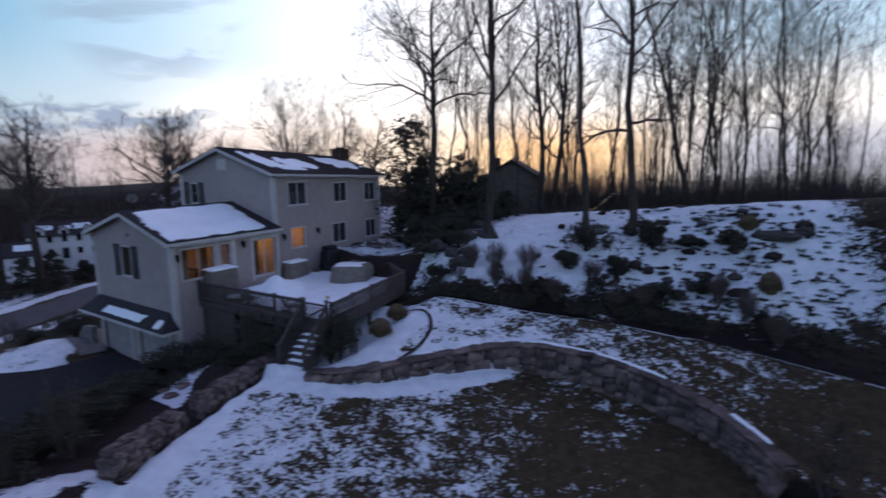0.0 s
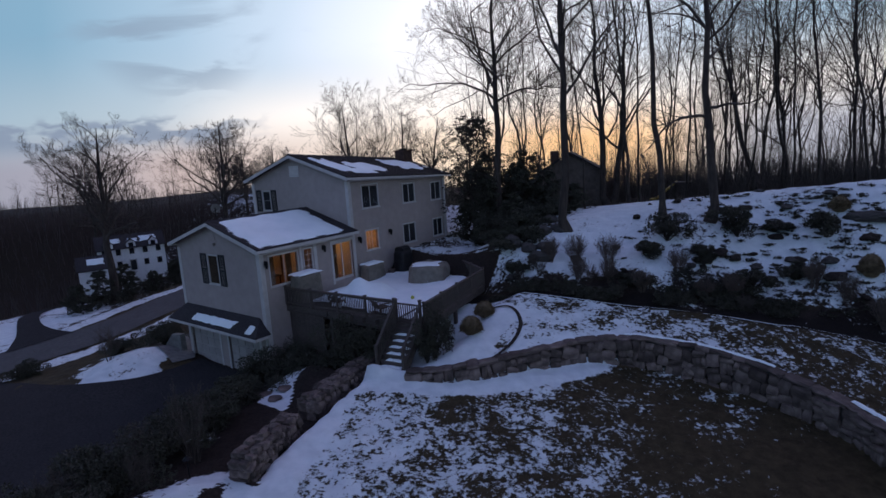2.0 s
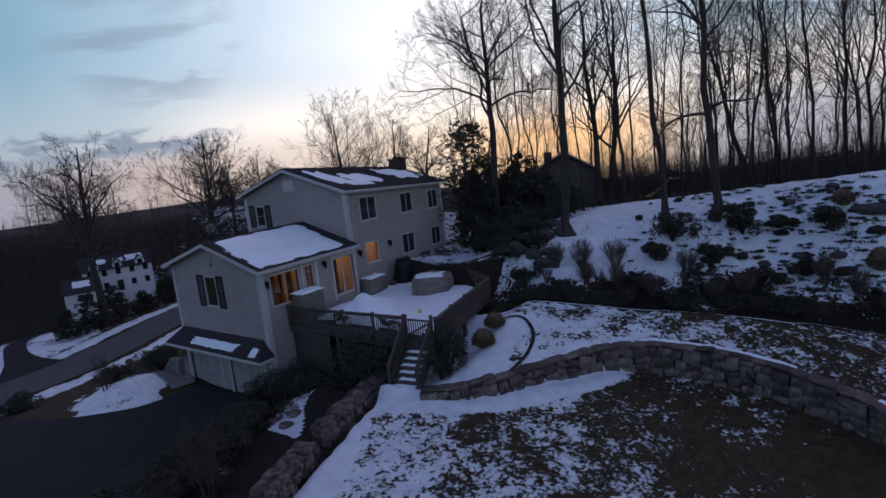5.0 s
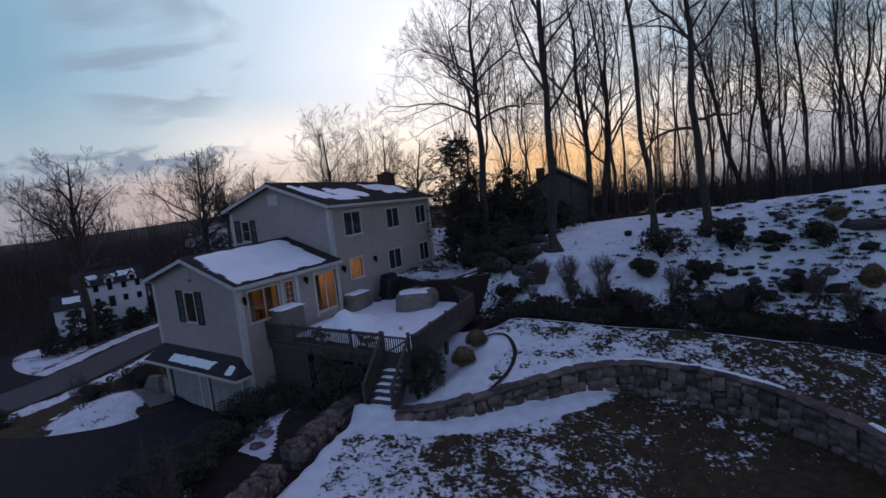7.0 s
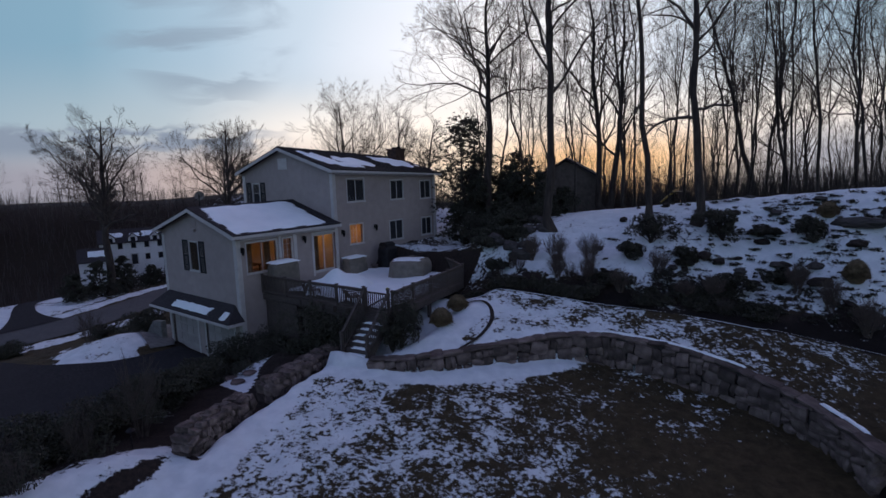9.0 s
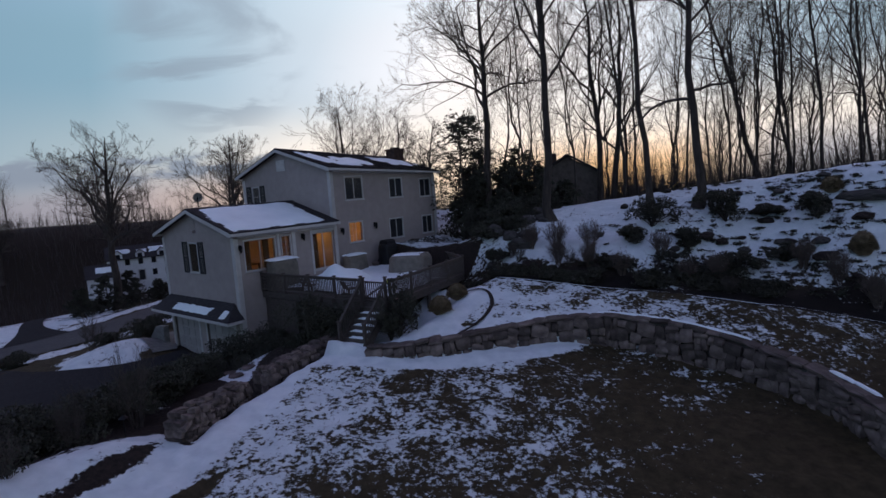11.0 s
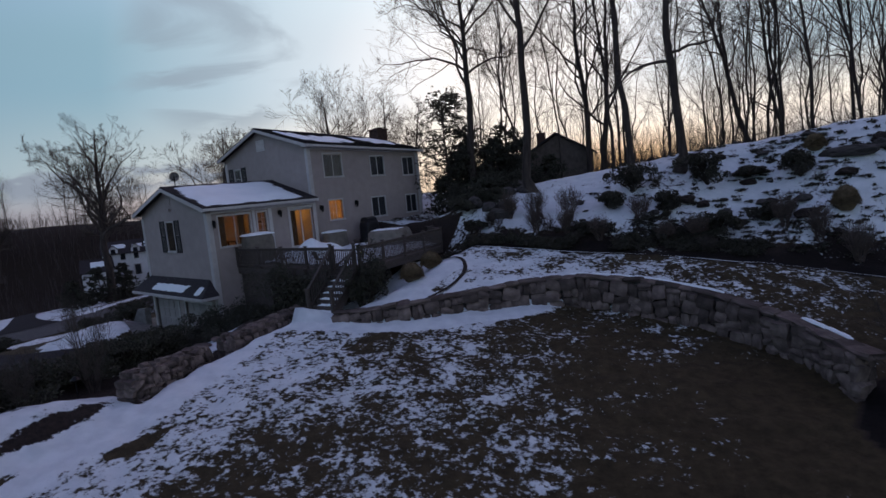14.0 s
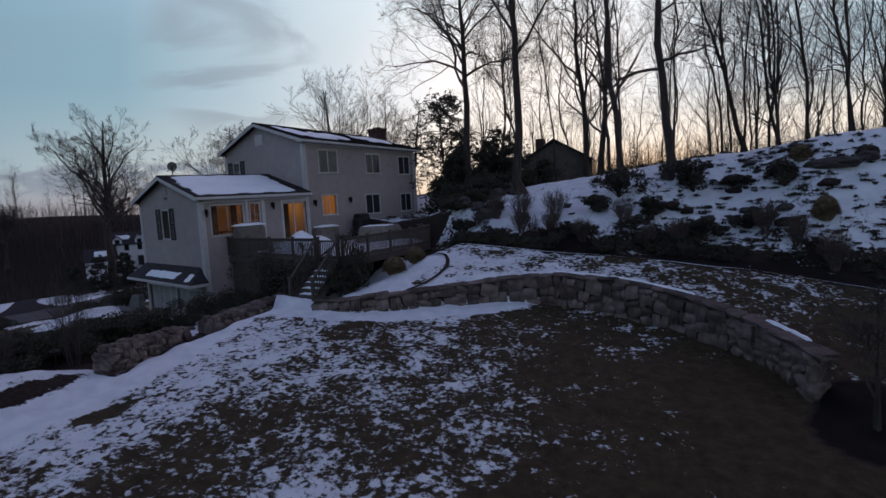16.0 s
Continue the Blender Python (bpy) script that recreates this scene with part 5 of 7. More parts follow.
def twig_bush(seed, wide, high, stems=34, mat="straw"):
    """A leafless clump of upright stems."""
    rng = np.random.default_rng(seed)
    a, t = rng.uniform(0, 6.28, stems), rng.uniform(0.1, 1.0, stems)
    P = np.zeros((stems, 5, 3))
    for j, f in enumerate(np.linspace(0, 1, 5)):
        P[:, j, 0] = np.cos(a) * (0.1 + 0.45 * t * f ** 1.2) * wide * 0.9 + rng.normal(size=stems) * 0.02
        P[:, j, 1] = np.sin(a) * (0.1 + 0.45 * t * f ** 1.2) * wide * 0.9 + rng.normal(size=stems) * 0.02
        P[:, j, 2] = f * high * (1.05 - 0.35 * t)
    R = np.linspace(0.008, 0.003, 5)[None].repeat(stems, 0)
    thing = new("shrub")
    stem_block = tubes(P, R, 4)
    S = shoots(rng, P, R, 7, 0.25, 1.0, 28, 0.4, 3, 0.08, 0.12, 0.7, 0.004)
    S2 = shoots(rng, *S, 3, 0.3, 1.0, 30, 0.45, 2, 0.05, 0.12, 0.8, 0.0035)
    child("crown", mesh_of("crown", [stem_block, tubes(*S, 3), tubes(*S2, 3)], M[mat]), thing)
    return thing


def ball_shrub(seed, wide, high):
    """A clipped round shrub: a dense ball of short dry shoots on a few stems."""
    rng = np.random.default_rng(seed)
    thing = new("shrub")
    n = 2600
    d = unit(rng.normal(size=(n, 3)))
    d[:, 2] = np.abs(d[:, 2]) * 1.15 - 0.35
    c = np.array([wide / 2, wide / 2, high * 0.56])
    p0 = d * c * 0.78 + [0, 0, high * 0.46]
    p1 = d * c * rng.uniform(0.92, 1.08, (n, 1)) + [0, 0, high * 0.46] + rng.normal(size=(n, 3)) * 0.03
    P = np.stack([p0, p1], 1)
    child("foliage", mesh_of("foliage", [tubes(P, np.tile([0.011, 0.004], (n, 1)), 3)], M["straw"]), thing, kind="stuff")
    core = bmesh.new()
    bmesh.ops.create_icosphere(core, subdivisions=3, radius=1.0)
    for v in core.verts:
        q = v.co.normalized()
        k = 0.8 + 0.06 * noise.noise(q * 3.0 + Vector((seed, 0, 0)))
        v.co = Vector((q.x * c[0] * k, q.y * c[1] * k, max(-0.4 * high, q.z * c[2] * k) + high * 0.46))
    part("core", core, M["straw"], thing)
    return thing


def hemlock(seed, high, wide, open_=0.0):
    """A ragged evergreen: uneven boughs round one stem, each with side sprays carrying short needled tufts."""
    rng = np.random.default_rng(seed)
    thing = new("tree")
    tr = np.zeros((1, 6, 3))
    tr[0, :, 2] = np.linspace(0, high * 0.97, 6)
    tr[0, :, 0] = 0.15 * np.sin(np.arange(6) * 1.3 + seed)
    child("trunk", mesh_of("trunk", [tubes(tr, np.linspace(0.018 * high, 0.012, 6)[None], 7)], M["bark"]), thing)
    n = int(34 + 9 * high)
    f = np.sort(rng.uniform(0.06 + 0.2 * open_, 1.0, n))
    a = rng.uniform(0, 6.28, n)
    reach = wide / 2 * np.clip(1.15 - f, 0.12, 0.85) ** (0.8 - 0.35 * open_) * rng.uniform(0.35, 1.15, n)
    dirs = np.stack([np.cos(a), np.sin(a), 0 * a], -1)
    base = np.stack([0 * a, 0 * a, f * high - 0.1], -1)
    rise = rng.normal(0.1 * open_, 0.16, n)[:, None]
    up = np.array([0, 0, 1.0])
    B = np.stack([base, base + dirs * reach[:, None] * 0.35 + up * reach[:, None] * (rise + 0.05), base + dirs * reach[:, None] * 0.7 + up * reach[:, None] * rise, base + dirs * reach[:, None] - up * reach[:, None] * (0.18 - rise)], 1)
    R = np.tile([0.03, 0.022, 0.014, 0.007], (n, 1))
    S, SR = shoots(rng, B, R, 6, 0.25, 1.0, 50, 0.45, 2, 0.02, 0.12, 0.6, 0.005)
    child("bough", mesh_of("bough", [tubes(B, R, 4), tubes(S, SR, 3)], M["bark"]), thing, kind="stuff")
    c = np.concatenate([S[:, 1:].reshape(-1, 3), B[:, 2:].reshape(-1, 3)])
    r = np.tile([0.17, 0.17, 0.1], (len(c), 1)) * rng.uniform(0.6, 1.25, (len(c), 1))
    child("foliage", mesh_of("foliage", [leaf_cloud(rng, c, r, len(c) * (9 if open_ else 8), 0.13 if open_ else 0.17, shell=0.1)], M["needle"]), thing, kind="stuff")
    return thing


# the planting on the bank
for seed, x, y, w, h, label in (
    (1, 14.9, 7.9, 1.5, 1.7, "dark evergreen rhododendron on the snowy bank"),
    (2, 17.8, 9.7, 1.5, 1.6, "dark evergreen rhododendron on the snowy bank"),
    (3, 21.4, 10.4, 1.2, 1.2, "dark evergreen rhododendron on the snowy bank"),
    (4, 16.8, 7.2, 1.3, 0.9, "low dark evergreen shrub on the bank"),
    (5, 19.2, 10.9, 1.4, 0.5, "low dark evergreen shrub on the bank"),
    (6, 14.4, 6.6, 1.1, 0.8, "low dark evergreen shrub on the bank"),
    (7, 20.6, 8.2, 1.3, 0.8, "low dark evergreen shrub on the bank"),
    (8, 19.0, 7.0, 1.3, 1.0, "low dark evergreen shrub on the bank"),
):
    place(tagged(leafy_bush(seed, w, h, int(3000 * w), 0.12, "rhodo", lumps=20), label, "bush", "rhododendrons on the bank"), x, y, seed * 40, 1, 0.05)
for seed, x, y, w, h in ((11, 10.1, 4.3, 0.9, 1.1), (12, 11.2, 4.9, 1.1, 1.3), (13, 12.7, 5.6, 1.1, 1.3), (14, 11.8, 3.9, 0.9, 1.0), (15, 13.2, 4.3, 0.9, 1.0),
                         (16, 14.8, 4.3, 0.9, 0.9), (17, 16.0, 6.0, 1.0, 1.0), (18, 21.3, 7.8, 0.9, 1.1), (19, 18.4, 6.0, 0.9, 0.9), (20, 22.6, 7.2, 0.9, 1.2), (21, 23.9, 6.6, 1.0, 1.3), (22, 17.3, 5.3, 0.8, 0.7)):
    place(tagged(twig_bush(seed, w * 1.25, h * 1.1, 60, "brown_twig"), "leafless twiggy shrub in the snowy bed", "shrub", "bare shrubs of the bed"), x, y, 0, 1, 0.05)
for seed, x, y, w, h in ((23, 21.9, 11.5, 0.9, 0.9), (24, 23.3, 8.6, 1.0, 1.2)):
    place(tagged(ball_shrub(seed, w, h), "rounded tan dormant shrub on the bank", "shrub", "clipped shrubs"), x, y, 0, 1, 0.05)
for seed, x, y, w, h in ((25, 9.75, -2.55, 1.0, 0.95), (26, 9.35, -0.9, 0.95, 0.85)):
    place(tagged(ball_shrub(seed, w, h), "rounded tan clipped shrub beside the deck", "shrub", "clipped shrubs"), x, y, 0, 1, 0.05)
rng = np.random.default_rng(31)
for k in range(24):
    s = rng.uniform(0.08, 0.72)
    x, y = BED[int(s * (len(BED) - 1))]
    y += rng.uniform(0.5, 2.4)
    if 8.6 < x < 20.5:
        w = rng.uniform(0.6, 1.15)
        if k % 3:
            place(tagged(leafy_bush(200 + k, w, 0.55 * w, int(900 * w), 0.1, "rhodo", lumps=9), "low dark evergreen shrub at the foot of the bank", "bush", "low shrubs of the bed"), x, y, 30 * k, 1, 0.05)
        else:
            place(tagged(twig_bush(200 + k, 0.8 * w, 0.8 * w, 22, "twig"), "low leafless dark shrub at the foot of the bank", "shrub", "low shrubs of the bed"), x, y, 0, 1, 0.05)
rng = np.random.default_rng(77)
tufts = []
while len(tufts) < 500:
    x, y = rng.uniform(12.5, 29.5), rng.uniform(4.5, 13.5)
    d_, _ = side(BED, np.array(x), np.array(y))
    if d_ > 1.0 and rng.random() < 0.12 + 0.88 * smooth(14, 21, x):
        tufts.append((x, y, ground_at(x, y) + 0.06))
cover_r = np.stack([rng.uniform(0.14, 0.42, 500), rng.uniform(0.1, 0.26, 500), rng.uniform(0.04, 0.11, 500)], -1)
tagged(new("ground_cover", mesh_of("ground_cover", [leaf_cloud(rng, tufts, cover_r, 36000, 0.1, shell=0.1)], M["rhodo"])), "low dark evergreen tufts poking through the snow", "plants", kind="stuff")
foot = []
while len(foot) < 420:
    k = rng.uniform(0.02, 0.78) * (len(BED) - 1)
    x, y = BED[int(k)] + (BED[int(k) + 1] - BED[int(k)]) * (k % 1)
    y += rng.uniform(0.25, 1.0) * (1.0 + 1.7 * float(smooth(13, 21, x)))
    if noise2(x, y, 2.3, 3.0) > -0.1:
        foot.append((x, y, ground_at(x, y) + 0.08))
foot_r = np.stack([rng.uniform(0.2, 0.5, 420), rng.uniform(0.18, 0.4, 420), rng.uniform(0.08, 0.2, 420)], -1)
tagged(new("foot_cover", mesh_of("foot_cover", [leaf_cloud(rng, foot, foot_r, 42000, 0.1, shell=0.2)], M["rhodo"])), "dense dark evergreen ground cover at the foot of the bank", "plants", kind="stuff")
# dark thicket between the deck and the wood
for seed, x, y, w, h in ((31, 7.3, 4.4, 1.6, 0.7), (32, 6.3, 6.0, 1.8, 0.8), (33, 8.2, 5.6, 1.4, 0.7), (34, 7.2, 7.3, 1.8, 1.1), (35, 5.0, 8.0, 2.2, 1.5), (36, 8.6, 3.6, 1.2, 0.6), (38, 4.2, 9.4, 2.6, 2.0), (39, 6.6, 9.2, 1.8, 1.3)):
    place(tagged(leafy_bush(seed, w, h, int(2600 * w), 0.12, "needle", lumps=22), "dark dense evergreen thicket beside the deck", "bush", "evergreens by the deck"), x, y, seed * 40, 1, 0.05)
for seed, x, y, h, w in ((41, 1.0, 10.6, 8.3, 6.2), (48, 1.6, 11.8, 5.6, 5.4), (49, 1.3, 9.7, 2.8, 3.4), (50, 3.0, 13.0, 4.8, 5.2), (51, 5.6, 12.6, 2.2, 4.4), (52, 6.6, 14.0, 2.0, 4.0), (43, 3.4, 14.2, 5.2, 4.6), (42, 4.4, 11.6, 4.2, 4.6), (44, 6.2, 11.6, 3.4, 4.2), (45, -1.6, 15.2, 3.8, 4.2), (46, 4.9, 9.8, 2.8, 3.6), (47, 2.6, 10.0, 4.6, 4.2)):
    place(tagged(hemlock(seed, h, w, 1.0 if h > 5.1 else 0.0), "dark ragged evergreen tree at the edge of the wood", "tree", "evergreens behind the house"), x, y, seed * 33)
# round the stairs and under the deck
for seed, x, y, w, h, label in (
    (51, 9.15, -4.45, 1.05, 2.6, "dark evergreen bush beside the deck stairs"),
    (52, 9.2, -5.0, 0.6, 1.2, "dark evergreen bush beside the deck stairs"),
    (53, 6.0, -5.5, 2.3, 2.5, "dark evergreen bush in front of the deck"),
    (54, 4.6, -5.8, 2.0, 1.9, "dark evergreen bush in front of the deck"),
    (55, 1.3, -6.8, 2.3, 2.0, "dark evergreen bush beside the garage"),
    (56, -0.3, -7.0, 1.5, 1.1, "dark evergreen bush beside the garage"),
    (57, 1.5, -5.7, 2.0, 1.9, "dark evergreen bush beside the garage"),
    (58, 2.2, -9.3, 1.8, 1.0, "low dark bush flecked with snow"),
    (59, 3.2, -10.4, 2.4, 1.2, "dark clipped hedge along the drive"),
    (60, 4.0, -12.0, 2.4, 1.2, "dark clipped hedge along the drive"),
    (68, 5.6, -15.6, 2.3, 1.3, "dark clipped hedge along the drive"),
    (69, 6.4, -17.6, 2.3, 1.3, "dark clipped hedge along the drive"),
    (61, 4.6, -13.6, 2.3, 1.0, "dark clipped hedge along the drive"),
    (62, -10.2, -6.4, 2.2, 1.5, "dark round bush beside the road"),
    (63, -12.6, -8.2, 1.3, 1.0, "brown round bush beside the road"),
    (64, -14.8, -12.5, 1.6, 0.8, "low dark bush beside the road"),
    (65, 5.5, -5.9, 1.5, 1.2, "dark evergreen bush in front of the deck"),
    (66, 3.7, -5.6, 2.0, 2.0, "dark evergreen bush in front of the deck"),
    (67, 6.8, -5.3, 1.2, 1.5, "dark evergreen bush beside the deck stairs"),
):
    place(tagged(leafy_bush(seed, w, h, int(4200 * w), 0.1, "needle", lumps=26), label, "bush", "dark bushes round the house"), x, y, seed * 40, 1, 0.05)
for seed, x, y, w, h in ((71, 6.4, -13.6, 1.6, 2.6), (72, 7.2, -15.6, 1.2, 1.3), (73, 5.2, -15.0, 1.4, 1.5), (74, 8.3, -17.3, 1.1, 1.0), (75, -9.6, -9.8, 1.6, 1.9), (76, 6.0, -17.5, 1.4, 1.6)):
    place(tagged(twig_bush(seed, w, h, 26, "twig"), "leafless brown shrub on the snowy slope", "shrub", "bare shrubs by the drive"), x, y, 0, 1, 0.05)
t = bare_tree(80, 3.4, 0.06, (0.0, 0.0), 0.2, 5, 46, 0.3, dense=(4, 3, 2), tip=0.6, bend=0.03, stems=5, steep=48)
place(tagged(t, "small bare ornamental tree in a mulch bed", "tree"), 26.0, -2.6)
# evergreens in front of the white house
for seed, x, y, h, w in ((81, -29.5, -2.2, 4.4, 3.6), (82, -30.6, 0.2, 4.6, 3.6), (83, -31.8, 3.2, 3.0, 3.0), (84, -33.8, 6.4, 3.6, 2.8), (85, -36.0, 10.0, 4.4, 3.0), (86, -29.0, -4.4, 3.4, 3.2)):
    place(tagged(hemlock(seed, h * 0.75, w * 1.1), "dark bushy evergreen across the road", "tree", "evergreens across the road"), x, y, seed * 33)

# ---- the deck ----
FLOOR = -0.75
DECK = [(0.17, -4.95), (8.72, -4.4), (7.2, 2.35), (3.2, 4.87), (0.02, 4.95)]
deck = empty("deck", "weathered grey wooden deck with baluster railings", "deck")


def piece(name, me, parent, m, label=""):
    ob = new(name, me)
    ob.parent = parent
    ob.matrix_local = m
    return tagged(ob, label) if label else ob


def block_mesh(name, sx, sy, sz, mat, edge=0.008):
    """A box with its long edges taken off, standing on z = 0."""
    bm = bmesh.new()
    box(bm, -sx / 2, sx / 2, -sy / 2, sy / 2, 0, sz)
    bmesh.ops.bevel(bm, geom=bm.edges[:], offset=min(edge, sx / 4, sy / 4, sz / 4), segments=1, affect="EDGES")
    me = bpy.data.meshes.new(name)
    bm.to_mesh(me)
    bm.free()
    me.materials.append(mat)
    return me


def span(y):
    xs = []
    for (ax, ay), (bx, by) in zip(DECK, DECK[1:] + DECK[:1]):
        if (ay - y) * (by - y) < 0:
            xs.append(ax + (bx - ax) * (y - ay) / (by - ay))
    return (min(xs), max(xs)) if len(xs) >= 2 else None


y = -4.9
while y < 4.9:
    s = span(y + 0.068)
    if s and s[1] - s[0] > 0.2:
        part("floorboard", boxes((s[0], s[1], y, y + 0.137, FLOOR - 0.03, FLOOR)), M["deck"], deck)
    y += 0.143
for (ax, ay), (bx, by) in zip(DECK[:4], DECK[1:]):
    L_ = math.hypot(bx - ax, by - ay)
    m = pose(ax, ay, 0, 0, 0, math.degrees(math.atan2(by - ay, bx - ax)))
    bm = boxes((0.0, L_, -0.02, 0.02, FLOOR - 0.32, FLOOR - 0.035))
    part("rim_joist", bm, M["deck"], deck).matrix_local = m
for k in range(9):
    x = 0.6 + 0.8 * k
    part("joist", boxes((x, x + 0.04, -4.85, 2.0, FLOOR - 0.28, FLOOR - 0.034)), M["deck"], deck)
for x, y in ((0.9, -4.75), (3.1, -4.6), (5.4, -4.45), (7.4, -4.3), (8.4, -4.15), (7.9, -1.2), (7.1, 1.9), (4.2, -1.0), (1.6, -1.2)):
    g = ground_at(x, y)
    if FLOOR - 0.3 - g > 0.1:
        part("support_post", boxes((x - 0.07, x + 0.07, y - 0.07, y + 0.07, g - 0.2, FLOOR - 0.3)), M["deck"], deck)
part("beam", boxes((0.5, 8.3, -4.62, -4.5, FLOOR - 0.5, FLOOR - 0.32)), M["deck"], deck)
for k in range(17):
    x = 0.24 + 0.15 * k
    g = ground_at(x, -4.7)
    part("skirt_board", boxes((x, x + 0.13, -4.86, -4.83, g - 0.2, FLOOR - 0.34 - 0.01 * (k % 3))), M["deck"], deck)
part("brace", boxes((0.95, 2.6, -4.72, -4.66, FLOOR - 0.75, FLOOR - 0.62)), M["deck"], deck)

BALUSTER = block_mesh("baluster", 0.042, 0.042, 0.74, M["deck"])
POST = block_mesh("post", 0.1, 0.1, 0.93, M["deck"])
CAP = block_mesh("post_cap", 0.14, 0.14, 0.045, M["deck"])


def railing(ax, ay, bx, by, ends=(True, True), z=FLOOR):
    r = empty("railing", "", "")
    r.parent = deck
    L_ = math.hypot(bx - ax, by - ay)
    r.matrix_local = pose(ax, ay, z, 0, 0, math.degrees(math.atan2(by - ay, bx - ax)))
    n = max(1, round(L_ / 1.75))
    for k in range(n + 1):
        if (k == 0 and not ends[0]) or (k == n and not ends[1]):
            continue
        piece("post", POST, r, pose(L_ * k / n, 0, 0))
        piece("post_cap", CAP, r, pose(L_ * k / n, 0, 0.93))
    part("top_rail", boxes((0, L_, -0.07, 0.07, 0.865, 0.9)), M["deck"], r)
    part("bottom_rail", boxes((0, L_, -0.02, 0.02, 0.07, 0.15)), M["deck"], r)
    part("upper_rail", boxes((0, L_, -0.02, 0.02, 0.78, 0.862)), M["deck"], r)
    c = int(L_ / 0.105)
    for k in range(1, c):
        x = L_ * k / c
        if min(abs(x - L_ * j / n) for j in range(n + 1)) > 0.08:
            piece("baluster", BALUSTER, r, pose(x, 0, 0.1))
    return r


railing(0.2, -4.95, 7.25, -4.52)
railing(8.68, -4.36, 7.2, 2.3)
railing(7.2, 2.3, 3.25, 4.8, (False, True))
railing(3.25, 4.8, 1.0, 4.88, (False, True))
gate = empty("stair_gate", "", "")
gate.parent = deck
gate.matrix_local = pose(7.32, -4.5, FLOOR, 0, 0, 4)
for a, b in ((0.06, 0.13), (0.75, 0.82)):
    part("gate_rail", boxes((0.02, 1.28, -0.02, 0.02, a, b)), M["deck"], gate)
for k in range(11):
    piece("baluster", BALUSTER, gate, pose(0.06 + 0.118 * k, 0, 0.06))
bm = boxes((0, 1.4, -0.045, -0.02, 0, 0.07))
part("gate_brace", bm, M["deck"], gate).matrix_local = pose(0.05, 0, 0.1, 0, -28, 0)

# stairs down to the lawn
stair = empty("deck_stairs", "wooden deck stairs with snow on the treads", "stairs", 7.97, -4.6, FLOOR)
stair.rotation_euler = (0, 0, radians(9.0))
RUN, RISE, STEPS = 0.225, 0.2, 7
for k in range(STEPS):
    part("tread", boxes((-0.6, 0.6, -RUN * (k + 1) - 0.03, -RUN * k, -RISE * (k + 1) - 0.04, -RISE * (k + 1))), M["deck"], stair)
    part("riser", boxes((-0.6, 0.6, -RUN * k - 0.02, -RUN * k, -RISE * (k + 1), -RISE * k - 0.04)), M["deck"], stair)
low = -RISE * STEPS - 0.25
for x in (-0.66, 0.62):
    part("stringer", prism(bmesh.new(), [(0, -0.05), (0, -0.42), (-RUN * STEPS + 0.2, low), (-RUN * STEPS - 0.05, low), (-RUN * STEPS - 0.05, low + 0.3)], x, x + 0.04, "x"), M["deck"], stair)
    slope = -math.degrees(math.atan2(RISE, RUN))
    for y, z in ((-0.02, -0.05), (-RUN * STEPS, -RISE * STEPS - 0.2)):
        piece("post", block_mesh("newel", 0.1, 0.1, 1.08, M["deck"]), stair, pose(x + 0.02, y, z))
        piece("post_cap", CAP, stair, pose(x + 0.02, y, z + 1.08))
    part("handrail", prism(bmesh.new(), [(0, 0.86), (0, 0.93), (-RUN * STEPS, -RISE * STEPS + 0.83), (-RUN * STEPS, -RISE * STEPS + 0.76)], x - 0.04, x + 0.08, "x"), M["deck"], stair)
    part("lower_rail", prism(bmesh.new(), [(0, 0.02), (0, 0.1), (-RUN * STEPS, -RISE * STEPS), (-RUN * STEPS, -RISE * STEPS - 0.08)], x, x + 0.04, "x"), M["deck"], stair)
    for k in range(1, 12):
        y = -RUN * STEPS * k / 12
        piece("baluster", BALUSTER, stair, pose(x + 0.02, y, y * RISE / RUN + 0.06))


def drift(name, sx, sy, sz, label, category="snow", group="snow lying about", seed=0, mat="snow", peak=0.0):
    """A soft heap of snow with a ragged foot."""
    n = 18
    bm = bmesh.new()
    grid = {}
    for i in range(n):
        for j in range(n):
            u, v = 2 * i / (n - 1) - 1, 2 * j / (n - 1) - 1
            k = 1 + 0.1 * math.sin(5 * u + seed) * math.cos(4 * v + 2 * seed)
            r = max(abs(u), abs(v))
            e = (1 - r ** 5) * (1 - peak) + peak * (1 - r)
            grid[i, j] = bm.verts.new((u * sx / 2 * k, v * sy / 2 * k, max(0.0, sz * e * (1 + 0.12 * math.sin(7 * u + 3 * v + seed)))))
    for i in range(n - 1):
        for j in range(n - 1):
            bm.faces.new((grid[i, j], grid[i + 1, j], grid[i + 1, j + 1], grid[i, j + 1])).smooth = True
    return tagged(part(name, bm, M[mat]), label, category, group)


for k in range(1, STEPS):
    drift("tread_snow", 0.98 - 0.08 * (k % 3), 0.2, 0.06, "snow lying on a deck stair tread", seed=k).matrix_basis = pose(7.97, -4.6, FLOOR, 0, 0, 9.0) @ pose(0.05 * (k % 2) - 0.02, -RUN * (k + 0.55), -RISE * (k + 1) + 0.001)

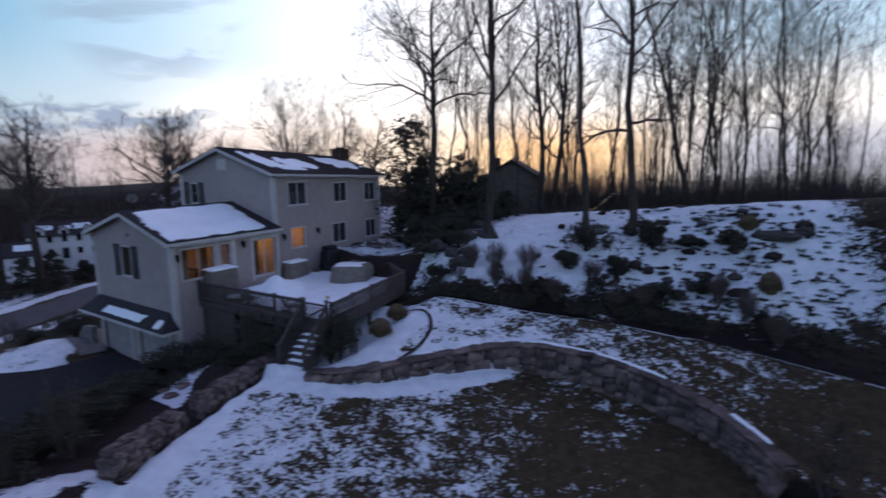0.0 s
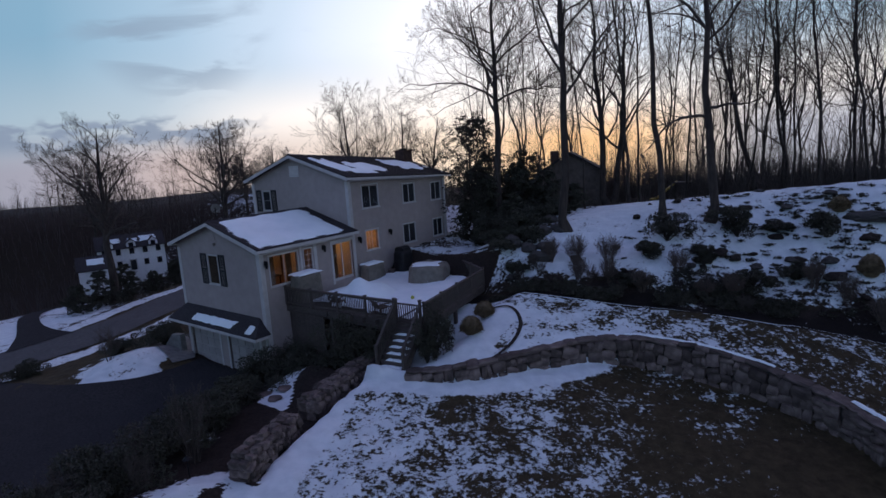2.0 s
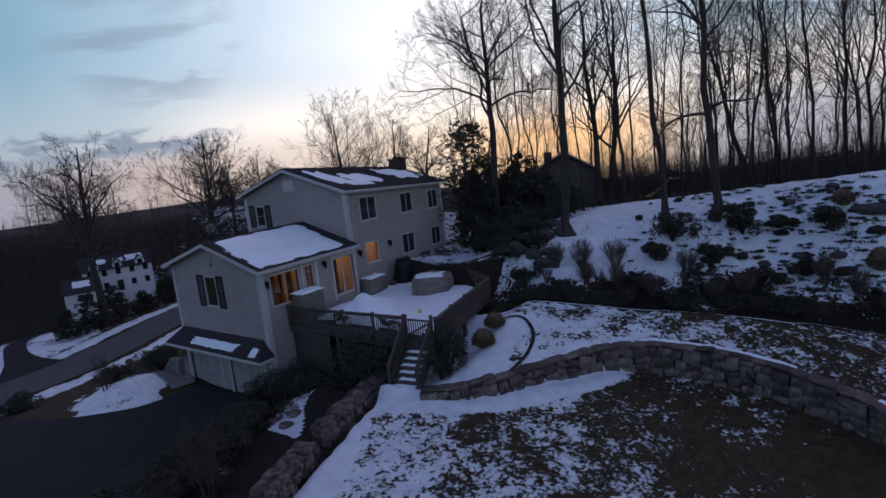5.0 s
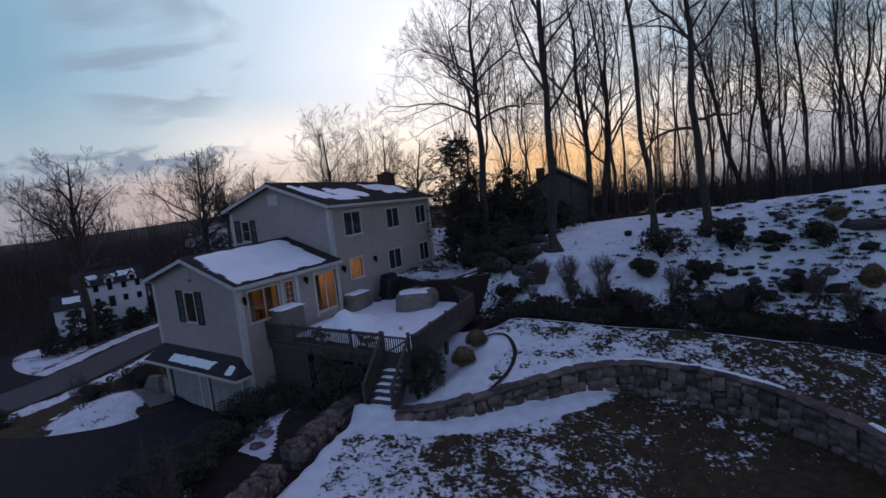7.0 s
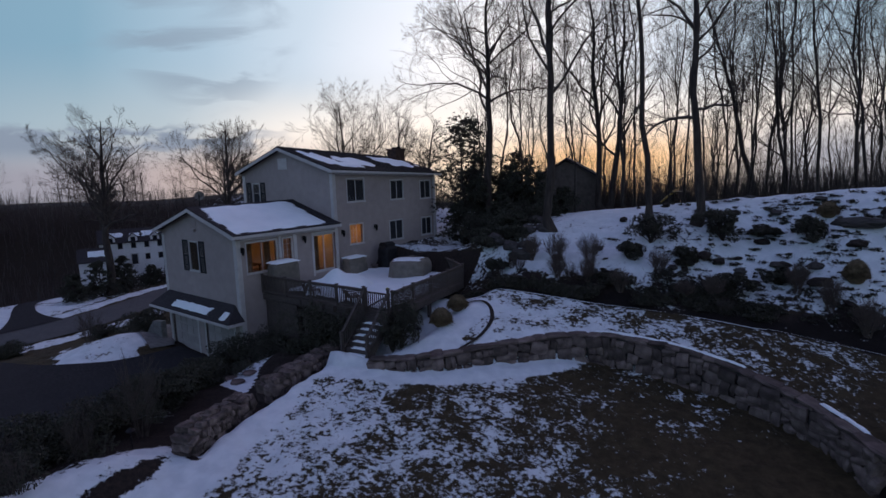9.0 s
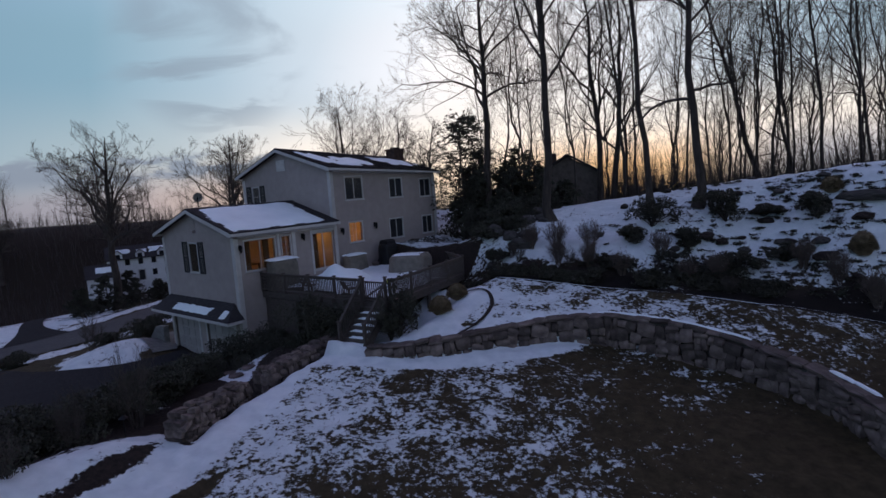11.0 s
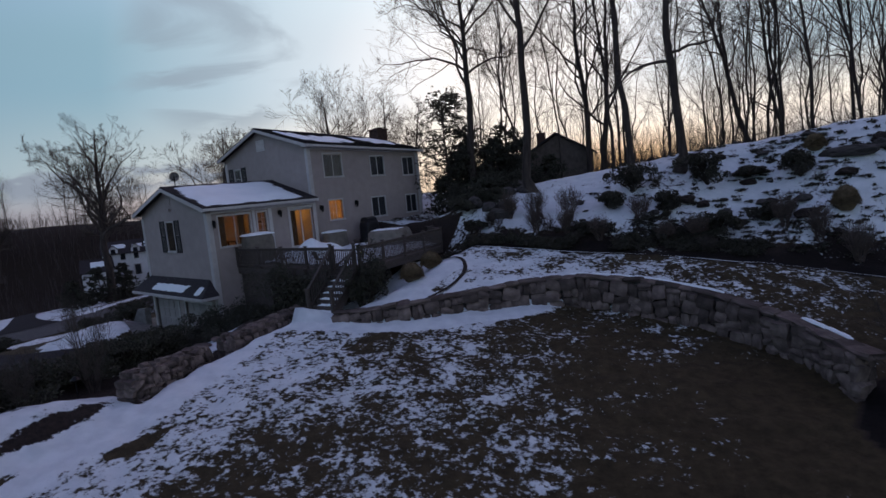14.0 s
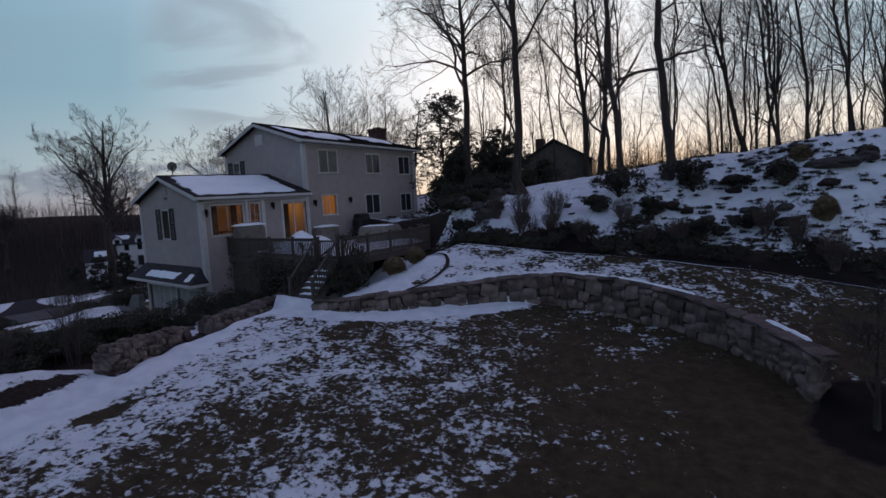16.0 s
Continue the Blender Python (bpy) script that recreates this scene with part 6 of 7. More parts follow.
# snow over the deck boards
bm = bmesh.new()
gx, gy = np.meshgrid(np.linspace(0.3, 8.6, 64), np.linspace(-4.7, 4.7, 72), indexing="ij")
verts = {}
for i in range(64):
    for j in range(72):
        x, y = gx[i, j], gy[i, j]
        s = span(y)
        rim_ = min(x - s[0] - 0.1, s[1] - x - 0.12, (y + 4.75) * 0.9, 4.8 - y) if s else -1
        rim_ += 0.14 * float(noise2(np.array(x), np.array(y), 2.6, 2.0)) - 0.22 - 0.5 * max(0.0, 0.8 - (y + 4.75))
        if rim_ > 0:
            verts[i, j] = bm.verts.new((x, y, FLOOR + 0.008 + 0.16 * min(1.0, rim_ * 4) ** 0.5 * (1 + 0.25 * float(noise2(np.array(x), np.array(y), 1.7, 5.0)))))
for (i, j) in list(verts):
    q = [(i, j), (i + 1, j), (i + 1, j + 1), (i, j + 1)]
    if all(k in verts for k in q):
        bm.faces.new([verts[k] for k in q]).smooth = True
tagged(part("deck_snow", bm, M["snow"]), "deep smooth snow covering the deck boards", "snow", "snow lying about")
mound = drift("snow_mound", 3.3, 2.5, 0.95, "peaked snow mound over furniture on the deck", seed=3, peak=0.92)
mound.matrix_basis = pose(2.9, -2.3, FLOOR + 0.1, 0, 0, 12)

M["tarp"] = material("beige_furniture_cover", [(0.13, 0.118, 0.1), (0.19, 0.172, 0.145)], 0.8, 4.0, bump=0.3, bump_scale=9)
M["tarp_dark"] = material("black_grill_cover", [(0.008, 0.008, 0.009), (0.018, 0.018, 0.02)], 0.55, 5.0, bump=0.3, bump_scale=9)


def covered(name, sx, sy, sz, mat, label, category, seed, flare=0.06, top_crown=0.05, p=0.22):
    """A fabric cover drawn over a piece of furniture: rounded top, folds that open towards the hem."""
    rng = np.random.default_rng(seed)
    thing = new(name)
    bm = bmesh.new()
    n, rows = 40, 9
    ph = rng.uniform(0, 6.28, 3)
    rings = []
    for k in range(rows):
        f = k / (rows - 1)
        ring = []
        for j in range(n):
            a = 2 * math.pi * j / n
            cx, cy = math.copysign(abs(math.cos(a)) ** (2 * p), math.cos(a)), math.copysign(abs(math.sin(a)) ** (2 * p), math.sin(a))
            w = 1 + (1 - f) * (flare + 0.045 * math.sin(7 * a + ph[0]) + 0.03 * math.sin(13 * a + ph[1]))
            r = w * (1 - 0.10 * max(0, (f - 0.85) / 0.15) ** 2)
            ring.append(bm.verts.new((cx * sx / 2 * r, cy * sy / 2 * r, sz * f)))
        rings.append(ring)
    for a, b in zip(rings, rings[1:]):
        for j in range(n):
            bm.faces.new((a[j], a[(j + 1) % n], b[(j + 1) % n], b[j])).smooth = True
    c = bm.verts.new((0, 0, sz + top_crown))
    for j in range(n):
        bm.faces.new((rings[-1][j], rings[-1][(j + 1) % n], c)).smooth = True
    part("cover", bm, M[mat], thing)
    return tagged(thing, label, category, "covered deck furniture")


def on_deck(ob, x, y, turn=0):
    ob.matrix_basis = pose(x, y, FLOOR + 0.01, 0, 0, turn)
    return ob


on_deck(covered("covered_cabinet", 0.85, 1.5, 1.45, "tarp", "tall beige covered cabinet with snow on top", "furniture", 1), 0.75, -4.05)
drift("cover_snow", 0.85, 1.45, 0.12, "snow lying on a furniture cover", seed=4).location = (0.75, -4.05, FLOOR + 1.47)
on_deck(covered("covered_bench", 0.8, 1.35, 1.0, "tarp", "low beige covered bench with snow on top", "furniture", 2), 0.65, 0.75)
drift("cover_snow", 0.78, 1.25, 0.1, "snow lying on a furniture cover", seed=5).location = (0.65, 0.75, FLOOR + 1.02)
grill = on_deck(covered("grill", 0.85, 1.0, 1.35, "tarp_dark", "barbecue grill under a black cover", "grill", 3, 0.03, 0.12), 0.95, 3.1)
part("hood", prism(bmesh.new(), [(-0.36, 1.3), (0.36, 1.3), (0.3, 1.52), (0.1, 1.62), (-0.2, 1.6), (-0.34, 1.48)], -0.34, 0.34), M["tarp_dark"], grill)
table = on_deck(covered("covered_table", 2.0, 2.2, 0.95, "tarp", "round table and chairs under a beige cover", "table", 4, 0.1, 0.03, 0.36), 3.75, 1.95, 30)
for a in (20, 95):
    bm = bmesh.new()
    bmesh.ops.create_uvsphere(bm, u_segments=12, v_segments=8, radius=0.4)
    for v in bm.verts:
        v.co.z = max(v.co.z * 1.3, -0.45) + 0.5
        v.co.x *= 0.8
    ob = part("chair_bulge", bm, M["tarp"], table)
    ob.matrix_local = pose(0.95 * math.cos(radians(a)), 1.05 * math.sin(radians(a)), 0, 0, 0, a)
drift("cover_snow", 1.5, 1.3, 0.05, "snow lying on the round table cover", seed=6).matrix_basis = pose(3.7, 1.9, FLOOR + 0.965, 0, 0, 30)
pot = new("planter")
bm = bmesh.new()
bmesh.ops.create_cone(bm, cap_ends=True, segments=16, radius1=0.14, radius2=0.19, depth=0.34, matrix=Matrix.Translation((0, 0, 0.17)))
part("pot", bm, M["stone"], pot)
bm = bmesh.new()
bmesh.ops.create_cone(bm, cap_ends=True, segments=16, radius1=0.215, radius2=0.215, depth=0.05, matrix=Matrix.Translation((0, 0, 0.35)))
part("rim", bm, M["stone"], pot)
on_deck(tagged(pot, "small pale stone planter beside the grill", "planter"), 0.75, 2.2)
bm = bmesh.new()
bmesh.ops.create_icosphere(bm, subdivisions=2, radius=0.09)
M["ball"] = material("yellow_ball", [(0.35, 0.38, 0.06), (0.45, 0.48, 0.1)], 0.7, 9.0, bump=0.1)
tagged(part("ball", bm, M["ball"]), "small yellow-green ball lying on the snow", "ball").location = (5.9, -1.9, FLOOR + 0.24)


def deck_chair(x, y, turn):
    """A low dark lounge chair, its slatted back tilted."""
    c = empty("deck_chair", "dark slatted deck chair half in snow", "chair", x, y, FLOOR, "deck chairs")
    c.rotation_euler = (0, 0, radians(turn))
    for k in range(5):
        part("seat_slat", boxes((-0.28, 0.28, -0.3 + 0.115 * k, -0.21 + 0.115 * k, 0.34, 0.36)), M["wood"], c)
    for k in range(5):
        part("back_slat", boxes((-0.27 + 0.115 * k, -0.19 + 0.115 * k, -0.01, 0.01, 0, 0.42)), M["wood"], c).matrix_local = pose(0, 0.27, 0.34, -24, 0, 0)
    for a in (-0.27, 0.23):
        for b in (-0.3, 0.24):
            part("leg", boxes((a, a + 0.04, b, b + 0.04, 0, 0.36)), M["wood"], c)
        part("armrest", boxes((a - 0.03, a + 0.07, -0.32, 0.34, 0.54, 0.56)), M["wood"], c)


deck_chair(3.2, -4.25, 200)
deck_chair(6.0, -4.1, 165)

# ---- stone walls ----
def rock_mesh(seed, soft=0.35):
    bm = bmesh.new()
    bmesh.ops.create_cube(bm, size=1.0)
    bmesh.ops.subdivide_edges(bm, edges=bm.edges[:], cuts=1, use_grid_fill=True)
    for v in bm.verts:
        q = v.co.copy()
        r = q.normalized() * 0.62
        v.co = q.lerp(r, soft) + 0.14 * noise.noise_vector(q * 1.7 + Vector((seed * 3.1, seed, 0)))
    me = bpy.data.meshes.new("stone")
    bm.to_mesh(me)
    bm.free()
    me.materials.append(M["stone"])
    return me


ROCKS = [rock_mesh(k, 0.24 + 0.09 * (k % 5)) for k in range(12)]


def stone_wall(curve, tops, thick, label, seed, size=0.42, face=-1, both=False):
    """A dry-laid wall: a rough core with stones of many sizes along its face, and flat capstones."""
    rng = np.random.default_rng(seed)
    d = np.r_[0, np.cumsum(np.hypot(*np.diff(curve, axis=0).T))]
    L_ = d[-1]

    def at(s):
        s = min(max(s, 0.0), L_)
        p = np.array([np.interp(s, d, curve[:, 0]), np.interp(s, d, curve[:, 1])])
        q = np.array([np.interp(min(s + 0.1, L_), d, curve[:, 0]), np.interp(min(s + 0.1, L_), d, curve[:, 1])])
        p0 = np.array([np.interp(max(s - 0.1, 0), d, curve[:, 0]), np.interp(max(s - 0.1, 0), d, curve[:, 1])])
        t = unit(q - p0)
        return p, t, float(np.interp(s / L_, *tops))

    wall = empty("stone_wall", label, "wall", group="stone walls")
    bm = bmesh.new()
    rows = []
    for s in np.linspace(0.05, L_ - 0.05, 40):
        p, t, z = at(s)
        nrm = np.array([-t[1], t[0]])
        rows.append([bm.verts.new((*(p + nrm * o), zz)) for o, zz in ((0.08, z - 2.6), (0.08, z - 0.12), (thick - 0.08, z - 0.12), (thick - 0.08, z - 2.6))])
    for a, b in zip(rows, rows[1:]):
        for k in range(3):
            bm.faces.new((a[k], a[k + 1], b[k + 1], b[k]))
    bm.faces.new(rows[0])
    bm.faces.new(rows[-1][::-1])
    part("core", bm, M["mortar"], wall)

    def lay(p, t, off, z, ln, dp, ht, tilt=0.0):
        nrm = np.array([-t[1], t[0]])
        c = p + nrm * off
        turn = math.degrees(math.atan2(t[1], t[0]))
        m = pose(c[0], c[1], z + ht / 2, rng.normal() * 5, tilt + rng.normal() * (3 if tilt else 9), turn + rng.normal() * 6) @ Matrix.Diagonal((ln, dp, ht, 1)) @ pose(0, 0, 0, 0, 0, 180 * int(rng.integers(0, 2)))
        piece("stone", ROCKS[int(rng.integers(0, 12))], wall, m)

    s = 0.0
    while s < L_:                                # capstones
        ln = rng.uniform(0.45, 0.85)
        p, t, z = at(s + ln / 2)
        if thick > 0.7:                          # a broad wall: rows of rounded stones on top
            ln = rng.uniform(0.2, 0.38)
            for o in (0.18, 0.5, 0.82):
                lay(p, t, thick * o, z - 0.16 + rng.normal() * 0.03, ln * 1.08, thick * 0.36, rng.uniform(0.16, 0.28))
        else:
            lay(p, t, thick / 2, z - 0.14, ln * 1.1, thick * rng.uniform(0.95, 1.1), rng.uniform(0.13, 0.19), -math.degrees(math.atan((at(s + ln)[2] - at(s)[2]) / ln)) + 0.01)
        s += ln
    sides = ((0.1, 1),) + (((thick - 0.1, 1),) if both else ())
    for off, _ in sides:
        s = 0.0
        while s < L_:                            # columns of uneven stones down to the ground
            ln = size * rng.uniform(0.7, 1.35)
            p, t, z = at(s + ln / 2)
            nrm = np.array([-t[1], t[0]])
            g = ground_at(*(p - nrm * 0.3)) if off < thick / 2 else ground_at(*(p + nrm * (thick + 0.3)))
            zz = z - 0.08 - rng.uniform(0, 0.12)
            while zz > g - 0.05:
                ht = size * rng.uniform(0.35, 1.05)
                if rng.random() < 0.4 and ln > size * 0.8:
                    f = rng.uniform(0.35, 0.65)
                    for a, b in ((0, f), (f, 1)):
                        p2, t2, _z = at(s + ln * (a + b) / 2)
                        lay(p2, t2, off + rng.uniform(-0.03, 0.03), zz - ht, ln * (b - a) * 1.05, rng.uniform(0.3, 0.42), ht * 1.05)
                else:
                    lay(p + t * rng.normal() * 0.06, t, off + rng.uniform(-0.04, 0.03), zz - ht, ln * 1.05, rng.uniform(0.3, 0.45), ht * 1.05)
                zz -= ht
            s += ln
    for s0 in (0.05, L_ - 0.05):                 # ends
        p, t, z = at(s0)
        nrm = np.array([-t[1], t[0]])
        zz = z - 0.12
        g = ground_at(*p) - 0.4
        while zz > g:
            ht = size * rng.uniform(0.5, 0.9)
            for o in (thick * 0.3, thick * 0.72):
                piece("stone", ROCKS[int(rng.integers(0, 12))], wall, pose(*(p + nrm * o), zz - ht / 2, 0, 0, math.degrees(math.atan2(t[1], t[0]))) @ Matrix.Diagonal((0.3, thick * 0.45, ht * 1.05, 1)))
            zz -= ht
    return wall


stone_wall(WALL, WALL_TOP, 0.5, "curved dry stone retaining wall along the lawn", 1, 0.5)
stone_wall(spline([(9.15, -13.3), (8.6, -12.0), (8.0, -10.6)]), ([0, 1], [-2.28, -2.35]), 0.75, "short thick field-stone wall above the drive", 2, 0.27, both=True)
stone_wall(spline([(7.6, -9.5), (7.35, -8.1), (7.0, -5.6)]), ([0, 1], [-2.36, -2.05]), 0.85, "low boulder wall beside the garden path", 3, 0.4, both=True)


# thin snow left along the back of the curved wall's top
along = np.r_[0, np.cumsum(np.hypot(*np.diff(WALL, axis=0).T))]
for k, s in enumerate((0.5, 0.54, 0.58, 0.62, 0.66, 0.7, 0.74, 0.9, 0.94)):
    d = s * along[-1]
    x, y = np.interp(d, along, WALL[:, 0]), np.interp(d, along, WALL[:, 1])
    x1, y1 = np.interp(d + 0.3, along, WALL[:, 0]), np.interp(d + 0.3, along, WALL[:, 1])
    a = math.atan2(y1 - y, x1 - x)
    slope = np.interp((d + 0.3) / along[-1], *WALL_TOP) - np.interp(d / along[-1], *WALL_TOP)
    ob = drift("wall_snow", 0.75 + 0.1 * (k % 3), 0.16 + 0.04 * (k % 2), 0.05, "thin strip of snow along the wall top", seed=20 + k)
    ob.matrix_basis = pose(x - 0.4 * math.sin(a), y + 0.4 * math.cos(a), float(np.interp(s, *WALL_TOP)) + 0.015, 0, -math.degrees(math.atan(slope / 0.3)), math.degrees(a))


def boulder(x, y, sx, sy, sz, turn, label, seed, mat="stone"):
    bm = bmesh.new()
    bmesh.ops.create_icosphere(bm, subdivisions=3, radius=0.5)
    for v in bm.verts:
        q = v.co.normalized()
        v.co = q * (0.5 + 0.16 * noise.noise(q * 1.6 + Vector((seed, 2 * seed, 0))) + 0.05 * noise.noise(q * 5 + Vector((seed, 0, 0))))
        v.co.z = max(v.co.z, -0.3)
    ob = tagged(part("boulder", bm, M[mat]), label, "rock", "boulders")
    ob.matrix_basis = pose(x, y, ground_at(x, y) + 0.12 * sz, 0, 0, turn) @ Matrix.Diagonal((sx, sy, sz, 1))
    return ob


for k, (x, y, sx, sy, sz) in enumerate(((23.2, 11.2, 2.2, 1.2, 0.8), (21.4, 13.0, 1.3, 0.7, 0.35), (18.0, 14.2, 1.2, 0.7, 0.3), (19.6, 12.4, 1.6, 0.7, 0.4), (8.3, 3.3, 1.2, 0.6, 0.5), (9.2, 4.0, 1.0, 0.5, 0.45),
                                         (24.3, 12.0, 1.8, 1.0, 0.7), (16.4, 6.6, 0.9, 0.6, 0.4), (12.6, 6.9, 0.8, 0.5, 0.35), (20.3, 9.2, 1.5, 0.8, 0.4), (18.9, 8.4, 1.2, 0.7, 0.4), (21.8, 9.0, 1.6, 0.8, 0.5), (3.6, -11.2, 0.8, 0.6, 0.6), (1.0, -8.2, 0.9, 0.7, 0.6), (1.6, -7.6, 0.8, 0.6, 0.5), (0.6, -9.3, 0.9, 0.6, 0.5))):
    boulder(x, y, sx * (1.0 if sx > 2 else 0.5), sy * 0.8, sz * 0.75, 37 * k, "grey weathered boulder half under snow", k + 1, "mortar")
rng = np.random.default_rng(21)
for k in range(22):                              # ledge rocks on the slope beside the deck
    x, y = rng.uniform(4.5, 9.6), rng.uniform(3.0, 9.0)
    if y < 6.2 - 0.35 * x + 1.0 or y < 3.3 and x < 8.0:
        continue
    s = rng.uniform(0.5, 1.0)
    boulder(x, y, s * 1.5, s * 0.8, s * 0.75, rng.uniform(-30, 30), "dark ledge rock on the slope beside the deck", 100 + k, "mortar")
rng = np.random.default_rng(12)
for k in range(60):
    x, y = rng.uniform(11, 25), rng.uniform(4, 13)
    d_, _ = side(BED, np.array(x), np.array(y))
    if k % 2 or d_ < 1.2 or (x < 16 and rng.random() < 0.55):
        continue
    s = rng.uniform(0.3, 0.8)
    boulder(x, y, s * 1.3, s * 0.8, s * 0.6, rng.uniform(0, 360), "dark low stone poking through the snow", 30 + k, "mulch")
for x, y in ((4.6, -9.2), (4.2, -8.4), (3.6, -8.9)):
    bm = bmesh.new()
    bmesh.ops.create_cone(bm, cap_ends=True, segments=11, radius1=0.3, radius2=0.27, depth=0.07)
    for v in bm.verts:
        v.co.x *= 1 + 0.2 * math.sin(3 * math.atan2(v.co.y, v.co.x) + x)
    ob = tagged(part("stepping_stone", bm, M["stone"]), "flat grey stepping stone in the snow", "stone", "stepping stones")
    ob.location = (x, y, ground_at(x, y) + 0.06)

# edging of the beds, a strip of dark turf cut round them
kerb = ribbon("bed_edging", [(11.5, -3.9), (11.6, -2.4), (11.2, -1.0), (10.3, -0.1), (9.4, -0.3)], [(11.62, -3.9), (11.74, -2.35), (11.34, -0.9), (10.38, 0.03), (9.36, -0.15)], 0.05, M["mulch"], 30, 3)
tagged(kerb, "dark curved edging round the shrub bed", "edging", kind="structure")
lip = ribbon("bed_border", [(x, y) for x, y in BED[6:62:6]], [(x, y - 0.03 - 0.02 * math.sin(3.1 * x)) for x, y in BED[6:62:6]], 0.035, M["snow"], 60, 3)
tagged(lip, "thin line of snow along the bed edge", "edging", kind="structure")


def path_light(x, y):
    p = empty("path_light", "small black garden path light", "lamp", x, y, ground_at(x, y), "path lights")
    bm = bmesh.new()
    bmesh.ops.create_cone(bm, cap_ends=True, segments=6, radius1=0.015, radius2=0.015, depth=0.6, matrix=Matrix.Translation((0, 0, 0.3)))
    part("stake", bm, M["iron"], p)
    bm = bmesh.new()
    bmesh.ops.create_cone(bm, cap_ends=True, segments=10, radius1=0.14, radius2=0.02, depth=0.1, matrix=Matrix.Translation((0, 0, 0.62)))
    part("hood", bm, M["iron"], p)


for x, y in ((16.1, 4.9), (18.6, 6.6), (9.2, 3.0), (9.9, -4.2), (7.4, -14.3)):
    path_light(x, y)


# ---- houses farther off ----
def far_house(name, label, x, y, z, turn, length, depth, wall_h, roof_h, wall_mat, roof_mat, windows, dormers=0, door=True, storeys=2):
    h = empty(name, label, "house", x, y, z)
    h.rotation_euler = (0, 0, radians(turn))
    L_, D_ = length / 2, depth / 2
    part("wall", prism(bmesh.new(), [(-D_, -3), (D_, -3), (D_, wall_h), (0, wall_h + roof_h - 0.1), (-D_, wall_h)], -L_, L_, "x"), M[wall_mat], h)
    k = roof_h / D_
    part("roof", prism(bmesh.new(), [(0, wall_h + roof_h), (D_ + 0.4, wall_h - 0.4 * k), (D_ + 0.4, wall_h + 0.15 - 0.4 * k), (0, wall_h + roof_h + 0.16), (-D_ - 0.4, wall_h + 0.15 - 0.4 * k), (-D_ - 0.4, wall_h - 0.4 * k)], -L_ - 0.3, L_ + 0.3, "x"), M[roof_mat], h)
    for s in range(storeys):
        for j in range(windows):
            u = -L_ + (j + 0.5) * length / windows
            w = part("window", boxes((u - 0.55, u + 0.55, -D_ - 0.06, -D_ + 0.02, 0.7 + 2.7 * s, 2.15 + 2.7 * s)), M["trim"], h, "white-framed window")
            part("pane", boxes((u - 0.45, u + 0.45, -D_ - 0.07, -D_ - 0.06, 0.8 + 2.7 * s, 2.05 + 2.7 * s)), M["dark_pane"], w)
    for j in range(dormers):
        u = -L_ + (j + 0.5) * length / dormers
        dm = part("dormer", prism(bmesh.new(), [(u - 0.9, wall_h - 0.3), (u + 0.9, wall_h - 0.3), (u + 0.9, wall_h + 0.9), (u, wall_h + 1.7), (u - 0.9, wall_h + 0.9)], -D_ - 0.1, -D_ + 2.2), M[wall_mat], h)
        for sg in (-1, 1):
            part("dormer_roof", prism(bmesh.new(), [(u, wall_h + 1.72), (u + sg * 1.1, wall_h + 0.72), (u + sg * 1.1, wall_h + 0.84), (u, wall_h + 1.84)], -D_ - 0.3, -D_ + 2.4), M[roof_mat], dm)
        part("pane", boxes((u - 0.45, u + 0.45, -D_ - 0.13, -D_ - 0.1, wall_h - 0.1, wall_h + 0.95)), M["dark_pane"], dm)
    if door:
        dd = part("door", boxes((-0.55, 0.55, -D_ - 0.09, -D_, -0.1, 2.1)), M["shutter"], h, "dark front door")
        part("casing", boxes((-0.75, -0.55, -D_ - 0.11, -D_, -0.1, 2.3), (0.55, 0.75, -D_ - 0.11, -D_, -0.1, 2.3), (-0.55, 0.55, -D_ - 0.11, -D_, 2.1, 2.3)), M["trim"], dd)
    return h


M["dark_pane"] = material("dark_far_glass", [(0.012, 0.013, 0.016), (0.02, 0.021, 0.025)], 0.1, 1.0, bump=0.0, spec=0.5)
M["far_white"] = material("white_clapboard", [(0.62, 0.62, 0.63), (0.72, 0.72, 0.73)], 0.7, 3.0, bump=0.05)
M["far_brown"] = material("dark_brown_shingle_wall", [(0.075, 0.062, 0.054), (0.12, 0.1, 0.088)], 0.85, 3.0, bump=0.2)
white = far_house("house", "white colonial house with gable dormers across the road", -40.2, 5.0, -3.9, 70, 13.0, 7.5, 5.0, 2.4, "far_white", "shingle", 5, 3)
garage = far_house("garage", "white garage with a snow-patched dark roof", -38.1, 0.4, -4.1, 70, 5.5, 6.0, 2.6, 2.2, "far_white", "shingle", 1, 0, False, 1)
tagged(garage, category="garage")
for ob in (white, garage):
    ob.matrix_basis = ob.matrix_basis @ Matrix.Scale(0.48, 4)
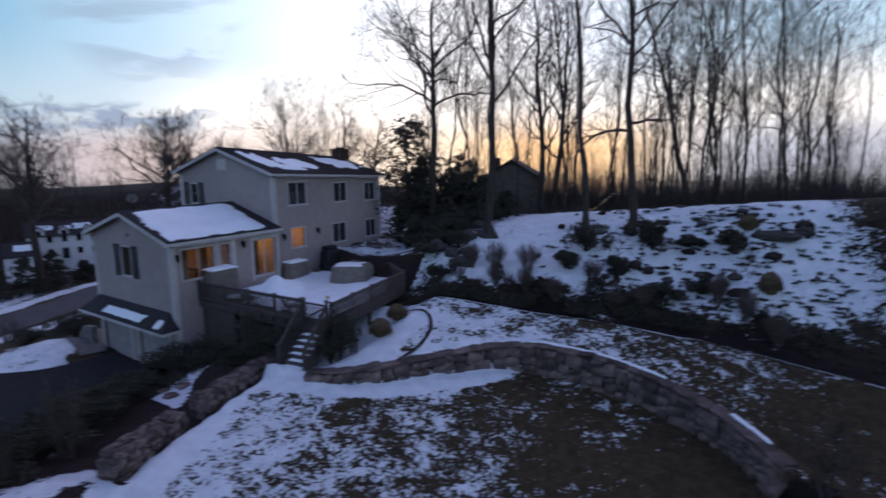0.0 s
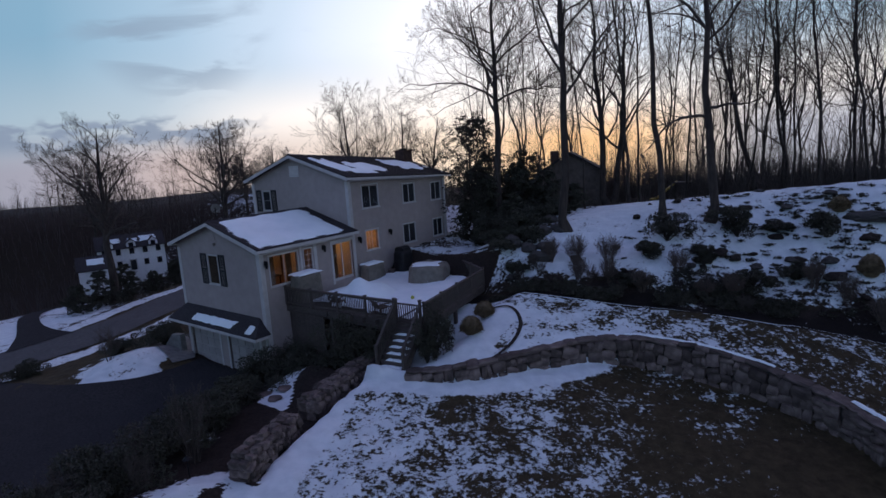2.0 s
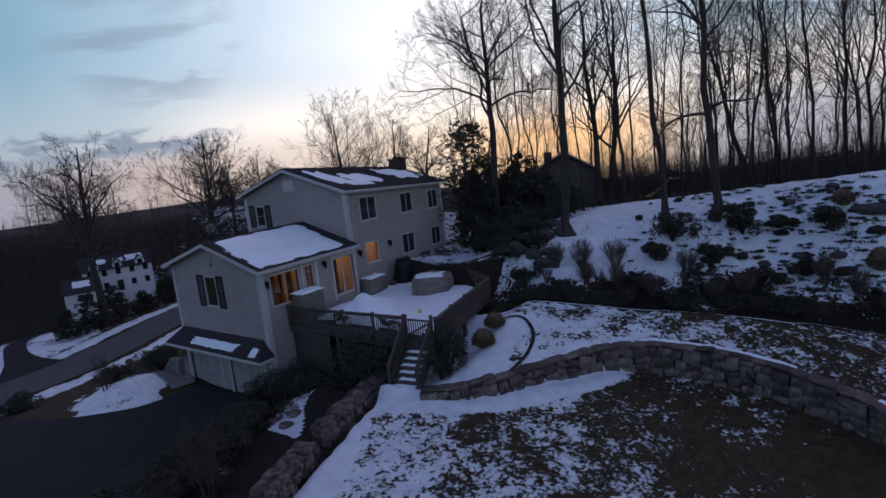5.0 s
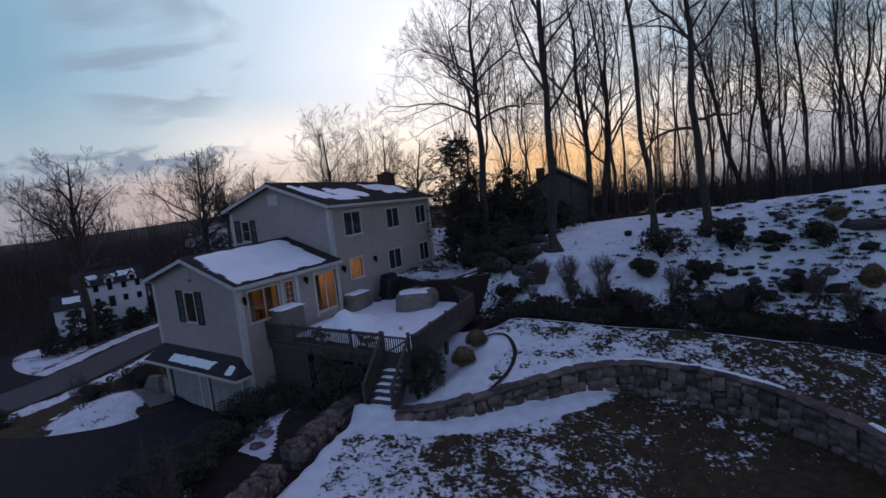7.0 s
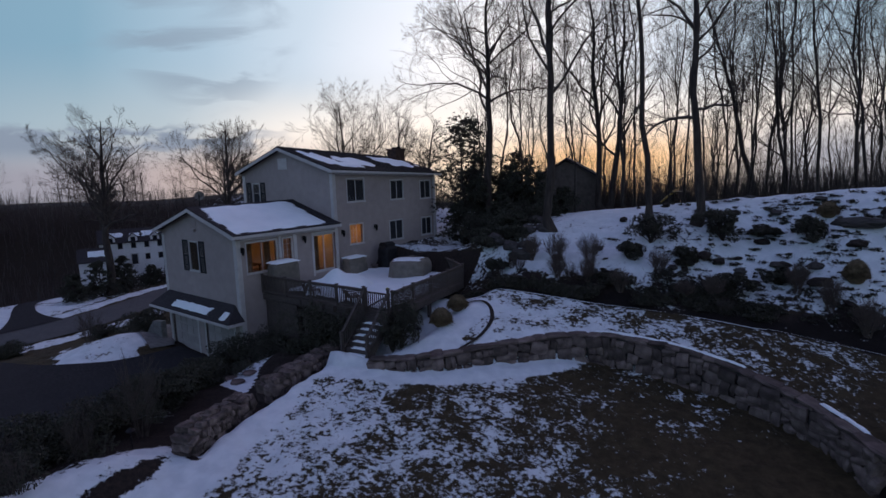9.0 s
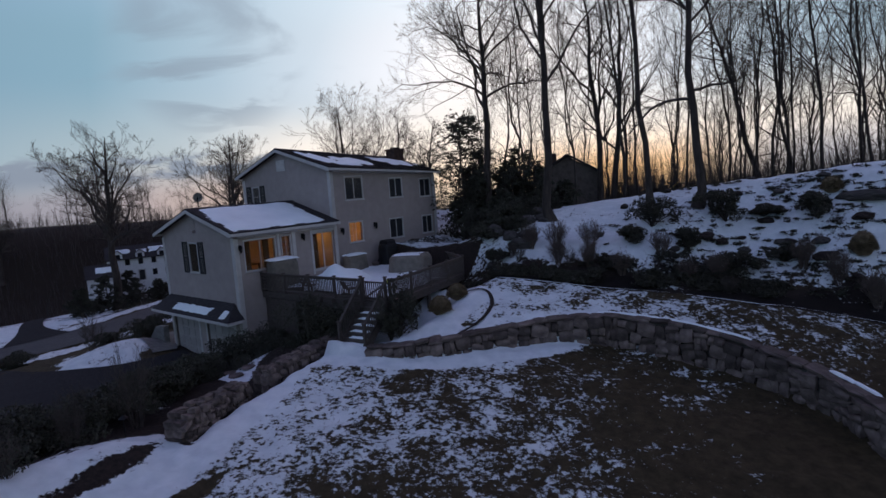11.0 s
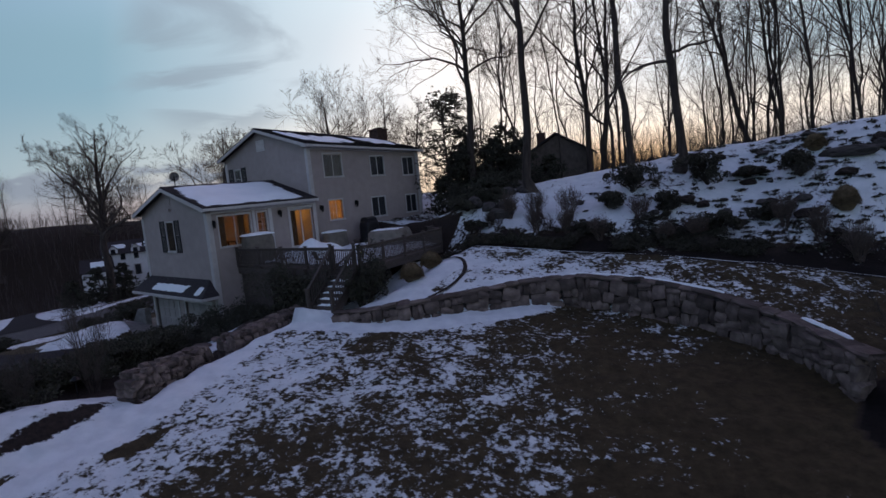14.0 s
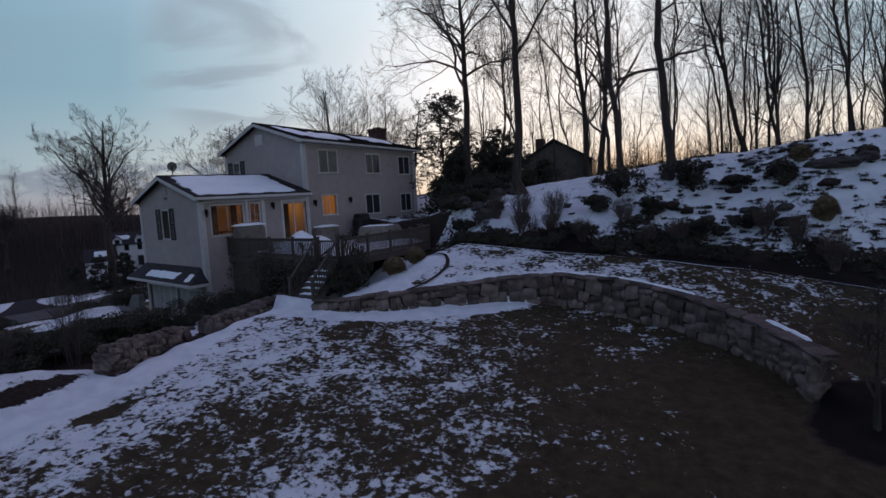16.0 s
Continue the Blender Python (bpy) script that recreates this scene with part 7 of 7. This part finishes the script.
for ox, oy, w_, l_ in ((-3.2, 0.9, 1.6, 2.6), (3.5, 0.7, 1.9, 3.2), (0.4, 1.4, 1.2, 2.0)):
    ob = drift("roof_snow", l_, w_, 0.12, "snow patch on the white house roof", group="snow on far roofs", seed=ox)
    ob.matrix_basis = white.matrix_basis @ pose(ox, -1.6 - 0.3 * oy, 7.4 - (1.6 + 0.3 * oy) * 0.64 + 0.2, 32.6, 0, 0)
ob = drift("roof_snow", 3.0, 1.8, 0.12, "snow patch on the white garage roof", group="snow on far roofs", seed=2)
ob.matrix_basis = garage.matrix_basis @ pose(0.4, -1.5, 4.8 - 1.5 * 0.733 + 0.2, 36.2, 0, 0)
brown = far_house("house", "dark brown house among the trees", 2.1, 24.0, 0.2, 114, 7.0, 5.4, 4.1, 1.6, "far_brown", "shingle", 2, 0, False, 1)
brown.matrix_basis = brown.matrix_basis @ Matrix.Scale(0.92, 4)
part("chimney", boxes((-2.9, -2.3, 1.0, 1.7, 4.4, 6.0)), M["brick"], brown)

# a child's play frame with a yellow slide, at the edge of the wood
play = empty("play_frame", "wooden play frame with a yellow slide", "playground", 10.2, 25.8, ground_at(10.2, 25.8))
M["yellow"] = material("faded_yellow_plastic", [(0.38, 0.27, 0.04), (0.5, 0.36, 0.07)], 0.5, 4.0, bump=0.05)
part("slide", prism(bmesh.new(), [(-0.4, 1.5), (-0.3, 1.55), (1.2, 0.25), (1.7, 0.2), (1.7, 0.12), (1.15, 0.14)], -0.3, 0.3), M["yellow"], play, "yellow plastic slide").matrix_local = pose(-0.2, 0, 0, 0, 0, 200)
for a in (-0.1, 1.1):
    for b in (-0.6, 0.6):
        part("post", boxes((a - 0.05, a + 0.05, b - 0.05, b + 0.05, 0, 1.5)), M["deck"], play)
part("platform", boxes((-0.15, 1.15, -0.65, 0.65, 1.4, 1.48)), M["deck"], play)

# low concrete wall at the drive's edge
wall = tagged(part("retaining_wall", prism(bmesh.new(), [(-10.4, -4.7), (-7.6, -4.7), (-7.6, -3.0), (-8.6, -3.1)], -6.75, -6.45), M["concrete"]), "low sloping concrete wall beside the garage", "wall")
